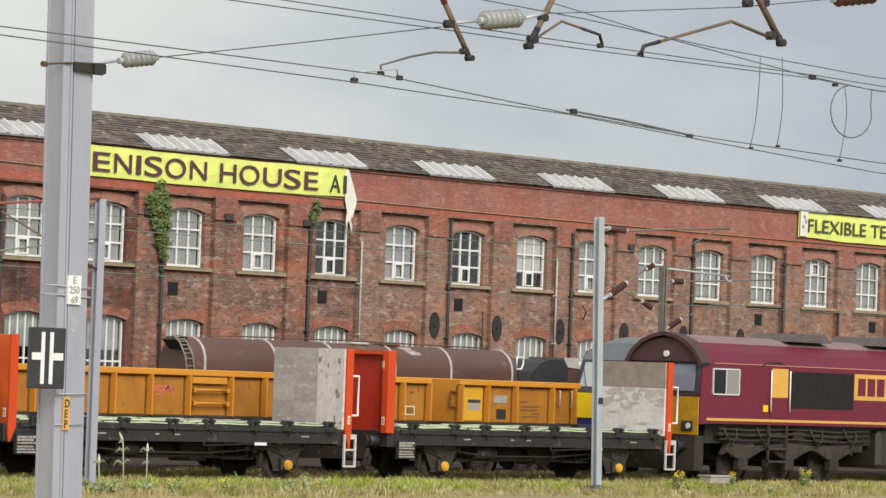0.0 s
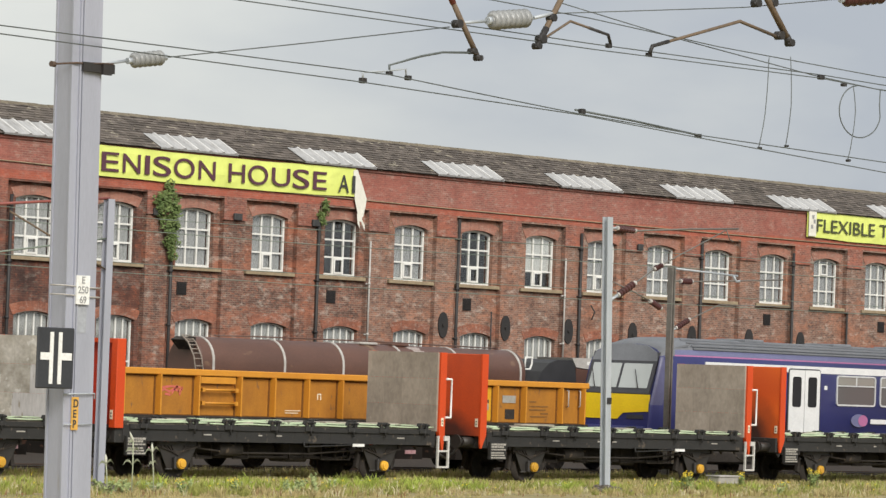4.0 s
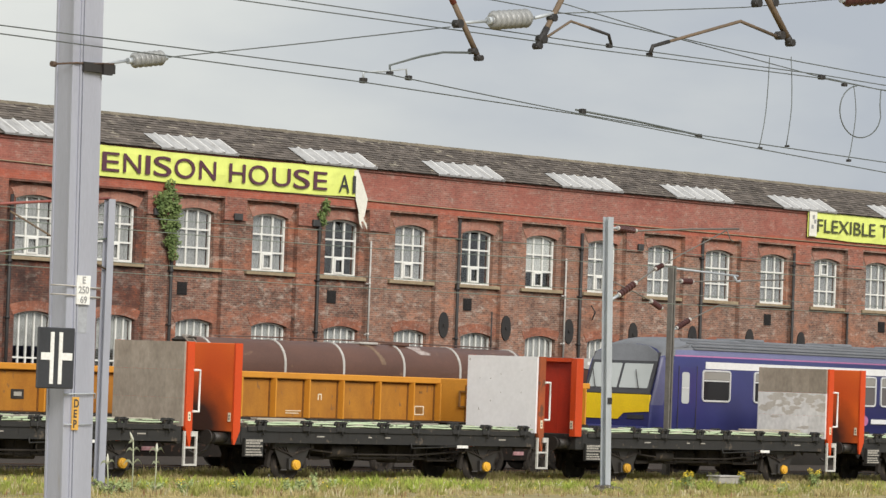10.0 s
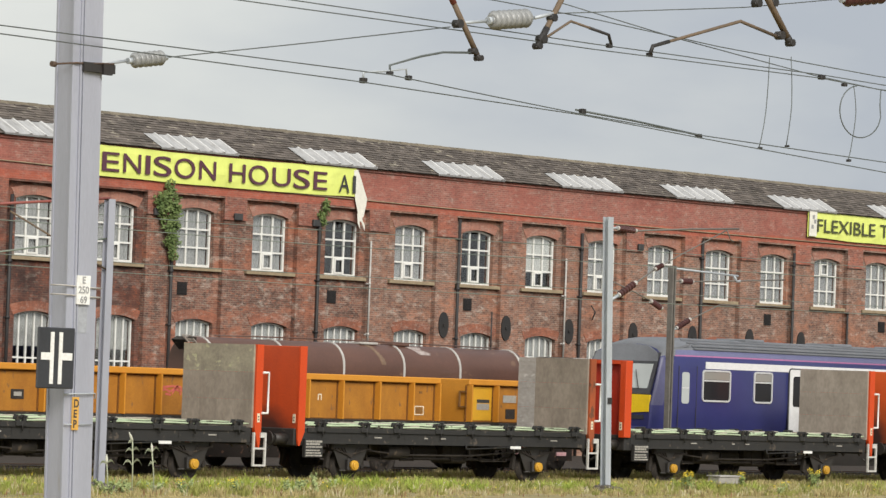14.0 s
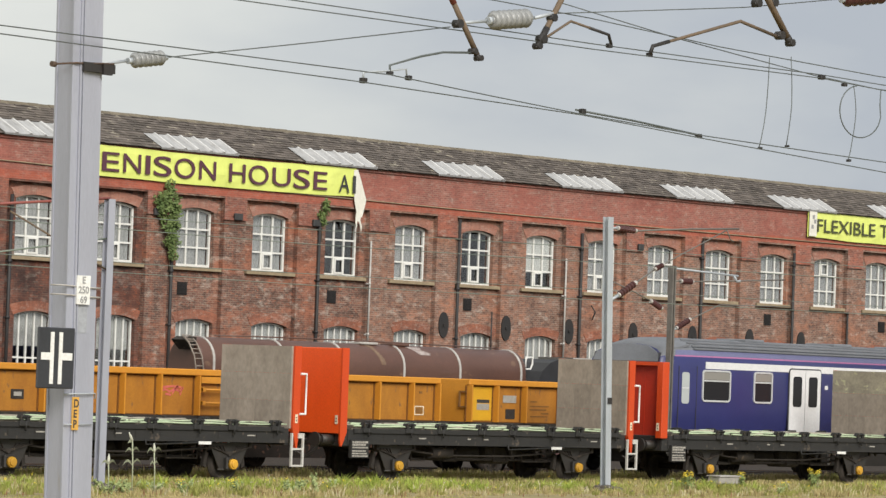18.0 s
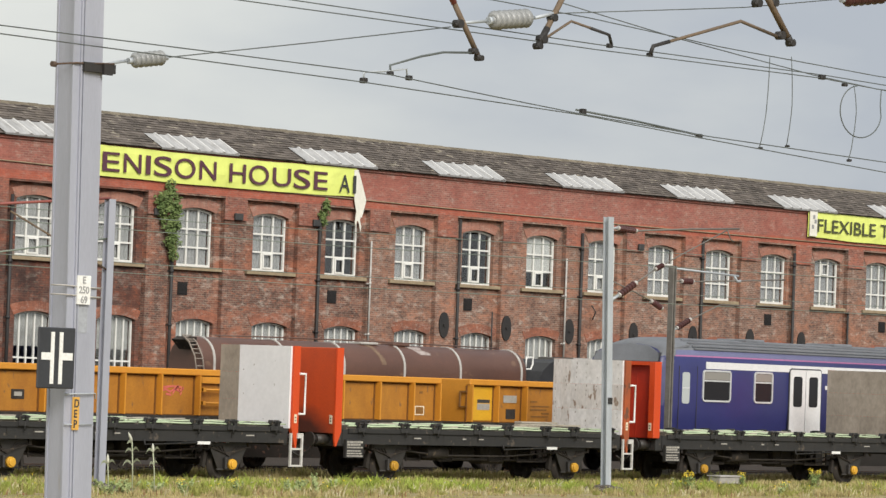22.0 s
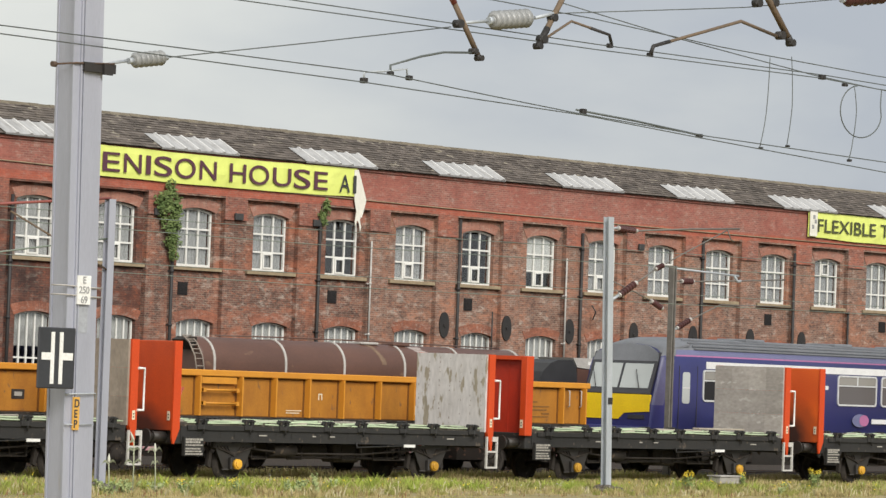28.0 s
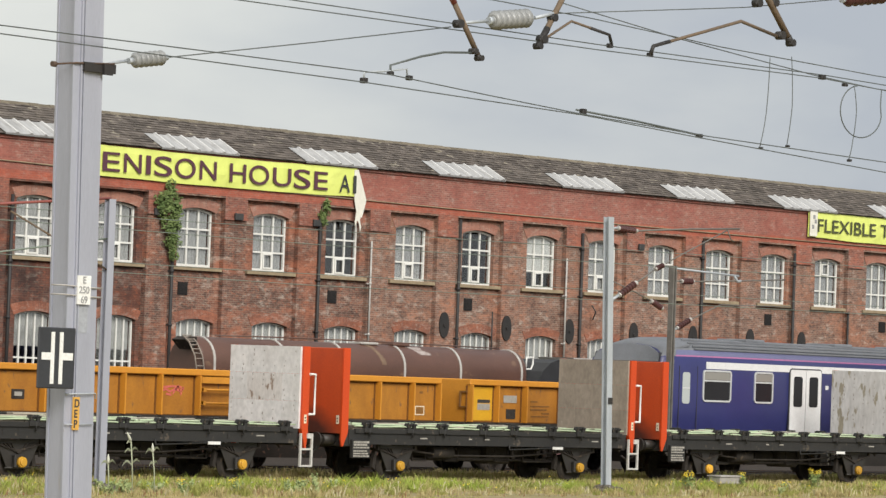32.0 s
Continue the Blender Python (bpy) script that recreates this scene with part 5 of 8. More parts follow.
def nail_stains(share):
    """Columns of nail heads with short rust runs below them, a share of them showing."""
    rng = random.Random(31)
    bm = bmesh.new()
    for col in range(7):
        for row in range(16):
            y, z, h = 0.2 + col * 0.36 + rng.uniform(-0.02, 0.02), 1.34 + row * 0.117, rng.uniform(0.02, 0.07)
            if rng.random() < share:
                box(bm, LEN - 0.0425, LEN - 0.039, y, y + rng.uniform(0.012, 0.03), z, z + h)
    return mesh_of("nail_stain", bm, M_NAILSTAIN)


M_NAILSTAIN = mat("rusty_nail_stain", (0.22, 0.19, 0.165), (0.36, 0.32, 0.29), 5, 0.9)
NAILS, NAILS_FEW = nail_stains(0.5), nail_stains(0.13)


# weathered planks left lying: along, length, in from the edge, height, turn
PLANKS = {
    2: ((5.4, 3.6, 0.28, 1.40, 1), (6.9, 2.3, 0.34, 1.455, -2), (7.2, 1.4, 0.55, 1.51, 0)),
    9: ((6.6, 3.2, 0.30, 1.40, -1), (7.4, 2.6, 0.42, 1.455, 1)),
    7: ((7.7, 2.2, 0.32, 1.40, 0),),
    8: ((0.5, 2.4, 0.30, 1.40, 1), (0.9, 1.6, 0.4, 1.455, -1)),
    5: ((1.5, 2.2, 0.34, 1.40, 0), (6.0, 2.4, 0.3, 1.40, 2)),
    0: ((4.6, 2.8, 0.3, 1.40, 1), (7.3, 2.0, 0.36, 1.455, 0)),
    -2: ((1.0, 3.0, 0.28, 1.40, 0),),
    -3: ((1.2, 3.2, 0.32, 1.40, 1), (2.0, 1.8, 0.5, 1.455, -2)),
    11: ((6.9, 2.6, 0.3, 1.40, 0),),
    12: ((1.1, 2.0, 0.34, 1.40, 1), (1.6, 1.3, 0.3, 1.455, -1))}
PLANK = []
for k in range(3):
    bm = bmesh.new()
    box(bm, 0, 1, 0, 0.20 + 0.03 * k, 0.0, 0.045, bevel=0.004)
    PLANK.append(mesh_of("loose_plank", bm, M_DUNNAGE))


def rake():
    first = flat_wagon()
    for n, (lining, end) in sorted(RAKE.items()):
        w = first if n == -4 else copy_thing(first, pose(0, 0, 0))
        TRAIN.append((n, w))
    for n, w in TRAIN:
        lining, end = RAKE[n]
        w["label"] = f"black two-axle flat wagon, {SAID[lining]} bulkhead lining, {'framed red' if end == 'framed' else 'flat orange'} end"
        head = new("bulkhead", BULK["sheet"])
        head.parent, head["label"] = w, "orange end bulkhead lined with boards"
        for k in ("post", "post_far"):
            again("post", BULK["rusty_post" if k == "post" and n in RUSTY_POSTS else k], head)
        for me in panel_meshes(lining, n):
            again("lining_board", me, head, label=f"{SAID[lining]} ply lining")
        if lining == "white_lower":
            ob = again("paint_smear", SMEARS, head, 0, 0, 0, "ragged brown smears on the paint")
            ob["kind"] = "stuff"
        if lining in ("worn", "white_sides", "white", "white_most"):
            ob = again("nail_stain", NAILS_FEW if lining in ("white", "white_most") else NAILS, head, label="dark nail heads with rust marks")
            ob["kind"] = "stuff"
        again("grab_rail", BULK["grab"], head, label="white grab rail")
        again("tag_plate", BULK["tag"], head, label="small cream tag plate")
        again("tag_mark", BULK["tag_mark"], head)
        if end == "flat":
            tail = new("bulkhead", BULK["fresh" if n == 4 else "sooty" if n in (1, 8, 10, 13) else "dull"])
            again("side_cheek", BULK["cheek"], tail)
            again("side_cheek", BULK["cheek"], tail, 0, 2.45)
        else:
            tail = new("bulkhead", BULK["sunk"])
            again("post", BULK["frame_post"], tail)
            again("post", BULK["frame_post"], tail, 0, 2.29)
            again("top_rail", BULK["frame_top"], tail)
            for y in (0.75, 1.24, 1.72):
                again("panel_batten", BULK["batten"], tail, 0, y)
        for k, (x, l, y, z, turn) in enumerate(PLANKS.get(n, ())):
            again("loose_plank", PLANK[k % 3], w, x, y, z, "loose weathered plank on the deck", turn).scale.x = l
        again("tag_plate", BULK["end_tag"], tail, label="small cream tag plate")
        again("tag_mark", BULK["end_mark"], tail)
        if n == 14:
            again("stencil", BULK["stencil"], tail)
        tail.location = (END_GAP.get(n, -0.27), 0, 0)
        tail.parent, tail["label"] = w, "orange end bulkhead" if end == "flat" else "orange framed bulkhead with sunk red panel"


rake()
# ---- standing stock behind the train ----
def loft(bm, rings, slot_of=None, smooth=True):
    """Skin through rings of equal point count, closed round each ring and capped."""
    vs = [[bm.verts.new(p) for p in r] for r in rings]
    n = len(rings[0])
    for a, b in zip(vs, vs[1:]):
        for k in range(n):
            f = bm.faces.new((a[k], a[(k + 1) % n], b[(k + 1) % n], b[k]))
            f.smooth = smooth
            if slot_of:
                f.material_index = slot_of(f.calc_center_median())
    for r in (vs[0], vs[-1]):
        f = bm.faces.new(r)
        if slot_of:
            f.material_index = slot_of(f.calc_center_median())
    bmesh.ops.recalc_face_normals(bm, faces=bm.faces[:])


def rounded_pane(bm, x0, x1, z0, z1, y0, y1, r=0.08):
    pts = []
    for cx, cz, a0 in ((x1 - r, z1 - r, 0), (x0 + r, z1 - r, 90), (x0 + r, z0 + r, 180), (x1 - r, z0 + r, 270)):
        for k in range(4):
            a = radians(a0 + k * 30)
            pts.append((cx + r * math.cos(a), cz + r * math.sin(a)))
    prism(bm, pts, y0, y1)


def ring_frame(bm, x0, x1, z0, z1, y0, y1, w=0.035, r=0.09):
    """A rounded window frame with an open middle."""
    def pts(i, rad):
        out = []
        for cx, cz, a0 in ((x1 - r, z1 - r, 0), (x0 + r, z1 - r, 90), (x0 + r, z0 + r, 180), (x1 - r, z0 + r, 270)):
            for k in range(4):
                a = radians(a0 + k * 30)
                out.append((cx + rad * math.cos(a), cz + rad * math.sin(a)))
        return out
    o, i = pts(0, r), pts(1, r - w)
    n = len(o)
    vs = [[bm.verts.new((p[0], y, p[1])) for p in ring] for ring, y in ((o, y0), (i, y0), (o, y1), (i, y1))]
    fs = []
    for k in range(n):
        j = (k + 1) % n
        fs += [bm.faces.new((vs[0][k], vs[0][j], vs[1][j], vs[1][k])), bm.faces.new((vs[2][k], vs[3][k], vs[3][j], vs[2][j])),
               bm.faces.new((vs[0][k], vs[2][k], vs[2][j], vs[0][j])), bm.faces.new((vs[1][k], vs[1][j], vs[3][j], vs[3][k]))]
    bmesh.ops.recalc_face_normals(bm, faces=fs)


def coach_profile(x_low, x_high, top_drop=0.0, pinch=0.0):
    """Half-round topped coach section; x drifts from low to high with height for a raked front."""
    pts = [(0.15, 1.0), (0.09, 1.25), (0.03, 1.58), (-0.02, 2.05), (-0.02, 3.12), (0.0, 3.36), (0.03, 3.47), (0.04, 3.51), (0.09, 3.66), (0.28, 3.82), (0.62, 3.95), (1.05, 4.01), (1.35, 4.02)]
    pts = pts + [(2.7 - y, z) for y, z in pts[-2::-1]]
    out = []
    for y, z in pts:
        k = max(0.0, z - 2.3) / 1.7
        z2 = z - top_drop * max(0.0, (z - 3.3) / 0.7)
        y2 = 1.35 + (y - 1.35) * (1 - pinch)
        out.append((x_low + (x_high - x_low) * k, y2, z2))
    return out


def railcar(x0, y0):
    """Blue-violet passenger railcar, raked cab at its near end; it stands still."""
    c = thing("passenger_railcar", "blue-violet passenger railcar with yellow cab front and white doors", "train", at=(x0, y0, 0))

    def slot(p):
        if p.x < 0.8 and 1.9 < p.z <= 3.40 and not 0.3 < p.y < 2.4:
            return 4
        if p.z > 3.66 or (p.z > 3.45 and p.x < 1.3):
            return 3
        if 3.47 < p.z < 3.51:
            return 2
        # shoulder over the stripe: navy with reflected sky put in as lilac
        if p.z > 3.51:
            return 1
        return 0
    bm = bmesh.new()
    loft(bm, [coach_profile(0.0, 0.62, 0.22, 0.07), coach_profile(0.10, 0.80, 0.12, 0.03), coach_profile(0.45, 1.25, 0.02, 0.005), coach_profile(1.6, 1.9), coach_profile(19.8, 19.8)], slot)
    part("body", bm, (M_NAVY, M_LILAC, M_PINK, M_COACHROOF, M_CABGREY), c, "blue-violet body with magenta band and a painted lilac sky sheen")
    # broad white stripe along the side
    bm = bmesh.new()
    box(bm, 2.35, 19.7, -0.034, -0.012, 3.14, 3.34)
    part("white_band", bm, M_COACHWHITE, c)
    bm = bmesh.new()
    prism(bm, [(0.8, 3.60), (1.8, 3.78), (1.8, 3.83), (0.8, 3.66)], 0.14, 0.2)
    part("roof_gutter", bm, M_COACHROOF, c)
    # ribs running along the shoulder of the roof, and vents
    for y, z in ((0.07, 3.705), (0.16, 3.785), (0.34, 3.875), (0.58, 3.955)):
        bm = bmesh.new()
        box(bm, 1.9, 19.75, y - 0.02, y + 0.02, z - 0.02, z + 0.022)
        part("roof_rib", bm, M_COACHROOF, c)
    for x in (5.2, 9.6, 13.2, 16.8):
        bm = bmesh.new()
        box(bm, x, x + 0.9, 0.75, 1.9, 3.96, 4.07, bevel=0.03)
        part("roof_vent", bm, M_COACHROOF, c)

    def window(a, b, z0, z1, hop=True):
        bm = bmesh.new()
        ring_frame(bm, a, b, z0, z1, -0.055, -0.01, 0.05, 0.11)
        w = part("window", bm, M_FRAMEGREY, c, "grey-framed window with a hopper light")
        bm = bmesh.new()
        rounded_pane(bm, a + 0.03, b - 0.03, z0 + 0.03, z1 - 0.03, -0.032, -0.012, 0.06)
        part("pane", bm, M_SALOONGLASS if b - a > 1.8 else M_TRAINGLASS, w)
        if hop:
            zb = z1 - 0.34 * (z1 - z0)
            bm = bmesh.new()
            box(bm, a + 0.03, b - 0.03, -0.052, -0.033, zb - 0.02, zb + 0.02)
            part("hopper_bar", bm, M_FRAMEGREY, w)
            bm = bmesh.new()
            box(bm, a + 0.06, b - 0.06, -0.040, -0.0325, zb + 0.03, z1 - 0.06)
            part("hopper_pane", bm, M_HOPPER, w)
            if b - a > 1.8:
                bm = bmesh.new()
                box(bm, (a + b) / 2 - 0.025, (a + b) / 2 + 0.025, -0.053, -0.041, zb + 0.02, z1 - 0.04)
                part("hopper_mullion", bm, M_FRAMEGREY, w)
    for a, b in ((2.2, 3.52), (4.62, 5.52), (8.72, 10.72), (10.95, 12.9), (13.2, 15.2)):
        window(a, b, 2.19, 3.11)
    # narrow cab door window and door outlines
    bm = bmesh.new()
    rounded_pane(bm, 1.28, 1.62, 2.12, 3.02, -0.03, -0.005)
    part("cab_door_window", bm, M_SCREEN, c, "narrow cab door window with pale glass")
    bm = bmesh.new()
    box(bm, 1.29, 1.61, -0.036, -0.0305, 2.55, 2.585)
    part("cab_window_bar", bm, M_FRAMEGREY, c, "grey bar across the cab door window")
    bm = bmesh.new()
    for x in (1.12, 1.95):
        box(bm, x, x + 0.02, -0.03, -0.015, 1.25, 3.2)
    part("cab_door_seam", bm, M_CABDARK, c)
    for base in (6.33, 16.2):
        for k in (0, 1):
            a = base + 0.02 + k * 0.77
            bm = bmesh.new()
            rounded_pane(bm, a, a + 0.74, 1.30, 3.22, -0.06, -0.03, 0.07)
            d = part("door_leaf", bm, M_COACHWHITE, c, "white sliding door leaf")
            bm = bmesh.new()
            rounded_pane(bm, a + 0.15, a + 0.58, 2.12, 3.02, -0.066, -0.0605, 0.08)
            part("pane", bm, M_TRAINGLASS, d)
        bm = bmesh.new()
        ring_frame(bm, base - 0.03, base + 1.57, 1.27, 3.26, -0.05, -0.02, 0.04, 0.12)
        part("door_surround", bm, M_CABDARK, c)
    # the maker's-free emblem: plain shapes
    for cx, rx, rz, m, nm in ((9.92, 0.40, 0.20, M_LILAC, "emblem"), (10.12, 0.24, 0.17, M_PINK, "emblem")):
        bm = bmesh.new()
        prism(bm, [(cx + rx * math.cos(k * math.tau / 20), 1.76 + rz * math.sin(k * math.tau / 20)) for k in range(20)], -0.035 if m is M_LILAC else -0.040, -0.02)
        part(nm, bm, m, c, "plain round emblem")
    bm = bmesh.new()
    box(bm, 10.52, 11.9, -0.034, -0.02, 1.67, 1.81)
    part("emblem_bar", bm, M_COACHWHITE, c)
    bm = bmesh.new()
    box(bm, 8.12, 8.26, -0.034, -0.02, 2.66, 2.78)
    part("notice", bm, M_COACHWHITE, c)
    # cab front
    def fx(z):
        return 0.62 * max(0.0, z - 2.3) / 1.7

    def front_plate(name, ys, zs, material, proud, label="", shape=None):
        bm = bmesh.new()
        corners = shape or [(ys[0], zs[0]), (ys[1], zs[0]), (ys[1], zs[1]), (ys[0], zs[1])]
        a = [bm.verts.new((fx(z) - proud, y, z)) for y, z in corners]
        b = [bm.verts.new((fx(z) + 0.05, y, z)) for y, z in corners]
        n = len(corners)
        fs = [bm.faces.new(a), bm.faces.new(b[::-1])] + [bm.faces.new((a[k], b[k], b[(k + 1) % n], a[(k + 1) % n])) for k in range(n)]
        bmesh.ops.recalc_face_normals(bm, faces=fs)
        return part(name, bm, material, c, label)
    front_plate("cab_surround", (0.14, 2.56), (2.36, 3.55), M_CABDARK, 0.012, "black windscreen surround")
    front_plate("roof_front", None, None, M_COACHROOF, 0.016, "grey cab roof front", [(0.14, 3.30), (2.56, 3.30), (2.50, 3.52), (2.05, 3.74), (1.35, 3.80), (0.65, 3.74), (0.20, 3.52)])
    front_plate("windscreen", (0.26, 1.30), (2.52, 3.22), M_SCREEN, 0.03, "windscreen with a pale reflection in its colour")
    front_plate("windscreen", (1.40, 2.44), (2.52, 3.22), M_SCREEN, 0.03, "windscreen with a pale reflection in its colour")
    front_plate("yellow_panel", None, None, M_WARN, 0.02, "yellow warning panel", [(0.12, 2.34), (2.58, 2.34), (2.58, 1.62), (1.25, 1.62), (1.05, 1.80), (0.12, 1.86)])
    front_plate("headlamp_recess", (0.3, 0.9), (1.64, 1.76), M_CABDARK, 0.022, "dark lamp recess")
    bm = bmesh.new()
    prism(bm, [(-0.25, 0.95), (0.1, 0.95), (0.1, 1.45), (-0.10, 1.42)], 0.2, 2.5)
    part("cab_skirt", bm, M_NAVY, c)
    for y in (0.55, 2.15):
        bm = bmesh.new()
        run_tube(bm, [(fx(2.5) - 0.06, y, 2.52), (fx(3.0) - 0.07, y + 0.25, 3.05)], 0.012)
        part("wiper", bm, M_CAST, c)
    # running gear
    bm = bmesh.new()
    box(bm, 0.8, 19.2, 0.35, 2.35, 0.38, 1.02)
    part("underframe", bm, M_GREASE, c)
    for bx in (3.2, 16.5):
        for y in (0.15, 2.38):
            bm = bmesh.new()
            box(bm, bx - 1.7, bx + 1.7, y, y + 0.17, 0.42, 0.75, bevel=0.04)
            part("bogie_frame", bm, M_RUNNING, c)
        for dx in (-1.2, 1.2):
            again("wheelset", WHEELSET, c, bx + dx, 1.35, WHEEL)
    return c


M_FRAMEGREY = mat("aluminium_window_frame", (0.66, 0.67, 0.67), (0.52, 0.53, 0.54), 6, 0.4, 0.2, 0)
# lighter grey again: the reflection in the upper lights, as colour
M_HOPPER = glass_mat("reflection_grey_glass", (0.25, 0.24, 0.22), 0.1)
railcar(81.0, 66.0)


# near-black with rusty flecks; the darkness below the wagons is in this colour
M_UNDERSHADE = mat("shade_black_underframe", (0.013, 0.0115, 0.010), (0.024, 0.018, 0.015), 3, 0.8, 0, 0.3, 30, edge=((0.085, 0.045, 0.032), 0.60))
M_PINKPLATE = mat("faded_pink_plate", (0.62, 0.42, 0.44), (0.38, 0.16, 0.17), 12, 0.7)


def open_wagon(x0, x1, y0, ribs, label, extra=None):
    """A steel-sided engineers' open wagon, ribs at the given places along its side."""
    w = thing("open_wagon", label, "wagon", "yellow open wagons", at=(x0, y0, 0))
    l = x1 - x0
    for y in (0.08, 2.50):
        bm = bmesh.new()
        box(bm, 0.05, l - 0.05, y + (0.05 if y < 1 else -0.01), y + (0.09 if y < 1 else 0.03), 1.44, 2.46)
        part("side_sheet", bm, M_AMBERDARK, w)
        bm = bmesh.new()
        box(bm, 0, l, y - 0.08, y + 0.10, 2.44, 2.60, bevel=0.02)
        part("top_rail", bm, M_AMBER, w)
        if y < 1:
            # strip in the shade colour below the overhanging top rail
            bm = bmesh.new()
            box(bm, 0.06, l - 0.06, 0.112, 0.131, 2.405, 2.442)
            part("rail_strip", bm, M_AMBERSHADE, w, "dark strip coloured as shade under the top rail")
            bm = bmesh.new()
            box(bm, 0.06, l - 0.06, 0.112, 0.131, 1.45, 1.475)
            part("rail_strip", bm, M_AMBERSHADE, w, "dark brown strip along the bottom")
        bm = bmesh.new()
        box(bm, 0, l, y - 0.06, y + 0.08, 1.30, 1.45)
        part("bottom_rail", bm, M_RUNNING, w)
    for x in (0.0, l - 0.08):
        bm = bmesh.new()
        box(bm, x + 0.005, x + 0.075, 0.12, 2.50, 1.45, 2.58)
        part("end_sheet", bm, M_AMBER, w)
    rib = bmesh.new()
    prism(rib, [(-0.022, -0.065), (0.022, -0.065), (0.03, 0.13), (-0.03, 0.13)], 1.46, 2.45, "z")
    # wide dark foot: the shadow on both sides of a rib, as colour
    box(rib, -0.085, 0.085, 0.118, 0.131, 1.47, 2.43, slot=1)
    rib = mesh_of("rib", rib, M_AMBER, M_AMBERSHADE)
    for x in ribs:
        again("rib", rib, w, x - x0, 0.0, 0)
        again("rib", rib, w, x - x0, 2.62, 0, rz=180)
    er = bmesh.new()
    prism(er, [(-0.06, -0.07), (0.06, -0.07), (0.06, 0.05), (-0.06, 0.05)], 1.46, 2.45, "z")
    er = mesh_of("end_rib", er, M_AMBER)
    for y in (1.30, 2.2):
        again("end_rib", er, w, -0.01, y, 0, rz=-90)
    bm = bmesh.new()
    box(bm, 0.1, l - 0.1, 0.15, 2.47, 1.30, 1.40)
    part("floor", bm, M_RUNNING, w)
    # plain slab in that black fills the shaded space under the floor
    bm = bmesh.new()
    box(bm, 0.1, l - 0.1, 0.5, 2.12, 0.42, 1.30)
    part("underframe", bm, M_UNDERSHADE, w)
    for bx, wide in ((2.4, 0.42), (l - 0.8, 0.40)):
        bm = bmesh.new()
        box(bm, bx, bx + wide, 0.46, 0.49, 0.56, 0.66)
        part("solebar_plate", bm, M_PINKPLATE, w, "faded pink and white plate low on the frame")
    for bx in (1.6, l - 1.6):
        again("wheelset", WHEELSET, w, bx, 1.30, WHEEL)
    return w, l


M_FRESHYELLOW = mat("fresh_yellow_paint", (0.68, 0.38, 0.022), (0.58, 0.30, 0.02), 1.6, 0.5, 0, 0.04)
M_SIDEINK = mat("worn_brown_print", (0.16, 0.08, 0.03), (0.26, 0.13, 0.04), 9, 0.8, 0, 0)
ow1, _ = open_wagon(59.4, 72.12, 66.0, (60.68, 61.9, 63.2, 64.66, 65.86, 67.08, 68.33, 69.71, 71.0, 72.03), "long engineers' yellow open wagon with ribbed sides")
# the drop section with its two bars
for z in (2.10, 1.77):
    bm = bmesh.new()
    tube(bm, (63.3 - 59.4, -0.03, z), (64.55 - 59.4, -0.03, z), 0.03, 8)
    for x in (3.95, 5.1):
        box(bm, x - 0.05, x + 0.05, -0.06, 0.08, z - 0.05, z + 0.05)
    part("door_bar", bm, M_AMBER, ow1)
bm = bmesh.new()
box(bm, 3.92, 5.12, 0.02, 0.08, 2.26, 2.42)
part("upper_flap", bm, M_AMBER, ow1)
bm = bmesh.new()
for pts in (((2.62, 2.02), (2.78, 2.09), (2.94, 2.02), (3.10, 2.10), (3.26, 2.05), (3.40, 2.12)), ((2.70, 2.13), (3.0, 2.16), (3.32, 2.14)), ((3.02, 1.97), (3.20, 2.18), (3.30, 1.95), (3.38, 2.15)), ((2.80, 1.97), (2.98, 1.95))):
    for (xa, za), (xb, zb) in zip(pts, pts[1:]):
        prism(bm, [(xa, za - 0.026), (xb, zb - 0.026), (xb, zb + 0.028), (xa, za + 0.028)], 0.120, 0.1285)
part("scrawl", bm, mat("faded_pink_spray", (0.62, 0.13, 0.14), (0.47, 0.14, 0.07), 9, 0.8), ow1, "faded pink spray mark")
for x, z, s in ((12.0, 1.72, 0.13), (12.05, 2.2, 0.06)):
    bm = bmesh.new()
    box(bm, x - s, x + s, 0.12, 0.129, z - s * 0.5, z + s * 0.5)
    part("stencil_plate", bm, M_SIDEINK, ow1, "small grey stencil")
for z, x1 in ((1.62, 7.55), (1.56, 7.48)):
    bm = bmesh.new()
    box(bm, 7.0, x1, 0.12, 0.1285, z, z + 0.022)
    part("stencil", bm, M_TAGINK, ow1, "small pale stencil line")
bm = bmesh.new()
box(bm, 8.16, 8.19, 0.12, 0.1285, 1.92, 2.06)
box(bm, 8.27, 8.30, 0.12, 0.1285, 1.92, 2.06)
box(bm, 8.16, 8.30, 0.119, 0.1285, 2.06, 2.085)
part("stencil", bm, M_TAGINK, ow1, "small pale stencil mark")
bm = bmesh.new()
for x0, x1, z0, z1 in ((11.82, 12.18, 1.60, 1.625), (11.82, 12.18, 1.815, 1.84), (11.82, 11.85, 1.625, 1.815), (12.15, 12.18, 1.625, 1.815)):
    box(bm, x0, x1, 0.116, 0.1195, z0, z1)
part("stencil_border", bm, M_TAGINK, ow1, "pale border round a stencil")
ow2, _ = open_wagon(73.24, 78.25, 66.0, (73.3, 74.36, 75.52, 77.05, 78.0), "short engineers' yellow open wagon with plates on its side")
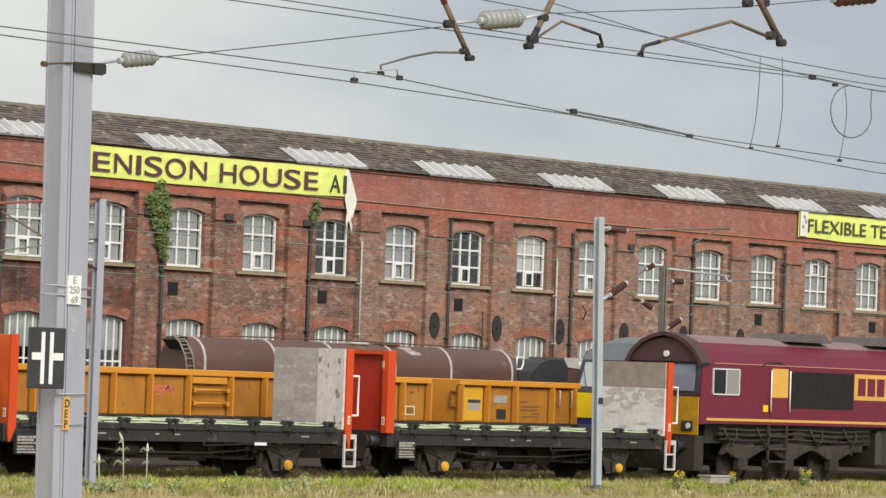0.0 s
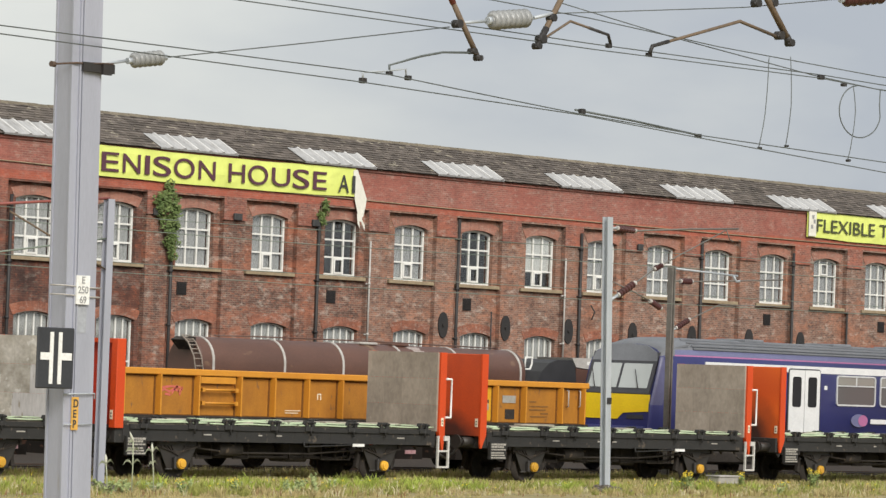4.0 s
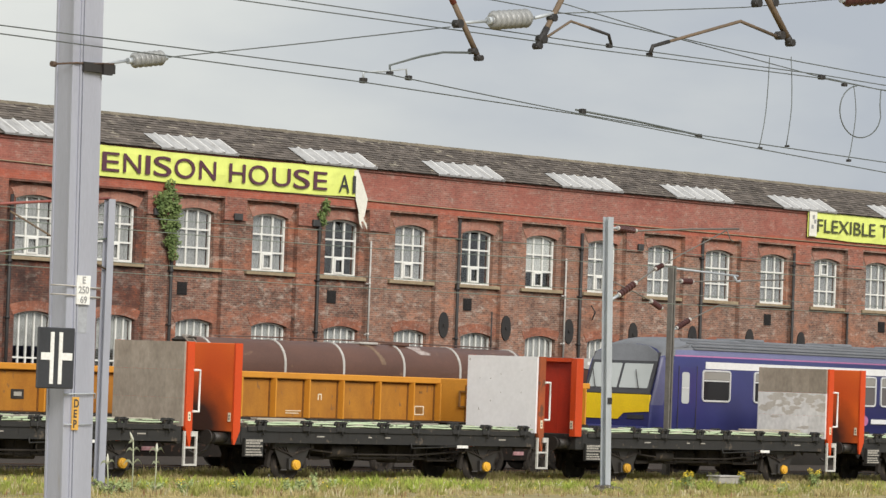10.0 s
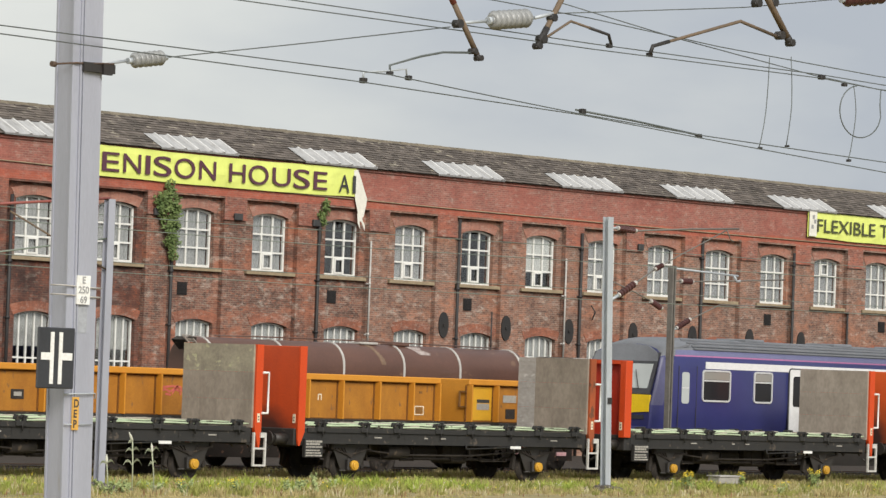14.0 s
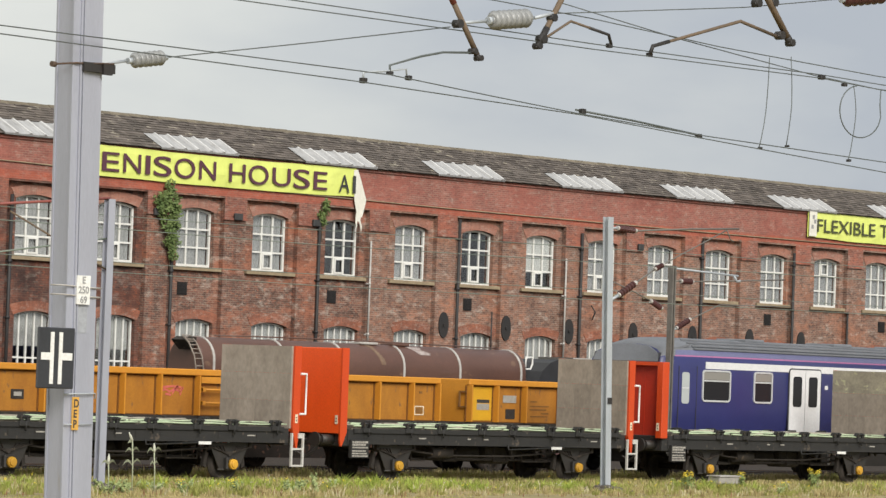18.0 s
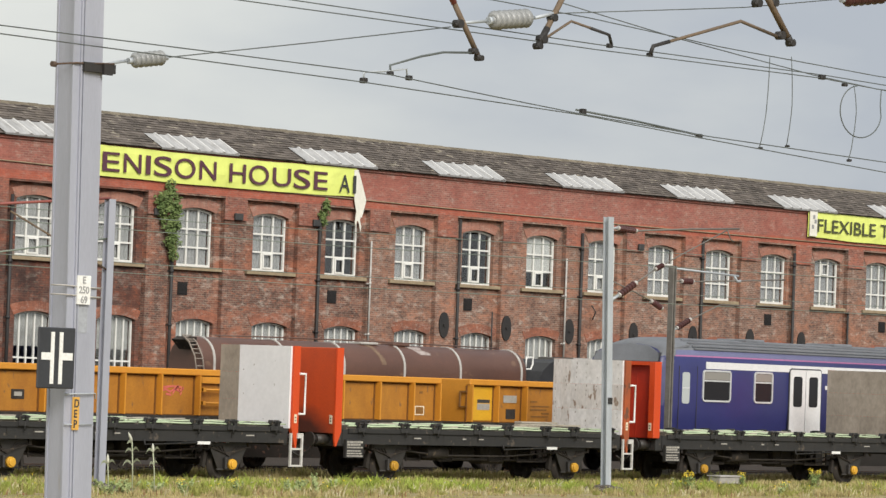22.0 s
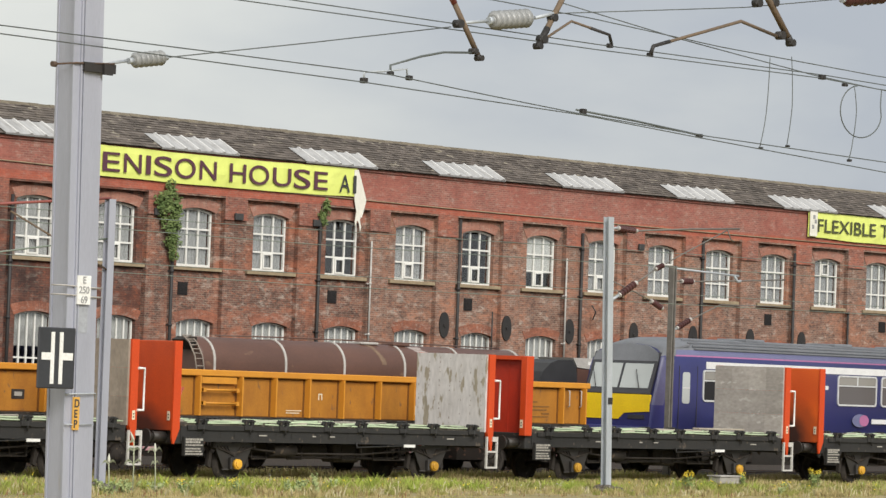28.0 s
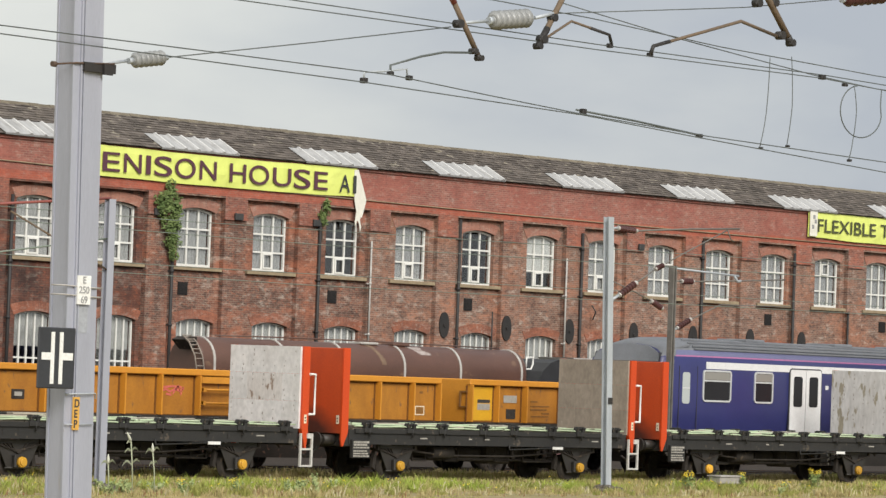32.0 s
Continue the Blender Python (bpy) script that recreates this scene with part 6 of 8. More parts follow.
for x0, x1, z0, z1, m, nm in ((0.44, 0.94, 1.97, 2.06, M_INK, "plate"), (0.44, 0.94, 1.78, 1.95, M_PRINT, "plate"), (1.50, 2.04, 1.99, 2.19, M_PRINT, "plate"), (1.62, 2.0, 1.55, 1.82, M_RUNNING, "recess"),
                               (2.62, 2.9, 2.02, 2.06, M_SIDEINK, "stencil"), (2.62, 3.4, 1.90, 1.93, M_SIDEINK, "stencil"), (2.62, 3.3, 1.80, 1.84, M_SIDEINK, "stencil"), (3.1, 3.4, 1.70, 1.74, M_SIDEINK, "stencil"), (2.66, 3.36, 1.62, 1.65, M_SIDEINK, "stencil")):
    bm = bmesh.new()
    box(bm, x0, x1, 0.116, 0.129, z0, z1)
    part(nm, bm, m, ow2, "small side plate")
bm = bmesh.new()
box(bm, 0.12, 1.06, 0.121, 0.1295, 1.50, 2.40)
part("repainted_panel", bm, M_FRESHYELLOW, ow2, "freshly painted bright yellow side panel")
bm = bmesh.new()
for z0, z1, y1 in ((2.24, 2.28, 0.34), (1.84, 1.87, 0.34)):
    box(bm, -0.06, -0.02, 0.06, y1, z0, z1)
box(bm, -0.06, -0.02, 0.29, 0.34, 1.87, 2.24)
part("end_bracket", bm, M_SIDEINK, ow2, "dark bracket on the wagon end")
for x in (4.12, 4.62):
    bm = bmesh.new()
    run_tube(bm, [(x, 0.06, 2.38), (x, 0.0, 2.36), (x, 0.0, 1.95), (x, 0.06, 1.93)], 0.018)
    part("grab_rail", bm, M_STRAP, ow2, "pale grab rail")
ow3, _ = open_wagon(44.0, 58.2, 66.0, (44.2, 46.0, 47.5, 49.0, 50.5, 52.0, 53.5, 55.0, 56.5, 58.1), "engineers' yellow open wagon partly hidden by masts")
bm = bmesh.new()
box(bm, 13.2, 13.6, 0.116, 0.129, 1.75, 1.98)
part("stencil_plate", bm, M_RUNNING, ow3, "dark framed plate")
bm = bmesh.new()
box(bm, 13.28, 13.52, 0.105, 0.116, 1.82, 1.92)
part("stencil_mark", bm, M_PRINT, ow3)


M_RUSTRUN = mat("tan_rust_run", (0.23, 0.155, 0.10), (0.13, 0.08, 0.055), 5, 0.7)
M_LADDERTAN = mat("dusty_ladder_steel", (0.30, 0.26, 0.22), (0.20, 0.16, 0.13), 5, 0.7)
M_SPLASH = mat("thin_grey_splash", (0.48, 0.43, 0.41), (0.17, 0.11, 0.09), 6, 0.6)


def tank_wagon(x0, x1, yc):
    """A brown round-topped tank with pale straps, on an open underframe."""
    w = thing("tank_wagon", "brown round-topped tank wagon with pale straps and end ladder", "wagon", at=(x0, yc, 0))
    l, r, ax = x1 - x0, 0.66, 2.82
    sec = [(r * math.cos(radians(a)), ax + r * math.sin(radians(a))) for a in range(0, 181, 12)]
    sec = [(r, 1.35)] + sec + [(-r, 1.35)]
    bm = bmesh.new()

    def ring(x, k):
        return [(x, y * k, 2.2 + (z - 2.2) * k) for y, z in sec]
    loft(bm, [ring(0.0, 0.94), ring(0.04, 0.985), ring(0.1, 1.0), ring(l - 0.1, 1.0), ring(l - 0.04, 0.985), ring(l, 0.94)])
    part("tank", bm, M_TANK, w, "dull brown tank barrel")
    for sx in (68.27, 70.97, 73.27, 75.72, 78.07, 80.72):
        bm = bmesh.new()
        o = [(y * 1.02, 1.35 + (z - 1.35) * 1.012) for y, z in sec]
        n = len(sec)
        rows = [[bm.verts.new((x, y, z)) for y, z in o] for x in (sx - x0 - 0.04, sx - x0 + 0.04)]
        inn = [[bm.verts.new((x, y * 0.995, z - 0.01)) for y, z in sec] for x in (sx - x0 - 0.04, sx - x0 + 0.04)]
        for k in range(n - 1):
            bm.faces.new((rows[0][k], rows[0][k + 1], rows[1][k + 1], rows[1][k]))
            for e in (0, 1):
                bm.faces.new((rows[e][k], rows[e][k + 1], inn[e][k + 1], inn[e][k]))
        bmesh.ops.recalc_face_normals(bm, faces=bm.faces[:])
        part("strap", bm, M_STRAP, w, "pale grey strap")
    for x in (6.55, 7.85):
        bm = bmesh.new()
        box(bm, x, x + 0.7, -0.25, 0.25, ax + r - 0.02, ax + r + 0.05, bevel=0.02)
        part("manway", bm, M_STRAP if x < 7 else M_TANK, w)
    # paint splash and a rust run on the barrel
    for x, wd, a0, a1, m, nm in ((8.35, 0.55, 200, 232, M_SPLASH, "paint_splash"), (6.65, 0.22, 188, 262, M_RUSTRUN, "rust_run")):
        bm = bmesh.new()
        steps = 9
        for k in range(steps):
            t0, t1 = radians(a0 + (a1 - a0) * k / steps - 90), radians(a0 + (a1 - a0) * (k + 1) / steps - 90)
            sh = 0.7 + 0.3 * math.sin(k * 1.1 + wd)
            q = []
            for t, dx in ((t0, 0), (t1, 0.03), (t1, wd * (0.55 + 0.45 * sh)), (t0, wd * (0.5 + 0.45 * sh))):
                q.append(bm.verts.new((x + dx + 0.04 * k, -(r + 0.004) * abs(math.cos(t)), ax + (r + 0.004) * math.sin(t))))
            bm.faces.new(q)
        part(nm, bm, m, w)
    bm = bmesh.new()
    run_tube(bm, [(1.0, -0.1, 3.53), (3.5, -0.1, 3.55), (6.9, -0.1, 3.56), (9.5, -0.1, 3.54), (12.5, -0.1, 3.52)], 0.02)
    part("walkway_rail", bm, M_TANK, w)
    # sloping dark cover plate and ladder at the trailing end
    bm = bmesh.new()
    prism(bm, [(-0.42, 3.38), (-0.20, 3.47), (0.02, 3.46), (0.02, 3.30), (-0.12, 3.12)], -0.42, 0.1)
    part("end_hood", bm, M_RUNNING, w, "dark end hood")
    bm = bmesh.new()
    rail = [(-0.40, -0.30, 3.50), (-0.36, -0.52, 3.32), (-0.30, -0.70, 2.95), (-0.20, -0.74, 2.3)]
    for dx in (0.0, 0.28):
        run_tube(bm, [(x + dx, y, z) for x, y, z in rail], 0.02, 6)
    for k in range(10):
        u = k / 10 * 3
        i = min(int(u), 2)
        p = Vector(rail[i]).lerp(Vector(rail[i + 1]), u - i)
        tube(bm, p, p + Vector((0.28, 0, 0)), 0.016, 6)
    part("ladder", bm, M_LADDERTAN, w, "thin end ladder")
    bm = bmesh.new()
    run_tube(bm, [(l + 0.05, -0.5, 2.2), (l + 0.05, -0.5, 2.95), (l + 0.32, -0.5, 2.95), (l + 0.40, -0.5, 3.1), (l + 0.40, -0.5, 3.3), (l + 0.12, -0.5, 3.3), (l + 0.1, -0.5, 3.0)], 0.03)
    part("vent_pipe", bm, M_WHITEINK, w, "white bent vent pipe")
    bm = bmesh.new()
    box(bm, -0.3, l + 0.3, -1.1, 1.1, 1.0, 1.35)
    part("underframe", bm, M_RUNNING, w)
    for bx in (2.0, l - 2.0):
        again("wheelset", WHEELSET, w, bx, 0, WHEEL)
        bm = bmesh.new()
        box(bm, bx - 0.6, bx + 0.6, -1.0, -0.85, 0.42, 1.0)
        box(bm, bx - 0.6, bx + 0.6, 0.85, 1.0, 0.42, 1.0)
        part("axle_guard", bm, M_RUNNING, w)
    return w


tank_wagon(67.8, 80.98, 71.4)


def hopper_wagon(x0, yc):
    """Dark dome-ended hopper with a pale covered section."""
    w = thing("hopper_wagon", "dark rounded hopper wagon with a pale grey cover", "wagon", at=(x0, yc, 0))
    bm = bmesh.new()
    top = [(0.0, 2.55), (0.2, 2.90), (0.55, 3.16), (0.9, 3.26), (1.55, 3.27), (1.72, 3.05), (1.80, 2.5), (1.80, 1.35), (0.0, 1.35)]
    prism(bm, top, -0.75, 0.75)
    part("hopper", bm, M_HOPPERDARK, w, "dull black hopper body")
    bm = bmesh.new()
    prism(bm, [(1.82, 3.06), (1.62, 3.34), (2.9, 3.34), (3.75, 3.30), (3.75, 2.92)], -0.7, 0.7)
    part("cover", bm, M_STRAP, w, "pale grey sheet cover")
    bm = bmesh.new()
    prism(bm, [(1.82, 1.35), (1.82, 3.03), (3.74, 2.90), (5.2, 2.845), (5.2, 1.35)], -0.7, 0.7)
    part("lower_body", bm, M_TANK, w)
    bm = bmesh.new()
    box(bm, 2.3, 2.8, -0.712, -0.702, 3.14, 3.24)
    part("sheet_mark", bm, M_WHITEINK, w)
    bm = bmesh.new()
    box(bm, -0.2, 5.4, -1.0, 1.0, 1.0, 1.35)
    part("underframe", bm, M_RUNNING, w)
    for bx in (0.9, 4.4):
        again("wheelset", WHEELSET, w, bx, 0, WHEEL)
    return w


M_HOPPERDARK = mat("dull_black_sheet", (0.035, 0.035, 0.038), (0.022, 0.022, 0.024), 2, 0.6, 0, 0.1)
hopper_wagon(81.35, 71.4)


# ---- the locomotive at the head of the train ----
def locomotive():
    c = thing("diesel_locomotive", "maroon and gold six-axle diesel locomotive with yellow front", "locomotive")

    def prof(x, low=1.64, top=4.06, pinch=0.0, peak=0.0):
        pts = [(0.0, low), (0.0, 2.4), (0.0, 3.22), (0.03, 3.30), (0.24, 3.60), (0.55, 3.84), (0.95, 3.99), (1.325, 4.05 + peak)]
        pts = pts + [(2.65 - y, z) for y, z in pts[-2::-1]]
        return [(x + 0.10 * max(0, z - 2.3) * (1 if x < 1 else 0), 1.325 + (y - 1.325) * (1 - pinch), z) for y, z in pts]

    def slot(p):
        return 1 if p.z > 3.8 else 0
    bm = bmesh.new()
    loft(bm, [prof(0.0, 1.60, pinch=0.05), prof(0.25, 1.635, pinch=0.01), prof(1.0), prof(20.3), prof(21.0, 1.45, pinch=0.01), prof(21.3, 1.30, pinch=0.05)], slot, False)
    part("body", bm, (M_MAROON, M_LOCOROOF), c, "maroon body with dusty pinkish roof")
    bm = bmesh.new()
    pts = [(-0.05 + 0.02, 3.28), (0.20, 3.62), (0.53, 3.88), (0.94, 4.04), (1.325, 4.11)]
    pts = pts + [(2.65 - y, z) for y, z in pts[-2::-1]]
    inn = [(1.325 + (y - 1.325) * 0.95, z - 0.10) for y, z in pts]
    prism(bm, pts + inn[::-1], -0.12, 0.34, "x")
    part("cab_visor", bm, M_LOCOVISOR, c, "dark maroon arched cab roof edge")
    bm = bmesh.new()
    box(bm, 0.22, 21.0, -0.012, 0.01, 1.72, 1.79)
    part("gold_stripe", bm, M_GOLD, c)
    # thin pink strip painted as the gloss highlight along the eave
    bm = bmesh.new()
    box(bm, 0.5, 21.0, -0.010, 0.01, 3.27, 3.295)
    part("cantrail_highlight", bm, M_GOLDLINE, c)
    # front
    bm = bmesh.new()
    box(bm, -0.03, 0.0, 0.10, 2.55, 1.32, 2.35)
    part("yellow_front", bm, M_WARNSHADE, c, "yellow warning front")
    bm = bmesh.new()
    prism(bm, [(-0.012, 2.38), (0.05, 2.38), (0.19, 3.36), (0.10, 3.36)], 0.12, 2.53)
    part("cab_surround", bm, M_CABDARK, c, "black windscreen surround")
    # dark plate gives the front its shadow below the visor
    bm = bmesh.new()
    brow = [(0.14, 3.30), (2.51, 3.30), (2.40, 3.55), (2.10, 3.76), (1.70, 3.90), (1.325, 3.94), (0.95, 3.90), (0.55, 3.76), (0.25, 3.55)]
    prism(bm, brow, -0.02, 0.11, "x")
    part("cab_brow_shade", bm, M_LOCOVISOR, c, "dark plate coloured as shade under the cab roof edge")
    for y in (0.30, 1.40):
        bm = bmesh.new()
        prism(bm, [(-0.025, 2.50), (0.05, 2.50), (0.13, 3.22), (0.055, 3.22)], y, y + 0.95)
        part("windscreen", bm, M_LOCOSCREEN, c, "dark cab windscreen")
    for y in (0.45, 2.2):
        bm = bmesh.new()
        box(bm, -0.07, -0.03, y - 0.20, y + 0.20, 1.42, 1.70, bevel=0.015)
        lamp = part("headlight", bm, M_CABDARK, c, "black headlight housing")
        bm = bmesh.new()
        tube(bm, (-0.09, y - 0.05, 1.56), (-0.071, y - 0.05, 1.56), 0.08, 14)
        part("lens", bm, M_WHITEINK, lamp)
    bm = bmesh.new()
    prism(bm, [(-0.15, 0.35), (0.25, 0.35), (0.25, 1.30), (-0.15, 1.30)], 0.1, 2.55)
    part("plough_beam", bm, M_RUNNING, c)
    for y in (0.45, 2.2):
        bf = bmesh.new()
        tube(bf, (-0.15, y, 1.02), (-0.62, y, 1.02), 0.12, 12)
        tube(bf, (-0.62, y, 1.02), (-0.68, y, 1.02), 0.24, 16)
        part("buffer", bf, M_BLACK, c)
    # side details
    bm = bmesh.new()
    ring_frame(bm, 0.43, 1.62, 2.42, 3.15, -0.03, 0.01, 0.04, 0.05)
    w = part("cab_window", bm, M_FRAMEGREY, c, "silver-framed cab side window")
    for a, b, g in ((0.47, 1.0, M_TRAINGLASS), (1.04, 1.58, M_HOPPER)):
        bm = bmesh.new()
        box(bm, a, b, -0.012, -0.004, 2.46, 3.11)
        part("pane", bm, g, w)
    bm = bmesh.new()
    box(bm, 1.0, 1.04, -0.025, -0.004, 2.46, 3.11)
    part("window_bar", bm, M_FRAMEGREY, w)
    bm = bmesh.new()
    box(bm, 3.05, 3.82, -0.02, -0.001, 1.84, 3.22)
    d = part("cab_door", bm, M_MAROON, c)
    bm = bmesh.new()
    box(bm, 3.07, 3.80, -0.028, -0.021, 2.40, 3.20)
    part("gold_upper_panel", bm, M_GOLD, d)
    for x in (3.0, 3.86):
        bm = bmesh.new()
        tube(bm, (x, -0.06, 2.0), (x, -0.06, 3.15), 0.022, 6)
        part("handrail", bm, M_WHITEINK, d, "white door handrail")
    bm = bmesh.new()
    box(bm, 2.72, 2.92, -0.02, -0.002, 2.0, 2.18)
    part("notice", bm, M_WARN, c)
    bm = bmesh.new()
    box(bm, 3.97, 6.90, -0.02, -0.001, 2.12, 3.14)
    for k in range(36):
        box(bm, 4.0 + k * 0.081, 4.03 + k * 0.081, -0.032, -0.02, 2.14, 3.12)
    part("intake_grille", bm, M_GRILLE, c, "dark louvred intake grille")
    bm = bmesh.new()
    box(bm, 6.95, 14.2, -0.014, -0.001, 2.40, 3.14)
    part("gold_panel", bm, M_GOLD, c, "gold side panel")
    for k in range(7):
        bm = bmesh.new()
        box(bm, 6.97, 14.18, -0.0165, -0.0145, 2.45 + k * 0.095, 2.458 + k * 0.095)
        part("panel_seam", bm, M_GOLDLINE, c)
    # running number as plain bars of its size and colour
    for k in range(5):
        bm = bmesh.new()
        x = 7.12 + k * 0.46
        box(bm, x, x + 0.36, -0.022, -0.015, 2.52, 3.02)
        part("number_bar", bm, M_MAROON, c)
    # roof equipment
    for x, l, h in ((4.6, 1.9, 0.16), (8.5, 3.2, 0.18), (13.0, 4.0, 0.12)):
        bm = bmesh.new()
        prism(bm, [(x, 3.98), (x + 0.35, 4.06 + h), (x + l - 0.35, 4.06 + h), (x + l, 3.98)], 0.5, 2.15)
        part("roof_hatch", bm, M_HATCH, c, "dark grey roof hatch")
    bm = bmesh.new()
    run_tube(bm, [(2.6, 0.0, 3.22), (2.75, -0.06, 3.35), (3.4, 0.02, 3.38), (3.9, 0.0, 3.2)], 0.02)
    part("lifting_bracket", bm, M_CAST, c)
    # underframe, tank, bogies
    bm = bmesh.new()
    box(bm, 0.6, 20.7, 0.35, 2.3, 1.1, 1.64)
    part("underframe", bm, M_GREASE, c)
    bm = bmesh.new()
    box(bm, 8.3, 13.0, 0.05, 2.6, 0.45, 1.55, bevel=0.12)
    part("fuel_tank", bm, M_GREASE, c)
    for k, bx in enumerate((4.15, 17.15)):
        for y in (0.12, 2.37):
            bm = bmesh.new()
            low = [(bx - 3.0 + 0.15 * k, 0.80 + 0.14 * math.cos((k * 0.15 - 3.0) * math.tau / 2.1 + math.pi) * (1 if 0 < k < 40 else 0)) for k in range(41)]
            prism(bm, low + [(bx + 2.8, 1.12), (bx + 1.4, 1.06), (bx, 1.14), (bx - 1.4, 1.06), (bx - 2.8, 1.12)], y, y + 0.16)
            part("bogie_frame", bm, M_LOCOGREY, c, "dusty grey bogie frame")
            for dx in (-2.1, 0, 2.1):
                bm = bmesh.new()
                box(bm, bx + dx - 0.2, bx + dx + 0.2, y - 0.04, y + 0.2, 0.36, 0.75, bevel=0.03)
                tube(bm, (bx + dx - 0.42, y + 0.08, 0.75), (bx + dx - 0.42, y + 0.08, 1.1), 0.09, 8)
                tube(bm, (bx + dx + 0.42, y + 0.08, 0.75), (bx + dx + 0.42, y + 0.08, 1.1), 0.09, 8)
                part("axlebox", bm, M_RUNNING, c)
        for dx in (-2.1, 0, 2.1):
            ws = again("wheelset", LOCOWHEEL, c, bx + dx, 1.325, 0.53)
            ws["axle_at"] = bx + dx
    # pipework, boxes and a battery crate filling the space over the bogies
    for y, z, r in ((0.10, 1.50, 0.035), (0.14, 1.36, 0.05), (0.06, 1.22, 0.03)):
        bm = bmesh.new()
        run_tube(bm, [(0.9, y, z), (2.2, y, z - 0.03), (4.3, y + 0.05, z + 0.02), (6.2, y, z - 0.04), (7.9, y, z)], r, 7)
        part("brake_pipe", bm, M_RUNNING, c)
    for x, wd, z0, z1 in ((1.3, 0.7, 1.18, 1.48), (4.4, 0.5, 1.25, 1.56), (5.4, 1.1, 1.16, 1.44), (7.0, 0.7, 0.9, 1.5)):
        bm = bmesh.new()
        box(bm, x, x + wd, 0.16, 0.5, z0, z1, bevel=0.03)
        part("equipment_box", bm, M_RUNNING, c)
    for x in (1.05, 2.55, 5.0, 6.6):
        bm = bmesh.new()
        run_tube(bm, [(x, 0.08, 1.58), (x + 0.1, 0.0, 1.3), (x + 0.35, 0.02, 1.05), (x + 0.6, 0.06, 1.3), (x + 0.62, 0.1, 1.55)], 0.025, 6)
        part("air_hose", bm, M_GREASE, c)
    bm = bmesh.new()
    tube(bm, (-0.08, 1.25, 3.50), (-0.02, 1.25, 3.50), 0.085, 14)
    part("marker_lamp", bm, M_WHITEINK, c, "white marker lamp under the cab roof edge")
    # cab steps
    bm = bmesh.new()
    for z in (0.6, 0.95, 1.3):
        box(bm, 3.0, 3.85, -0.03, 0.2, z, z + 0.05)
    for x in (3.0, 3.82):
        box(bm, x, x + 0.04, -0.02, 0.05, 0.6, 1.64)
    part("cab_steps", bm, M_LOCOGREY, c)
    return c


# bluish base colour stands for sky mirrored in the cab windscreen
M_LOCOSCREEN = glass_mat("sky_reflection_cab_glass", (0.20, 0.22, 0.28), 0.06)
# warning yellow darkened because the front lies in shadow
M_WARNSHADE = mat("shaded_warning_yellow", (0.56, 0.33, 0.02), (0.36, 0.19, 0.015), 3, 0.5, 0, 0.04)
# dark maroon of the visor, reused as the shade beneath it
M_LOCOVISOR = mat("visor_maroon_and_brow_shade", (0.085, 0.03, 0.036), (0.05, 0.03, 0.032), 2, 0.6)
M_GOLDLINE = mat("thin_pink_gold_line", (0.50, 0.22, 0.15), (0.45, 0.2, 0.14), 3, 0.5, 0, 0)
M_LOCOGREY = mat("dusty_bogie_grey", (0.070, 0.060, 0.047), (0.030, 0.026, 0.022), 4, 0.85, 0, 0.4)
LOCOWHEEL = wheelset_mesh(0.53, 1.5, "wheelset")
LOCO = locomotive()
LOCO_AT = 185.60
# ---- overhead line: the near portal, its wires and fittings ----
NY = 21.0


def h_beam(bm, x, y, z0, z1, wide, deep, lean=0.0, t=0.022):
    """A broad-flanged upright: flanges across the view, web between them, in one outline."""
    w, d, k = wide / 2, deep / 2, t / 2
    out = [(-w, -d), (w, -d), (w, -d + t), (k, -d + t), (k, d - t), (w, d - t), (w, d), (-w, d), (-w, d - t), (-k, d - t), (-k, -d + t), (-w, -d + t)]
    rings = [[bm.verts.new((x + u + lean * (z - z0), y + v, z)) for u, v in out] for z in (z0, z1)]
    n = len(out)
    for i in range(n):
        bm.faces.new((rings[0][i], rings[0][(i + 1) % n], rings[1][(i + 1) % n], rings[1][i]))
    bm.faces.new(rings[0][::-1])
    bm.faces.new(rings[1])
    bmesh.ops.recalc_face_normals(bm, faces=bm.faces[:])


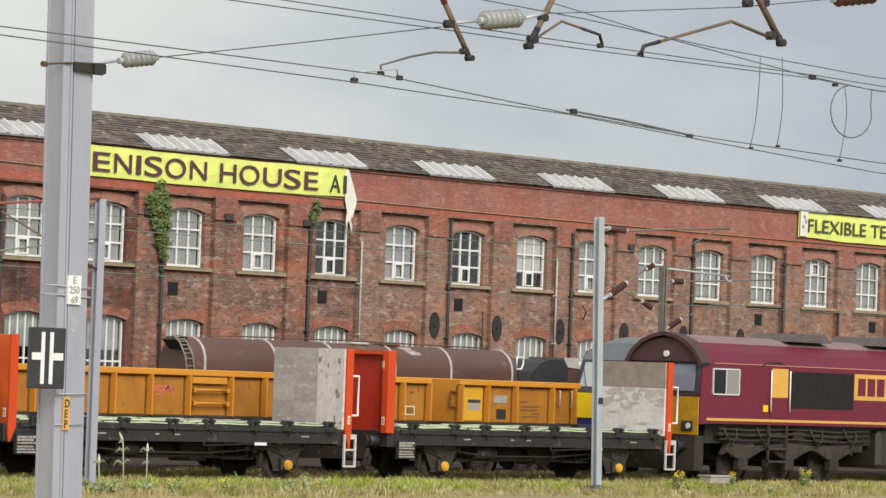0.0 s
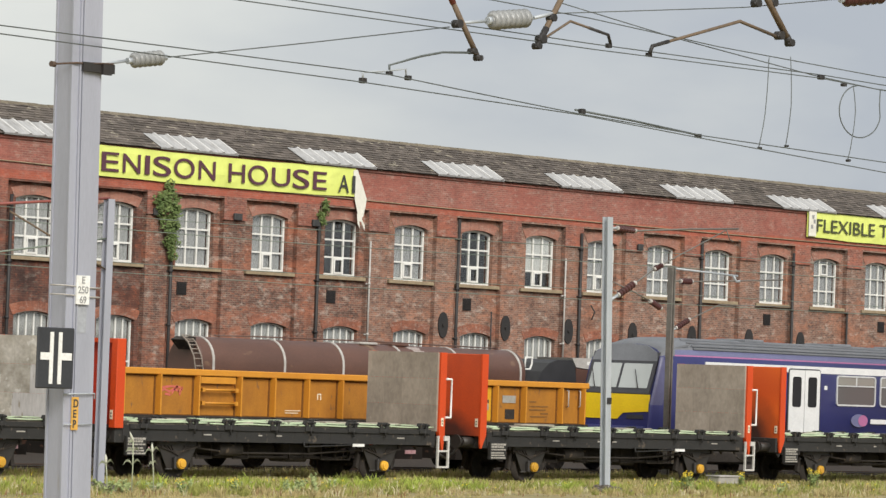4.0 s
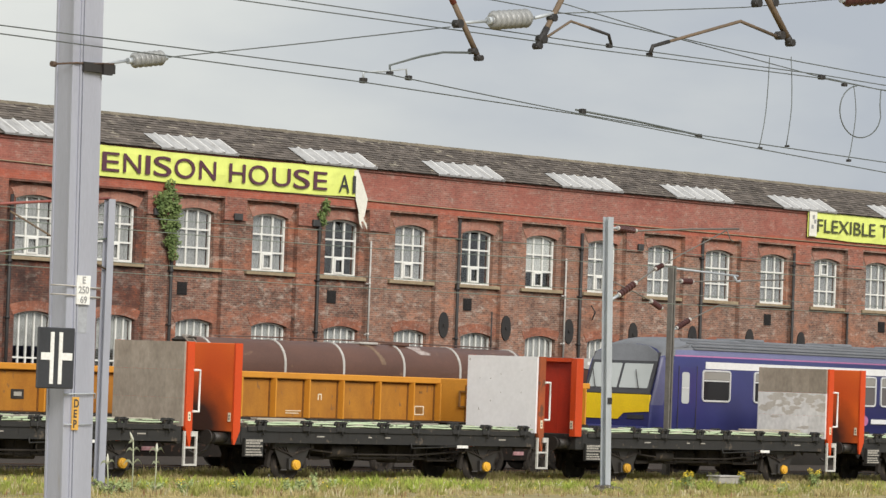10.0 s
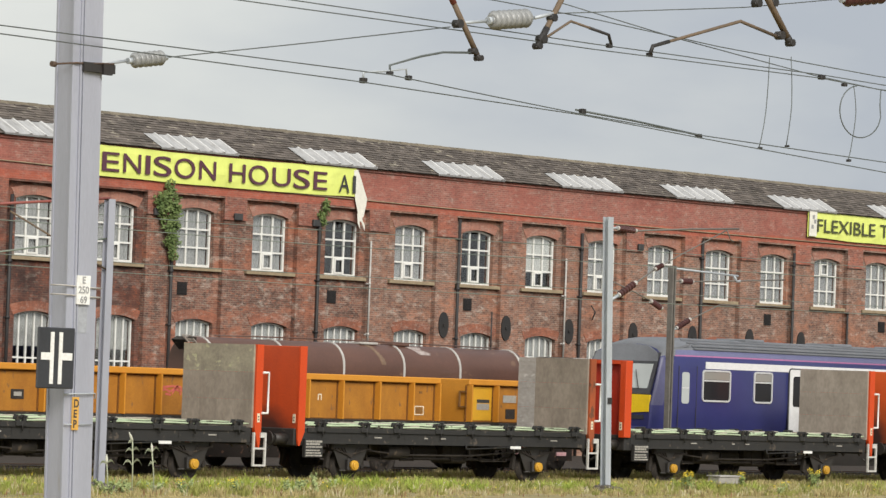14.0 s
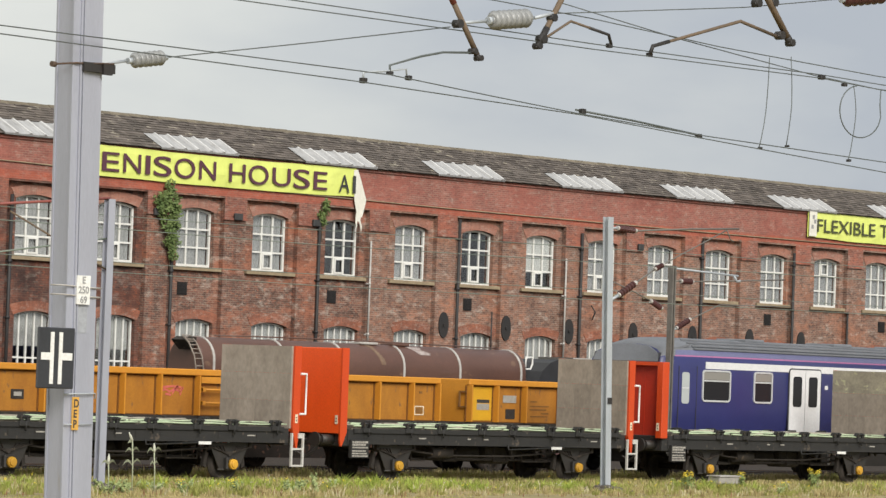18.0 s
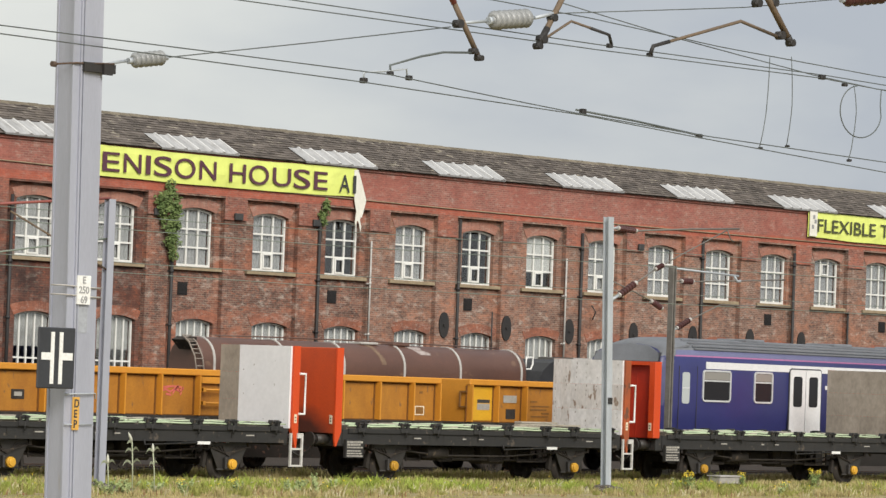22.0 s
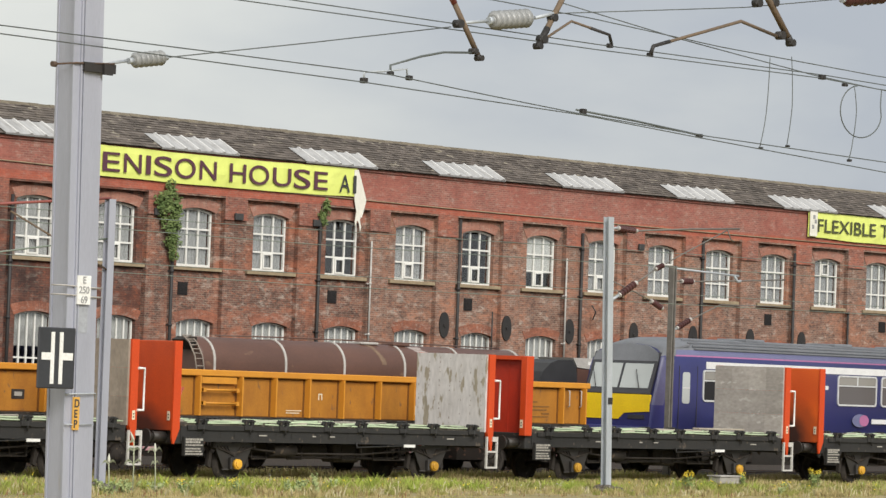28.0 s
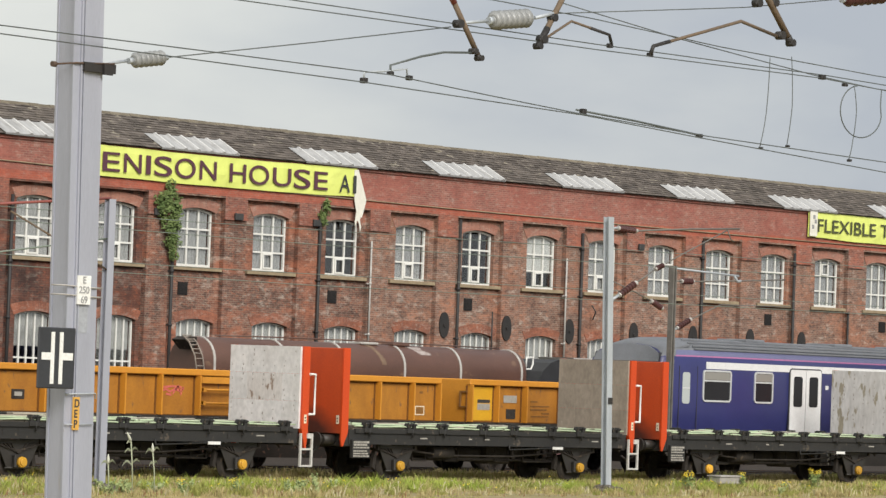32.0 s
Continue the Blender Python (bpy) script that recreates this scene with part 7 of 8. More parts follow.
def near_mast():
    m = thing("steel_mast", "tall galvanised steel mast carrying signs and a wire anchor", "mast", "overhead line masts")
    bm = bmesh.new()
    h_beam(bm, 18.818, NY + 0.015, -0.25, 7.6, 0.30, 0.20, -0.0175, 0.02)
    part("upright", bm, M_GALV, m, "streaked galvanised steel upright")
    # added infill closes one side of the beam, softening its dark groove
    bm = bmesh.new()
    rings = [[bm.verts.new((18.818 + u - 0.0175 * (z + 0.25), NY + 0.015 + v, z)) for u, v in ((-0.142, -0.079), (-0.012, -0.079), (-0.012, 0.079), (-0.142, 0.079))] for z in (-0.25, 7.6)]
    for i in range(4):
        bm.faces.new((rings[0][i], rings[0][(i + 1) % 4], rings[1][(i + 1) % 4], rings[1][i]))
    bm.faces.new(rings[0][::-1])
    bm.faces.new(rings[1])
    bmesh.ops.recalc_face_normals(bm, faces=bm.faces[:])
    part("web_infill", bm, M_GALV, m, "galvanised infill added to lighten the beam's open side")
    bm = bmesh.new()
    box(bm, 18.35, 19.3, NY - 0.4, NY + 0.5, -0.5, -0.1)
    part("footing", bm, M_CONCRETE, m)
    zb = 4.885
    bm = bmesh.new()
    box(bm, 18.66, 18.98, NY - 0.125, NY - 0.088, zb - 0.035, zb + 0.035)
    box(bm, 18.84, 18.93, NY - 0.15, NY - 0.125, zb - 0.05, zb + 0.03)
    part("anchor_band", bm, M_CAST, m, "dark anchor band")
    bm = bmesh.new()
    run_tube(bm, [(18.44, NY - 0.02, zb), (18.60, NY - 0.10, zb + 0.02), (18.95, NY - 0.14, zb + 0.04)], 0.008)
    tube(bm, (18.42, NY - 0.02, zb), (18.46, NY - 0.02, zb), 0.022, 8)
    part("anchor_bolt", bm, M_BOLT, m)
    # rolled edges of the channel down the front, and the pale ghost of an older plate
    for x0, wd in ((18.735, 0.016), (18.765, 0.010)):
        bm = bmesh.new()
        rings = [[bm.verts.new((x0 + u - 0.0175 * (z + 0.25), NY + v, z)) for u, v in ((0, -0.100), (wd, -0.100), (wd, -0.084), (0, -0.084))] for z in (-0.25, 7.6)]
        for i in range(4):
            bm.faces.new((rings[0][i], rings[0][(i + 1) % 4], rings[1][(i + 1) % 4], rings[1][i]))
        bm.faces.new(rings[0][::-1])
        bm.faces.new(rings[1])
        bmesh.ops.recalc_face_normals(bm, faces=bm.faces[:])
        part("rolled_edge", bm, M_GALV, m)
    bm = bmesh.new()
    box(bm, 18.68, 18.82, NY - 0.0885, NY - 0.084, 2.86, 3.06)
    part("plate_ghost", bm, M_GHOST, m, "dull patch left by an older plate")
    bm = bmesh.new()
    prism(bm, [(18.78, 1.52), (18.86, 1.60), (18.93, 1.58), (18.94, 1.25), (18.97, 0.9), (18.84, 0.86), (18.79, 1.1)], NY - 0.088, NY - 0.084)
    part("peeled_patch", bm, M_STRAP, m, "pale patch of peeled coating")
    # direction board with its double upright and crossbar
    y = NY - 0.20
    bm = bmesh.new()
    box(bm, 18.225, 18.595, y - 0.02, y, 2.43, 2.89, bevel=0.008)
    board = part("sign_board", bm, M_SIGNBLACK, m, "black sign board with white double bar cross")
    for a, b, z0, z1 in ((18.345, 18.380, 2.465, 2.855), (18.430, 18.465, 2.465, 2.855), (18.255, 18.345, 2.645, 2.700), (18.465, 18.565, 2.645, 2.700)):
        bm = bmesh.new()
        box(bm, a, b, y - 0.026, y - 0.021, z0, z1)
        part("sign_bar", bm, M_WHITEINK, board)
    for z in (2.50, 2.82):
        bm = bmesh.new()
        box(bm, 18.40, 18.47, y, NY - 0.085, z, z + 0.03)
        part("sign_clip", bm, M_GALV2, m)
    # structure plate and letters
    bm = bmesh.new()
    y2 = NY - 0.10
    box(bm, 18.688, 18.822, y2 - 0.012, y2, 3.075, 3.295)
    plate = part("structure_plate", bm, M_WHITEINK, m, "white structure number plate")
    for txt, x, z in (("E", 18.736, 3.235), ("250", 18.701, 3.160), ("69", 18.721, 3.085)):
        writing("plate_writing", txt, 0.075, M_GREYINK, plate, pose(x, y2 - 0.014, z), "", 0.001, 0.95, 0.001)
    bm = bmesh.new()
    for z in (3.145, 3.215):
        run_tube(bm, [(18.50, NY - 0.02, z), (18.56, y2 + 0.0, z), (18.85, y2 + 0.0, z - 0.01), (18.96, y2 + 0.01, z - 0.01)], 0.006, 5)
    part("plate_band", bm, M_STRAP, m)
    bm = bmesh.new()
    box(bm, 18.69, 18.755, y2 - 0.012, y2, 2.12, 2.37)
    dep = part("letter_plate", bm, M_GOLD, m, "narrow orange letter plate")
    for k, ch in enumerate("DEP"):
        writing("plate_letter", ch, 0.085, M_INK, dep, pose(18.698, y2 - 0.014, 2.293 - k * 0.078), "", 0.002, 0.85, 0.001)
    bm = bmesh.new()
    run_tube(bm, [(18.60, y2 - 0.01, 2.39), (18.9, y2 - 0.01, 2.40), (18.95, y2 + 0.03, 2.40), (18.95, y2 + 0.03, 2.36)], 0.006, 5)
    run_tube(bm, [(18.62, y2 - 0.005, 2.16), (18.90, y2 - 0.005, 2.165)], 0.005, 5)
    part("cable_clip", bm, M_GALV2, m)
    return m


M_GHOST = mat("dull_grey_smudge", (0.33, 0.34, 0.365), (0.40, 0.42, 0.46), 7, 0.7, 0.2, 0.05)
M_SIGNBLACK = mat("faded_black_enamel", (0.035, 0.037, 0.043), (0.028, 0.03, 0.035), 4, 0.5, 0, 0.03)
M_BOLT = mat("dull_brown_bolt", (0.13, 0.085, 0.06), (0.08, 0.06, 0.05), 6, 0.8)
near_mast()


def wire(pts, y, r=0.0051, name="overhead_wire", label="dark overhead line wire", ends=(True, True)):
    """A wire through a few points, carried on past both ends of the view."""
    k = y / NY if y < NY - 0.1 else 1.0
    p = [(x * k, y, EYE.z + (z - EYE.z) * k) for x, z in pts]
    if ends[0]:
        (xa, _, za), (xb, _, zb) = p[0], p[1]
        p.insert(0, (xa - 22.0, y, za - (zb - za) / (xb - xa) * 3.0))
    if ends[1]:
        (xa, _, za), (xb, _, zb) = p[-2], p[-1]
        p.append((xb + 25.0, y, zb + (zb - za) / (xb - xa) * 2.0))
    bm = bmesh.new()
    run_tube(bm, p, r, 5)
    return solo(name, bm, M_WIRE, label, "wire", "overhead wires")


# the wires of the near track and its neighbour
wire([(17.914, 5.131), (20.143, 5.128), (22.17, 5.122), (23.4, 5.051), (24.498, 4.992), (26.305, 4.922), (29.242, 4.868)], NY - 0.16)
wire([(17.917, 5.068), (21.834, 5.034), (23.3, 5.004), (24.653, 4.978), (26.307, 4.898), (29.248, 4.769)], NY - 0.18)
wire([(20.88, 5.574), (22.844, 5.577), (24.854, 5.577), (28.207, 5.605), (29.204, 5.572)], NY + 0.04)
wire([(21.052, 5.637), (24.851, 5.627), (28.295, 5.640), (29.201, 5.627)], NY + 0.06)
wire([(23.55, 5.888), (24.84, 5.857), (26.712, 5.771), (29.196, 5.71)], NY + 0.10)
wire([(24.485, 5.957), (26.126, 5.795), (28.205, 5.636), (29.203, 5.589)], NY + 0.13, ends=(False, True))
wire([(19.644, 5.043), (21.285, 5.314), (22.915, 5.594)], NY + 0.02, ends=(False, False), label="thin anchor wire rising from the mast insulator")
wire([(24.262, 5.841), (27.032, 6.17), (29.154, 6.496)], NY + 0.08, 0.005, ends=(False, False), label="thin dark cross-span wire")
# clipped doubling splice between the two lower wires
wire([(24.60, 5.020), (25.4, 4.985), (26.33, 4.925)], NY + 0.03, 0.010, ends=(False, False), label="doubled splice on the lower wire")
for pts in ([(27.345, 5.726), (27.315, 5.203), (27.232, 4.872)], [(27.678, 5.763), (27.712, 5.302), (27.647, 4.921)], [(28.686, 5.574), (28.737, 5.327), (28.692, 5.045), (28.632, 4.846)]):
    # eased through the given points, as slack wire hangs
    soft = []
    for p, q in zip(pts, pts[1:]):
        soft += [(p[0] + (q[0] - p[0]) * u + 0.008 * math.sin(u * math.pi), p[1] + (q[1] - p[1]) * u) for u in (0, 0.33, 0.67)]
    wire(soft + [pts[-1]], NY + 0.01, 0.0045, "dropper_wire", "thin dropper between two wires", (False, False))
loop = bmesh.new()
slack = []
for k in range(25):
    a = radians(100 + k * 10.6)
    slack.append((28.81 + 0.335 * math.cos(a) * (1 + 0.04 * math.cos(a)), NY + 0.02, 5.33 + 0.25 * math.sin(a)))
run_tube(loop, slack + [(29.14, NY + 0.02, 5.42), (29.147, NY + 0.02, 5.568)], 0.006, 5)
solo("jumper_loop", loop, M_WIRE, "dark loop of jumper cable between wires", "cable")
for x, z, sx, sz, y in ((21.833, 5.045, 0.06, 0.045, -0.02), (22.169, 5.135, 0.05, 0.03, 0), (22.40, 5.115, 0.05, 0.04, 0), (24.66, 5.008, 0.055, 0.05, 0), (26.31, 4.914, 0.06, 0.035, 0), (28.207, 5.615, 0.07, 0.045, 0.04), (28.575, 5.572, 0.05, 0.03, 0.04), (25.054, 5.63, 0.05, 0.04, 0.05), (25.622, 5.60, 0.05, 0.035, 0.05), (27.235, 4.868, 0.025, 0.02, 0), (27.647, 4.915, 0.025, 0.02, 0), (28.632, 4.846, 0.03, 0.025, 0)):
    bm = bmesh.new()
    box(bm, x - sx / 2, x + sx / 2, NY + y - 0.025, NY + y + 0.025, z - sz / 2, z + sz / 2, bevel=0.006)
    solo("wire_clamp", bm, M_CAST, "small dark clamp on an overhead wire", "clamp", "wire clamps")


def shed_insulator(p, q, r, sheds, material, label):
    """A string of porcelain sheds between two metal caps."""
    p, q = Vector(p), Vector(q)
    ins = thing("insulator", label, "insulator", "line insulators")
    d = q - p
    bm = bmesh.new()
    tube(bm, p, q, r * 0.45, 12)
    part("core", bm, material, ins)
    for k in range(sheds):
        c = p + d * ((k + 0.55) / (sheds + 0.1))
        e = d.normalized() * (d.length / sheds * 0.36)
        bm = bmesh.new()
        tube(bm, c - e, c + e * 0.2, r * 0.62, 16, r)
        tube(bm, c + e * 0.2, c + e, r, 16, r * 0.85)
        part("shed", bm, material, ins)
    for a, s in ((p, -1), (q, 1)):
        bm = bmesh.new()
        tube(bm, a, a + d.normalized() * s * 0.045, r * 0.4, 10)
        part("end_cap", bm, M_GALV2, ins)
    return ins


shed_insulator((19.27, NY + 0.01, 4.985), (19.60, NY + 0.02, 5.037), 0.062, 6, M_PORCELAIN, "pale grey porcelain strain insulator at the mast")
shed_insulator((23.43, NY + 0.02, 5.697), (23.94, NY + 0.05, 5.769), 0.085, 7, M_PORCELAIN, "pale grey porcelain insulator between the drop tubes")
shed_insulator((28.60, NY + 0.1, 6.40), (29.25, NY + 0.1, 6.50), 0.075, 6, M_BROWNPORC, "dark brown porcelain insulator high on the span")


def fitting(pts, r, material, label, name="drop_tube", cat="tube", y=NY + 0.03, seg=10, dark=()):
    bm = bmesh.new()
    run_tube(bm, [(x, y, z) for x, z in pts], r, seg)
    ob = solo(name, bm, material, label, cat)
    if dark:
        bm = bmesh.new()
        run_tube(bm, [(x, y, z) for x, z in dark], r * 1.12 + 0.001, seg)
        part("end_sleeve", bm, M_CAST, ob, "black end sleeve")
    return ob


fitting([(18.99, 4.925), (19.10, 4.955), (19.23, 4.98)], 0.012, M_GALV2, "chain link from the mast to its insulator", "chain_link", "link")
fitting([(22.30, 6.60), (22.96, 5.80)], 0.027, M_REDTUBE, "red-brown drop tube above the insulator", seg=10)
fitting([(22.96, 5.80), (23.310, 5.350)], 0.024, M_RUSTYTUBE, "rusty drop tube with a registration arm", dark=[(23.27, 5.392), (23.300, 5.352)])
fitting([(24.78, 6.60), (24.193, 5.73), (24.053, 5.524)], 0.026, M_RUSTYTUBE, "rusty drop tube beside the insulator", dark=[(24.175, 5.703), (24.053, 5.524)])
fitting([(26.96, 6.64), (27.692, 5.887)], 0.032, M_RUSTYTUBE, "thick tan drop tube", dark=[(27.63, 5.951), (27.692, 5.887)])
fitting([(24.132, 5.600), (24.494, 5.794), (25.018, 5.723), (25.054, 5.645)], 0.012, M_RUSTYTUBE, "thin bent registration arm", "registration_arm", "arm", dark=[(24.75, 5.7595), (25.018, 5.723), (25.054, 5.645)])
fitting([(25.606, 5.605), (25.642, 5.679), (26.911, 6.026), (27.496, 5.933)], 0.016, M_RUSTYTUBE, "long rusty bent registration arm", "registration_arm", "arm", dark=[(25.606, 5.605), (25.642, 5.679), (25.87, 5.7415)])
fitting([(22.202, 5.13), (22.198, 5.205), (22.576, 5.313), (22.85, 5.372), (23.05, 5.388), (23.20, 5.40)], 0.010, M_WIRE, "thin curved steady arm", "registration_arm", "arm")
fitting([(21.885, 5.06), (21.883, 5.122), (22.10, 5.145), (22.40, 5.192), (22.412, 5.12)], 0.009, M_GALV2, "small grey metal wire yoke", "wire_yoke", "yoke")
fitting([(23.0, 5.632), (23.38, 5.69)], 0.014, M_GALV2, "link rod beside the insulator", "link_rod", "link")
fitting([(24.0, 5.775), (24.262, 5.841)], 0.016, M_GALV2, "link rod to the drop tube", "link_rod", "link")
for x, z, r in ((23.02, 5.63, 0.038), (23.225, 5.415, 0.027), (24.24, 5.80, 0.036), (24.11, 5.60, 0.042), (27.52, 5.95, 0.042), (27.15, 6.22, 0.042), (27.40, 6.25, 0.042), (23.30, 5.362, 0.026), (24.06, 5.535, 0.030), (27.685, 5.895, 0.036)):
    bm = bmesh.new()
    tube(bm, (x, NY - 0.01, z), (x, NY + 0.07, z), r, 10)
    tube(bm, (x - r * 1.3, NY + 0.02, z - 0.015), (x + r * 1.3, NY + 0.02, z + 0.015), r * 0.4, 8)
    solo("tube_clamp", bm, M_CAST, "dark cast clamp on a drop tube", "clamp", "tube clamps")
# the beam above, which carries the drop tubes, and its far leg
boom = thing("portal_boom", "galvanised steel portal beam carrying the drop tubes", "beam")
for dz in (0.0, 0.55):
    bm = bmesh.new()
    box(bm, 18.4, 46.0, NY + 0.0, NY + 0.10, 6.58 + dz, 6.68 + dz)
    part("chord", bm, M_GALV2, boom)
for k in range(36):
    bm = bmesh.new()
    x = 18.5 + k * 0.76
    tube(bm, (x, NY + 0.05, 6.66), (x + 0.38, NY + 0.05, 7.15), 0.02, 6)
    tube(bm, (x + 0.38, NY + 0.05, 7.15), (x + 0.76, NY + 0.05, 6.66), 0.02, 6)
    part("lattice_brace", bm, M_GALV2, boom)
bm = bmesh.new()
h_beam(bm, 46.2, NY + 0.05, -0.25, 7.4, 0.34, 0.27)
part("far_leg", bm, M_GALV2, boom)


# ---- masts beside the tracks beyond ----
def line_mast(x, y, top, w, label, material=M_GALV2, footing=True, slim=False, lean=0.0):
    m = thing("steel_mast", label, "mast", "overhead line masts", at=(x, y, 0))
    bm = bmesh.new()
    if slim:
        box(bm, -w / 2, -w / 2 + 0.05, -0.08, 0.08, -0.25, top)
        box(bm, w / 2 - 0.05, w / 2, -0.08, 0.08, -0.25, top)
        for k in range(int(top / 0.5)):
            box(bm, -w / 2 + 0.05, w / 2 - 0.05, -0.02, 0.0, k * 0.5, k * 0.5 + 0.08)
    else:
        h_beam(bm, 0, 0, -0.25, top, w, w * 0.9, lean, 0.02)
    part("upright", bm, material, m)
    if footing:
        bm = bmesh.new()
        rng = random.Random(3)
        for k in range(26):
            a, r0, s = rng.uniform(0, math.tau), rng.uniform(0.12, 0.62), rng.uniform(0.07, 0.15)
            bmesh.ops.create_icosphere(bm, subdivisions=1, radius=s, matrix=Matrix.Translation((r0 * math.cos(a), r0 * math.sin(a), -0.10 + (0.62 - r0) * 0.18)) @ Matrix.Diagonal((1, rng.uniform(0.7, 1.2), 0.7, 1)))
        box(bm, -0.45, 0.45, -0.4, 0.4, -0.45, -0.10, bevel=0.05)
        part("footing", bm, M_FOOTING, m, "dark stony footing")["kind"] = "stuff"
    return m


mid_mast = line_mast(71.27, 59.5, 6.81, 0.20, "galvanised mast with brown insulators and a bracket arm", lean=-0.036)
bm = bmesh.new()
box(bm, -0.15, 0.01, -0.112, -0.088, 2.1, 2.26)
part("mast_plate", bm, M_CAST, mid_mast, "small dark plate")
side_mast = line_mast(54.18, 59.6, 6.25, 0.185, "plain galvanised mast standing in weeds", M_GALV)
for a, b, r, m, nm, lb in (((-3.78, 5.90), (0.0, 6.27), 0.030, M_REDTUBE, "bracket_tube", "red-brown bracket tube"),
                           ((-2.84, 5.82), (0.0, 4.69), 0.022, M_RUSTYTUBE, "bracket_strut", "rusty bracket strut"),
                           ((-3.73, 4.85), (0.0, 5.39), 0.020, M_FARWIRE, "steady_tube", "thin brown steady tube")):
    bm = bmesh.new()
    tube(bm, (a[0], 0, a[1]), (b[0], 0, b[1]), r, 8)
    part(nm, bm, m, side_mast, lb)
far_mast = line_mast(80.72, 65.2, 6.0, 0.16, "slim dark latticed mast between two tracks", M_MASTDARK, False, True)


def bracket(parent, insul, tubes):
    for a, b, r in insul:
        bm = bmesh.new()
        a, b = Vector(a), Vector(b)
        d, steps = (b - a), 24
        side = d.orthogonal().normalized()
        up = d.normalized().cross(side)
        rings = [[bm.verts.new(a + d * (k / steps) + (side * math.cos(m * math.tau / 10) + up * math.sin(m * math.tau / 10)) * (r if k % 4 in (1, 2) else r * 0.62)) for m in range(10)] for k in range(steps + 1)]
        for k in range(steps):
            for m in range(10):
                bm.faces.new((rings[k][m], rings[k][(m + 1) % 10], rings[k + 1][(m + 1) % 10], rings[k + 1][m]))
        bm.faces.new(rings[0][::-1])
        bm.faces.new(rings[-1])
        bmesh.ops.recalc_face_normals(bm, faces=bm.faces[:])
        part("insulator", bm, M_BROWNPORC, parent, "brown ribbed insulator")
        for c in (a, b):
            e = (b - a).normalized() * 0.05
            bm = bmesh.new()
            tube(bm, c - e, c + e, r * 0.7, 8)
            part("insulator_cap", bm, M_STRAP, parent)
    for pts, r in tubes:
        bm = bmesh.new()
        run_tube(bm, pts, r, 6)
        part("bracket_tube", bm, M_MASTDARK if r < 0.028 else M_GALV2, parent)


bracket(mid_mast,
        [((0.16, 0, 6.55), (0.82, 0, 6.52), 0.085), ((0.28, 0, 4.87), (0.88, 0, 5.18), 0.095), ((1.58, 0, 4.75), (1.96, 0, 4.60), 0.08), ((1.70, 0, 5.59), (1.98, 0, 5.70), 0.07)],
        [([(-0.16, 0, 6.54), (0.16, 0, 6.55)], 0.03), ([(0.82, 0, 6.52), (3.0, 0, 6.68), (5.1, 0, 6.80)], 0.025), ([(-0.10, 0, 4.70), (0.28, 0, 4.87)], 0.04),
         ([(0.88, 0, 5.18), (1.70, 0, 5.59)], 0.022), ([(1.98, 0, 5.70), (2.6, 0, 5.96), (4.6, 0, 6.74)], 0.018), ([(-0.10, 0, 5.22), (0.9, 0, 4.96), (1.58, 0, 4.75)], 0.016), ([(4.6, 0, 6.74), (4.75, 0, 6.5), (4.9, 0, 6.45)], 0.016)])
bracket(far_mast,
        [((0.42, 0, 5.58), (0.88, 0, 5.59), 0.09), ((0.28, 0, 4.26), (0.82, 0, 4.50), 0.085)],
        [([(0.07, 0, 5.57), (0.42, 0, 5.58)], 0.025), ([(0.88, 0, 5.59), (3.0, 0, 5.70), (5.2, 0, 5.83)], 0.022), ([(0.07, 0, 5.93), (1.6, 0, 5.88), (3.0, 0, 5.84)], 0.03),
         ([(0.82, 0, 4.50), (2.2, 0, 4.98)], 0.02), ([(0.07, 0, 4.17), (0.28, 0, 4.26)], 0.03), ([(2.2, 0, 4.98), (5.5, 0, 5.05)], 0.015), ([(2.8, 0, 5.84), (2.95, 0, 5.68), (3.1, 0, 5.70)], 0.04)])
for za, zb, y in ((5.94, 5.90, 63.1), (4.93, 4.90, 63.1), (6.45, 6.5, 67.3), (5.35, 5.30, 67.3)):
    bm = bmesh.new()
    run_tube(bm, [(20, y, za), (64, y, (za + zb) / 2 - 0.16), (86, y, zb), (140, y, zb + 0.1)], 0.011, 5)
    solo("overhead_wire", bm, M_FARWIRE, "thin greenish contact wire over the yard", "wire", "overhead wires")
# end masts with cross arms, which carry those wires out of view
for x in (20.0, 140.0):
    m = line_mast(x, 65.25, 6.9, 0.26, "galvanised end mast with cross arms over two tracks")
    for z in (6.5, 5.95 if x > 100 else 5.94, 5.36, 4.95):
        bm = bmesh.new()
        box(bm, -0.05, 0.05, -2.35, 2.25, z - 0.08, z + 0.08)
        part("cross_arm", bm, M_GALV2, m)
# ---- fittings on the brick facade ----
def downpipe(x, z0, z1, r=0.055, material=M_CAST, label="black cast iron downpipe on the wall"):
    p = thing("downpipe", label, "pipe", "facade downpipes", at=(x, FY, 0))
    bm = bmesh.new()
    tube(bm, (0, -0.09, z0), (0, -0.09, z1), r, 10)
    part("pipe", bm, material, p)
    z = z0 + 0.6
    while z < z1:
        bm = bmesh.new()
        tube(bm, (0, -0.09, z), (0, -0.09, z + 0.09), r * 1.35, 10)
        box(bm, -0.11, 0.11, -0.04, -0.001, z + 0.02, z + 0.07)
        part("collar", bm, material, p)
        z += 1.8
    return p


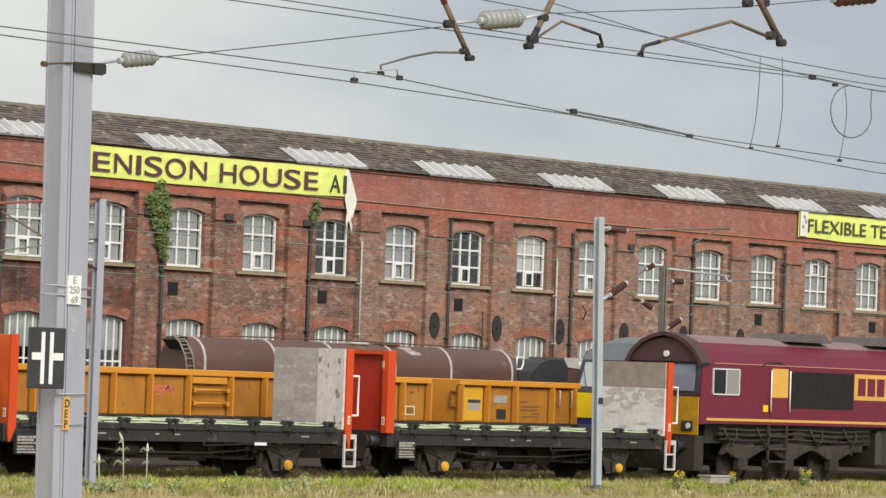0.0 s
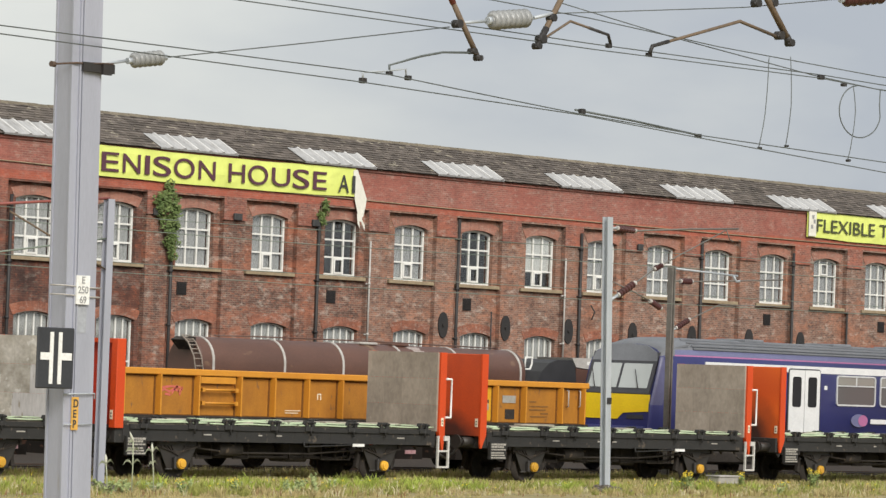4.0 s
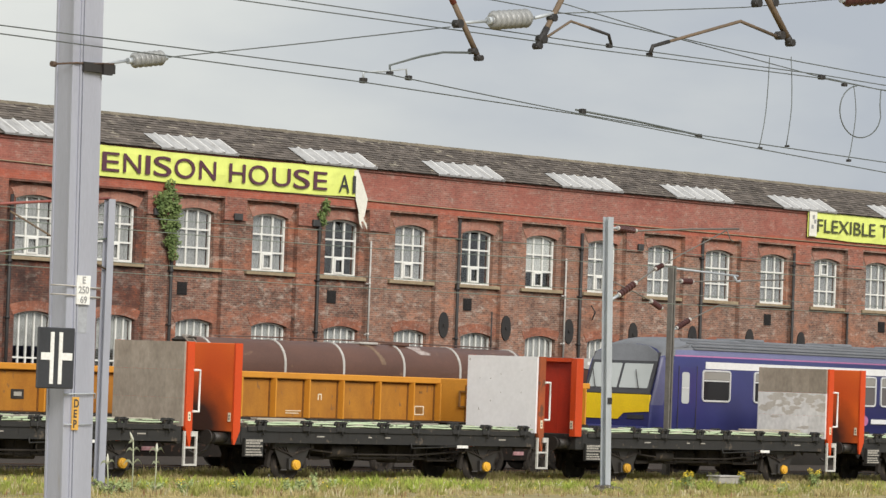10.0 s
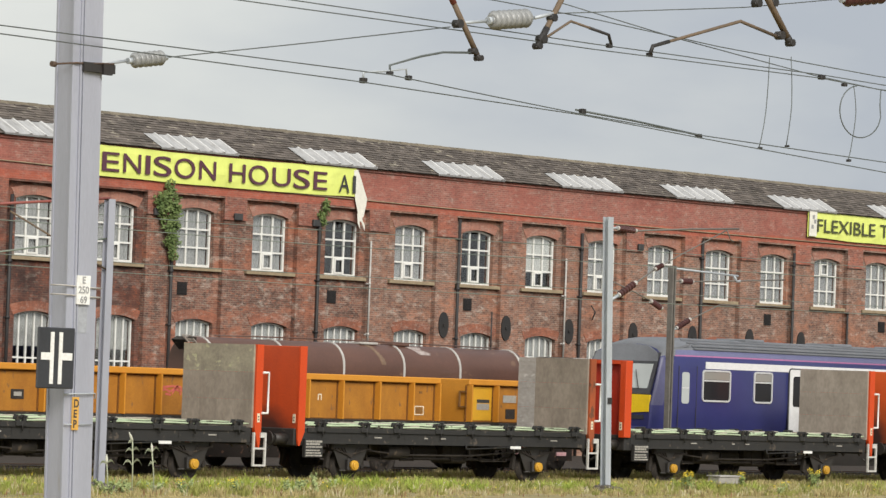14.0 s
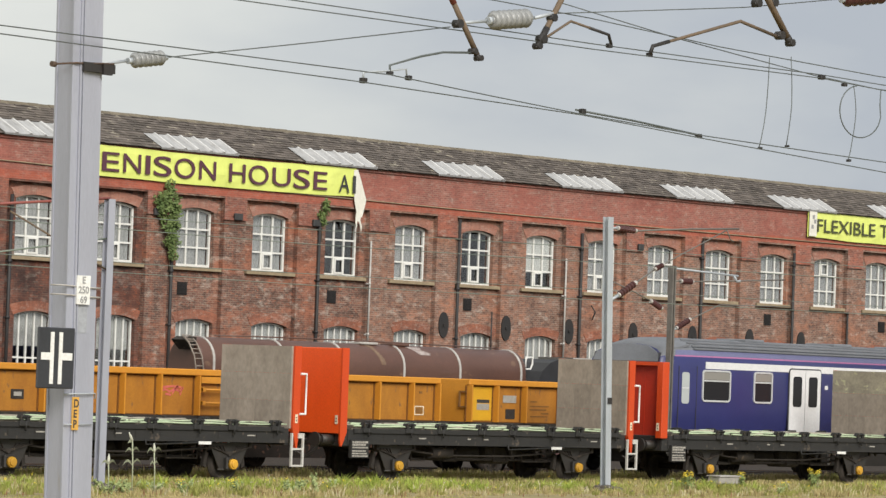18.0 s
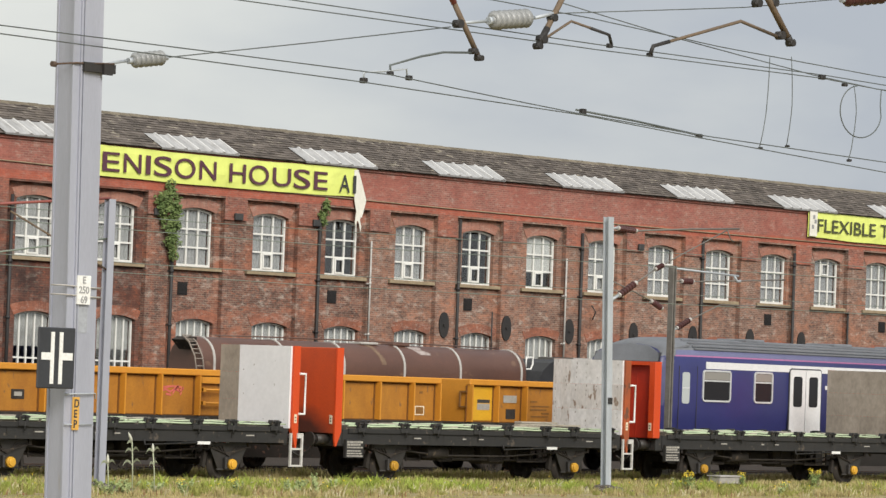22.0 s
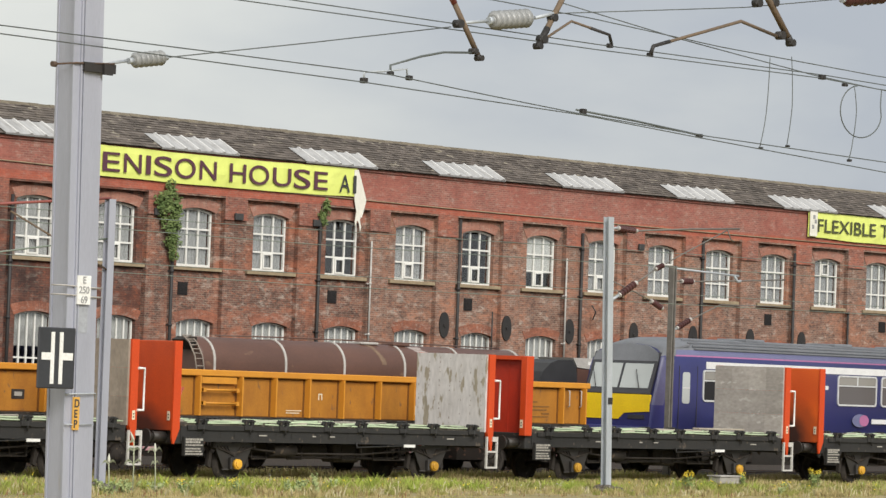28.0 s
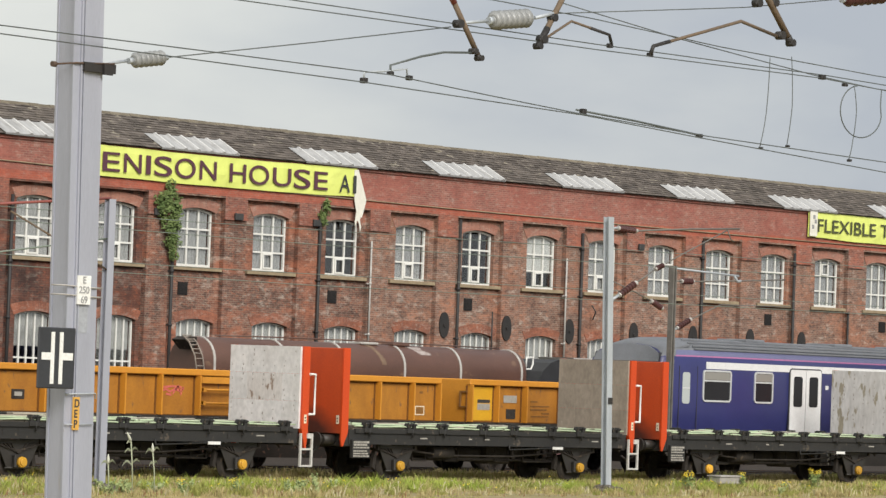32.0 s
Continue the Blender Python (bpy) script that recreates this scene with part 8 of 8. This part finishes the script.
for x, z1 in ((77.5, 8.0), (84.62, 7.95), (91.65, 8.05), (98.93, 8.38), (105.83, 8.25), (113.15, 8.35), (119.1, 8.15), (122.85, 5.9), (129.9, 8.2)):
    downpipe(x, -0.2, z1, 0.06 if z1 > 6 else 0.045)
for x, z1 in ((94.28, 7.35), (104.95, 7.25)):
    downpipe(x, 3.4, z1, 0.035, M_STRAP, "thin pale vent pipe on the wall")
bm = bmesh.new()
box(bm, 93.85, 94.75, FY - 0.12, FY, 3.36, 3.44)
solo("pipe_shelf", bm, M_STRAP, "pale bracket under the thin vent pipe", "bracket")
# small square grilles and oval plates
for x, z in ((85.4, 5.30), (92.63, 5.31), (99.78, 5.32), (117.8, 5.41), (125.62, 5.38)):
    bm = bmesh.new()
    box(bm, x - 0.22, x + 0.22, FY + 0.165, FY + 0.205, z - 0.22, z + 0.22)
    for k in range(4):
        box(bm, x - 0.17, x + 0.17, FY + 0.15, FY + 0.165, z - 0.17 + k * 0.09, z - 0.12 + k * 0.09)
    solo("wall_grille", bm, M_GRILLE, "small square dark wall grille", "grille", "wall grilles")
for x in (98.3, 101.72, 105.3, 109.1, 112.75, 116.4, 119.8):
    bm = bmesh.new()
    pts = [(x + 0.26 * math.cos(k * math.tau / 20), 4.52 + 0.47 * math.sin(k * math.tau / 20)) for k in range(20)]
    prism(bm, pts, FY - 0.05, FY + 0.0)
    tube(bm, (x, FY - 0.09, 4.52), (x, FY - 0.05, 4.52), 0.07, 8)
    solo("tie_plate", bm, M_CAST, "black oval cast iron wall tie plate", "plate", "wall tie plates")
for x, z, w in ((83.9, 7.80, 0.36), (87.65, 7.84, 0.38), (91.45, 7.84, 0.34), (109.3, 7.9, 0.3)):
    bm = bmesh.new()
    box(bm, x - w / 2, x + w / 2, FY - 0.16, FY - 0.055, z - 0.12, z + 0.12, bevel=0.02)
    solo("wall_box", bm, M_INK, "dark box lamp fixed to a pier", "box", "wall boxes")
bm = bmesh.new()
run_tube(bm, [(100.9, FY - 0.04, 3.0), (100.9, FY - 0.04, 5.1)], 0.03)
solo("wall_conduit", bm, M_CAST, "dark straight conduit run on the brickwork", "conduit")
bm = bmesh.new()
run_tube(bm, [(106.62, FY - 0.04, 5.0), (106.72, FY - 0.10, 5.3), (106.55, FY - 0.04, 5.55)], 0.03)
solo("wall_conduit", bm, M_CAST, "dark bowed conduit on the brickwork", "conduit")
run = bmesh.new()
run_tube(run, [(X_LO, FY - 0.05, 9.12), (78, FY - 0.05, 9.06), (90, FY - 0.05, 8.82), (100, FY - 0.05, 8.74), (113, FY - 0.05, 8.69), (X_HI, FY - 0.05, 8.67)], 0.022, 5)
solo("wall_cable", run, M_STONE, "pale cable clipped along the parapet", "cable")

# loose banner corner, swinging a little in the wind
FLAP = thing("banner_flap", "loose white corner of the torn banner", "banner", at=(93.40, FY - 0.14, 9.86))


def flap_piece(name, pts, material, y=0.0, label=""):
    bm = bmesh.new()
    prism(bm, pts, y, y + 0.012)
    return part(name, bm, material, FLAP, label)


flap_piece("fold", [(-0.18, -0.05), (0.02, -0.02), (0.20, -0.40), (0.48, -1.06), (0.42, -1.32), (0.29, -1.70), (0.02, -1.58), (-0.12, -1.10), (-0.16, -0.6)], M_BANNER_BACK, 0.0, "white folded banner cloth")
FLAP_TAIL = new("flap_tail")
FLAP_TAIL.parent, FLAP_TAIL.location = FLAP, (0.14, 0.0, -1.60)
bm = bmesh.new()
prism(bm, [(-0.16, 0.05), (0.13, 0.02), (0.05, -0.20), (0.14, -0.42), (0.10, -0.60), (0.0, -0.28), (-0.10, -0.22), (-0.12, -0.50), (-0.20, -0.30)], -0.01, 0.005)
t_piece = new("torn_strip", mesh_of("torn_strip", bm, M_BANNER_BACK))
t_piece.parent = FLAP_TAIL


def leaves(name, centres, count, size, material, seed, flat=0.0):
    """Many small bent leaves scattered round the given centres (x, y, z, radius)."""
    rng = random.Random(seed)
    verts, faces = [], []
    for k in range(count):
        cx, cy, cz, r = rng.choice(centres)
        while True:
            d = Vector((rng.uniform(-1, 1), rng.uniform(-1, 1), rng.uniform(-1, 1)))
            if d.length < 1:
                break
        c = Vector((cx, cy, cz)) + Vector((d.x * r, d.y * r * (1 - flat), d.z * r))
        u = Vector((rng.uniform(-1, 1), rng.uniform(-1, 0.3), rng.uniform(-1, 1))).normalized()
        w = u.orthogonal().normalized()
        s = size * rng.uniform(0.6, 1.3)
        i = len(verts)
        n = u.cross(w) * s * 0.25
        verts += [tuple(c - u * s), tuple(c + w * s * 0.55 + n), tuple(c + u * s), tuple(c - w * s * 0.55 + n)]
        faces += [(i, i + 1, i + 2), (i, i + 2, i + 3)]
    me = bpy.data.meshes.new(name)
    me.from_pydata(verts, [], faces)
    me.materials.append(material)
    return me


ivy = thing("climbing_ivy", "green ivy growing down a brick pier", "plant")
rng = random.Random(9)
cs = []
for k in range(26):
    wide = (0.10, 0.14, 0.2, 0.3, 0.42, 0.52, 0.58, 0.6, 0.58, 0.55, 0.5, 0.46, 0.42, 0.38, 0.34, 0.3, 0.27, 0.25, 0.24, 0.22, 0.2, 0.18, 0.16, 0.14, 0.12, 0.1)[k]
    for j in range(1 + int(wide * 6)):
        cs.append((84.36 + 0.008 * k + rng.uniform(-wide, wide * 0.9), FY - 0.14 - rng.uniform(0, 0.12), 8.78 - k * 0.1 + rng.uniform(-0.05, 0.05), rng.uniform(0.10, 0.24)))
ob = new("foliage", leaves("foliage", cs, 2100, 0.07, M_IVY, 3, 0.4))
ob.parent = ivy
bm = bmesh.new()
run_tube(bm, [(84.6, FY - 0.05, 5.6), (84.5, FY - 0.06, 6.8), (84.75, FY - 0.06, 8.0), (84.6, FY - 0.05, 9.0)], 0.02)
part("stem", bm, M_RUSTYTUBE, ivy)
ivy2 = thing("climbing_ivy", "thin green ivy on a downpipe", "plant")
cs = [(91.75 + rng.uniform(-0.12, 0.18), FY - 0.12, 8.6 - k * 0.09, 0.16) for k in range(9)]
ob = new("foliage", leaves("foliage", cs, 500, 0.06, M_IVY, 4, 0.3))
ob.parent = ivy2
bm = bmesh.new()
run_tube(bm, [(91.8, FY - 0.05, 7.2), (91.75, FY - 0.05, 8.6)], 0.015)
part("stem", bm, M_RUSTYTUBE, ivy2)


# ---- rough grass and weeds along the near track ----
M_LUSH = mat("lush_bright_grass", (0.41, 0.465, 0.09), (0.22, 0.29, 0.055), 1.5, 0.75, 0, 0, 5)
M_PALESTRAW = mat("bleached_grass_stem", (0.58, 0.53, 0.36), (0.42, 0.37, 0.22), 2, 0.9, 0, 0)
M_DOCK = mat("dry_dock_stem", (0.26, 0.14, 0.075), (0.17, 0.09, 0.05), 2, 0.9, 0, 0)


def grass(name, count, seed, material, lo, hi, xr, yr, label, lean=0.35, clump=True, base=-0.16):
    rng = random.Random(seed)
    verts, faces = [], []
    for k in range(count):
        x, y = rng.uniform(*xr), rng.uniform(*yr)
        if clump and noise.noise((x * 0.45, y * 0.7, seed * 3.7)) < rng.uniform(-0.45, 0.35) + (0.25 if seed > 6 else 0.0):
            continue
        h = rng.uniform(lo, hi) * (0.75 + 0.5 * noise.noise((x * 0.8, y * 0.8, 4)))
        a = rng.uniform(0, math.tau)
        wv = Vector((math.cos(a), math.sin(a), 0)) * rng.uniform(0.008, 0.016)
        bend = Vector((rng.uniform(-lean, lean), rng.uniform(-lean, lean), 0)) * h
        b = Vector((x, y, base))
        i = len(verts)
        mid = b + bend * 0.35 + Vector((0, 0, h * 0.6))
        tip = b + bend + Vector((0, 0, h))
        verts += [tuple(b - wv), tuple(b + wv), tuple(mid - wv * 0.8), tuple(mid + wv * 0.8), tuple(tip)]
        faces += [(i, i + 1, i + 3, i + 2), (i + 2, i + 3, i + 4)]
    me = bpy.data.meshes.new(name)
    me.from_pydata(verts, [], faces)
    me.materials.append(material)
    return tagged(new(name, me), label, "grass", kind="stuff")


grass("green_grass", 46000, 1, M_GRASS, 0.05, 0.14, (44, 96), (55.0, 61.3), "rough green grass beside the track")
grass("straw_grass", 60000, 2, M_STRAW, 0.05, 0.15, (44, 96), (55.0, 61.2), "dry straw-coloured grass beside the track")
grass("track_grass", 15000, 3, M_GRASS, 0.09, 0.20, (44, 108), (61.2, 63.4), "grass growing between the rails", base=-0.03)
grass("siding_grass", 26000, 6, M_GRASS, 0.14, 0.30, (44, 112), (64.2, 66.1), "tall grass between the two tracks", base=-0.05)
grass("siding_straw", 30000, 4, M_STRAW, 0.16, 0.34, (44, 112), (64.2, 66.1), "tall dry grass between the two tracks", base=-0.05)
grass("yard_straw", 44000, 4, M_STRAW, 0.10, 0.23, (44, 112), (60.6, 64.5), "dry grass between the sidings", base=-0.05)
grass("cess_grass", 26000, 5, M_GRASS, 0.08, 0.21, (44, 96), (60.2, 61.7), "taller grass at the track edge", base=-0.10)


grass("dock_stems", 2600, 8, M_DOCK, 0.12, 0.28, (44, 96), (56.0, 60.8), "rust-brown dry dock stems in the grass", 0.15)
def tufts(name, count, seed, material, lo, hi, xr, yr, label, base=-0.13, blades=34):
    """Separate tussocks, each a fan of blades out of one root."""
    rng = random.Random(seed)
    verts, faces = [], []
    for k in range(count):
        x, y = rng.uniform(*xr), rng.uniform(*yr)
        if noise.noise((x * 0.6, y * 0.9, seed * 1.9)) < rng.uniform(-0.5, 0.3):
            continue
        tall, r = rng.uniform(lo, hi), rng.uniform(0.06, 0.20)
        for j in range(blades):
            a, d = rng.uniform(0, math.tau), rng.random() ** 0.7
            out = Vector((math.cos(a), math.sin(a), 0))
            h = tall * rng.uniform(0.45, 1.0) * (1.1 - 0.4 * d)
            b = Vector((x, y, base)) + out * r * d
            wv = Vector((rng.uniform(-1, 1), rng.uniform(-1, 1), 0)).normalized() * rng.uniform(0.007, 0.014)
            mid, tip = b + out * h * 0.12 + Vector((0, 0, h * 0.6)), b + out * h * rng.uniform(0.2, 0.6) + Vector((rng.uniform(-0.05, 0.05), 0, h))
            i = len(verts)
            verts += [tuple(b - wv), tuple(b + wv), tuple(mid - wv * 0.8), tuple(mid + wv * 0.8), tuple(tip)]
            faces += [(i, i + 1, i + 3, i + 2), (i + 2, i + 3, i + 4)]
    me = bpy.data.meshes.new(name)
    me.from_pydata(verts, [], faces)
    me.materials.append(material)
    return tagged(new(name, me), label, "grass", kind="stuff")


tufts("straw_tussocks", 700, 11, M_STRAW, 0.14, 0.34, (46, 94), (56.4, 61.4), "dry straw tussocks standing in the rough grass")
tufts("green_tussocks", 620, 12, M_GRASS, 0.14, 0.36, (46, 94), (57.0, 61.4), "green tussocks standing in the rough grass")
tufts("pale_stems", 420, 14, M_PALESTRAW, 0.18, 0.40, (46, 94), (56.6, 61.2), "thin bleached grass stems", blades=7)
for k, (x0, x1, y0, y1, count) in enumerate(((63.0, 66.8, 59.0, 61.3, 120), (60.6, 63.0, 58.4, 60.4, 40), (56.9, 60.0, 58.8, 61.2, 50), (69.6, 72.6, 59.4, 61.2, 46), (75.5, 78.0, 59.6, 61.2, 30), (49.0, 55.5, 57.6, 60.8, 34), (84.0, 88.0, 59.8, 61.2, 34))):
    tufts("lush_tussocks", count, 23 + k, M_LUSH, 0.20, 0.44, (x0, x1), (y0, y1), "lush bright green tussocks in the dry grass", blades=46)


def flower_heads(name, count, seed, xr, yr, zr, size, material, label):
    rng = random.Random(seed)
    verts, faces = [], []
    for k in range(count):
        x, y = rng.uniform(*xr), rng.uniform(*yr)
        if noise.noise((x * 0.35, y * 0.5, seed)) < rng.uniform(-0.3, 0.3):
            continue
        z = rng.uniform(*zr)
        for j in range(5):
            c = Vector((x + rng.gauss(0, size), y + rng.gauss(0, size), z + rng.gauss(0, size * 0.7)))
            i = len(verts)
            for m in range(5):
                a = m * math.tau / 5
                verts.append((c.x + size * 0.7 * math.cos(a), c.y - size * 0.25, c.z + size * 0.6 * math.sin(a)))
            faces.append((i, i + 1, i + 2, i + 3, i + 4))
    me = bpy.data.meshes.new(name)
    me.from_pydata(verts, [], faces)
    me.materials.append(material)
    return tagged(new(name, me), label, "flowers", kind="stuff")


flower_heads("wild_flowers", 190, 21, (46, 92), (57.4, 61.2), (0.02, 0.20), 0.016, M_FLOWER, "scattered small yellow wild flowers")
flower_heads("pale_seed_heads", 160, 22, (46, 92), (57.4, 61.0), (0.0, 0.22), 0.014, M_STRAP, "pale seed heads in the grass")


def ragwort(x, y, h, seed, heads=9):
    rng = random.Random(seed)
    p = thing("ragwort", "upright ragwort with bright yellow flower heads", "plant", "ragwort plants", at=(x, y, -0.15))
    bm = bmesh.new()
    tips = []
    for k in range(4):
        tip = Vector((rng.uniform(-0.16, 0.16), rng.uniform(-0.1, 0.1), h * rng.uniform(0.8, 1.0)))
        run_tube(bm, [(0, 0, 0.06), tuple(tip)], 0.008, 5)
        part("stem", bm, M_LEAF, p)
        bm = bmesh.new()
        tips.append(tip)
    bm.free()
    ob = new("foliage", leaves("foliage", [(t.x * 0.6, t.y, t.z * k, 0.10) for t in tips for k in (0.3, 0.55, 0.75)], 160, 0.045, M_LEAF, seed))
    ob.parent, ob["kind"] = p, "stuff"
    ob = new("flower_head", leaves("flower_head", [(t.x, t.y, t.z, 0.085) for t in tips], 16 * heads, 0.022, M_FLOWER, seed + 1))
    ob.parent, ob["kind"] = p, "stuff"
    return p


for k, (x, y, h) in enumerate(((75.1, 59.9, 0.50), (78.35, 60.7, 0.5), (82.0, 61.0, 0.60), (79.9, 60.4, 0.22), (55.9, 58.8, 0.30), (57.8, 59.2, 0.30))):
    ragwort(x, y, h, 40 + k, (9, 4, 6, 3, 3, 3)[k])


def tall_weed(x, y, h, seed, n=5, leafy=260, pale=True):
    rng = random.Random(seed)
    p = thing("tall_weed", "bushy grey-green weed in the dry grass", "plant", "tall weeds", at=(x, y, -0.15))
    bm = bmesh.new()
    cs, tops = [], []
    for k in range(n):
        tip = Vector((rng.uniform(-0.28, 0.28), rng.uniform(-0.2, 0.2), h * rng.uniform(0.65, 1.0)))
        run_tube(bm, [(rng.uniform(-0.05, 0.05), 0, 0), tuple(tip * 0.5), tuple(tip)], 0.008 if n > 1 else 0.014, 5)
        part("stem", bm, M_WEED if n > 1 else M_PALEWEED, p)
        bm = bmesh.new()
        cs += [(tip.x * u, tip.y * u, tip.z * u, 0.06 * (1.25 - u)) for u in (0.3, 0.5, 0.7, 0.85, 1.0)]
        tops.append((tip.x, tip.y, tip.z, 0.055))
    bm.free()
    ob = new("foliage", leaves("foliage", cs, int(leafy * 0.42), 0.05, M_WEED if n > 1 else M_PALEWEED, seed + 5))
    ob.parent, ob["kind"] = p, "stuff"
    if pale:
        ob = new("seed_head", leaves("seed_head", tops, 26 * n, 0.026, M_STRAP, seed + 6))
        ob.parent, ob["kind"] = p, "stuff"
    return p


M_PALEWEED = mat("silvery_weed", (0.44, 0.46, 0.34), (0.28, 0.31, 0.20), 5, 0.8, 0, 0, 20)
M_WEED = mat("grey_green_weed", (0.40, 0.44, 0.21), (0.22, 0.28, 0.11), 5, 0.8, 0, 0, 20)
for k, (x, y, h, n, lf) in enumerate(((58.45, 57.9, 0.42, 6, 420), (53.4, 57.9, 0.32, 6, 260), (54.3, 57.9, 0.30, 6, 220), (60.3, 58.4, 0.40, 2, 60), (57.0, 58.0, 0.30, 5, 200), (77.0, 58.4, 0.25, 5, 180), (52.75, 57.7, 0.40, 4, 200), (53.1, 58.3, 0.38, 5, 240), (53.7, 58.1, 0.34, 5, 200), (55.2, 58.0, 0.36, 4, 160), (59.1, 57.8, 0.5, 4, 240), (58.0, 57.6, 0.4, 4, 200))):
    tall_weed(x, y, h, 70 + k, n, lf, False)


def pale_stalk(x, y, h, levels, nod):
    """One upright felted stalk: pairs of arched leaves and a pointed top."""
    p = thing("mullein", "pale felted mullein stalk with paired drooping leaves", "plant", "tall pale stalks", at=(x, y, -0.15))
    bm = bmesh.new()
    run_tube(bm, [(0, 0, 0), (0.01, 0, h * 0.5), (-0.01, 0, h * 0.9)], 0.015, 6)
    part("stem", bm, M_PALEWEED, p)

    def blade(z, side, reach, rise, w, dy=0.0):
        bm = bmesh.new()
        rows = []
        for i in range(6):
            u = i / 5
            half = w * math.sin(math.pi * min(1.0, 0.12 + 0.88 * u)) + 0.004
            c = (side * reach * u, dy * u, z + rise * math.sin(u * math.pi * 0.85) - 0.05 * u * u)
            rows.append([bm.verts.new((c[0], c[1], c[2] - half)), bm.verts.new((c[0], c[1] - 0.012, c[2])), bm.verts.new((c[0], c[1], c[2] + half))])
        for ra, rb in zip(rows, rows[1:]):
            for j in (0, 1):
                bm.faces.new((ra[j], rb[j], rb[j + 1], ra[j + 1])).smooth = True
        bmesh.ops.solidify(bm, geom=bm.faces[:], thickness=0.006)
        part("leaf", bm, M_PALEWEED, p)
    for z, reach, rise in levels:
        blade(z, -1, reach * 1.35, rise + 0.05, 0.025, -0.05)
        blade(z + 0.01, 1, reach * 1.25, rise + 0.05, 0.025, 0.05)
    bm = bmesh.new()
    z0 = h * 0.88
    ring = [(0.014, 0.0), (0.034, 0.06), (0.028, 0.13), (0.005, 0.21)]
    loft(bm, [[(-0.01 + nod * dz + r * math.cos(k * math.tau / 7), r * math.sin(k * math.tau / 7), z0 + dz) for k in range(7)] for r, dz in ring])
    part("bud", bm, M_PALEBUD, p, "pale pointed bud")
    if nod:
        blade(z0, -1, 0.15, 0.03, 0.03)
    return p


M_PALEBUD = mat("white_felted_bud", (0.60, 0.60, 0.52), (0.46, 0.47, 0.38), 9, 0.85, 0, 0)
STALKS = [(pale_stalk(53.50, 57.8, 1.32, ((0.95, 0.19, 0.03), (0.66, 0.24, 0.07)), -0.5), 53.50, 1.0),
          (pale_stalk(54.15, 57.8, 1.06, ((0.93, 0.20, 0.06), (0.68, 0.13, 0.02)), 0.0), 54.15, 1.3),
          (pale_stalk(52.80, 57.8, 0.78, ((0.66, 0.20, 0.05),), 0.0), 52.80, 0.8)]
# low equipment box on the ground
cabinet = thing("trackside_box", "low pale grey cable box standing on short legs", "box", at=(77.9, 60.9, -0.26))
bm = bmesh.new()
box(bm, -0.46, 0.46, -0.2, 0.2, 0.30, 0.50, bevel=0.02)
part("case", bm, M_CONCRETE, cabinet)
bm = bmesh.new()
box(bm, -0.49, 0.49, -0.23, 0.23, 0.50, 0.53)
part("lid", bm, M_STRAP, cabinet)
for x in (-0.36, 0.30):
    bm = bmesh.new()
    box(bm, x, x + 0.06, -0.12, 0.12, 0, 0.30)
    part("leg", bm, M_CONCRETE, cabinet)
def motions():
    """The train draws past to the right, slowing; its wheels roll with it."""
    whole = [k * 0.5 for k in range(65)]
    fine = [k / 15.0 for k in range(481)]
    cars = [(w, n * PITCH + SLACK[n], HALF, WHEEL) for n, w in TRAIN] + [(LOCO, LOCO_AT, 1.325, 0.53)]
    for w, ahead, mid, r in cars:
        side = TY if w is not LOCO else TY - 0.07
        walk(w, [(t, pose(gone(t) + ahead, side, 0)) for t in whole])
        for piece in w.children:
            if piece.name.startswith("wheelset"):
                hub = Matrix.Translation((piece["axle_at"], mid, r))
                walk(piece, [(t, hub @ Matrix.Rotation((gone(t) - gone(0)) / r, 4, "Y")) for t in fine])
    lean = ((0, 0), (1.5, 2), (2.5, -3), (3.5, -6), (6, -2), (7, -7), (8, -9), (9, -10), (10, -8), (11, -9), (12, -8), (13, -7), (14, -5), (15.5, -4), (17, -2), (18, -1), (19, 1), (21, 0), (23, 1), (25, 0), (28, 1), (30, 0), (32, 1))
    # the pale stalks stir in the wind of the train
    for k, (p, x, much) in enumerate(STALKS):
        walk(p, [(t, pose(x, 57.8, -0.15, 0, much * (2.2 * math.sin(t * 0.7 + k) + 1.5 * math.sin(t * 1.9 + 2 * k) - 2.0), 0)) for t in whole])
    walk(FLAP, [(t, pose(93.40, FY - 0.14, 9.86, 0, a * 0.6, 0)) for t, a in lean])
    walk(FLAP_TAIL, [(t, pose(0.14, 0, -1.60, 0, a * 2.0, 0)) for t, a in lean])


motions()
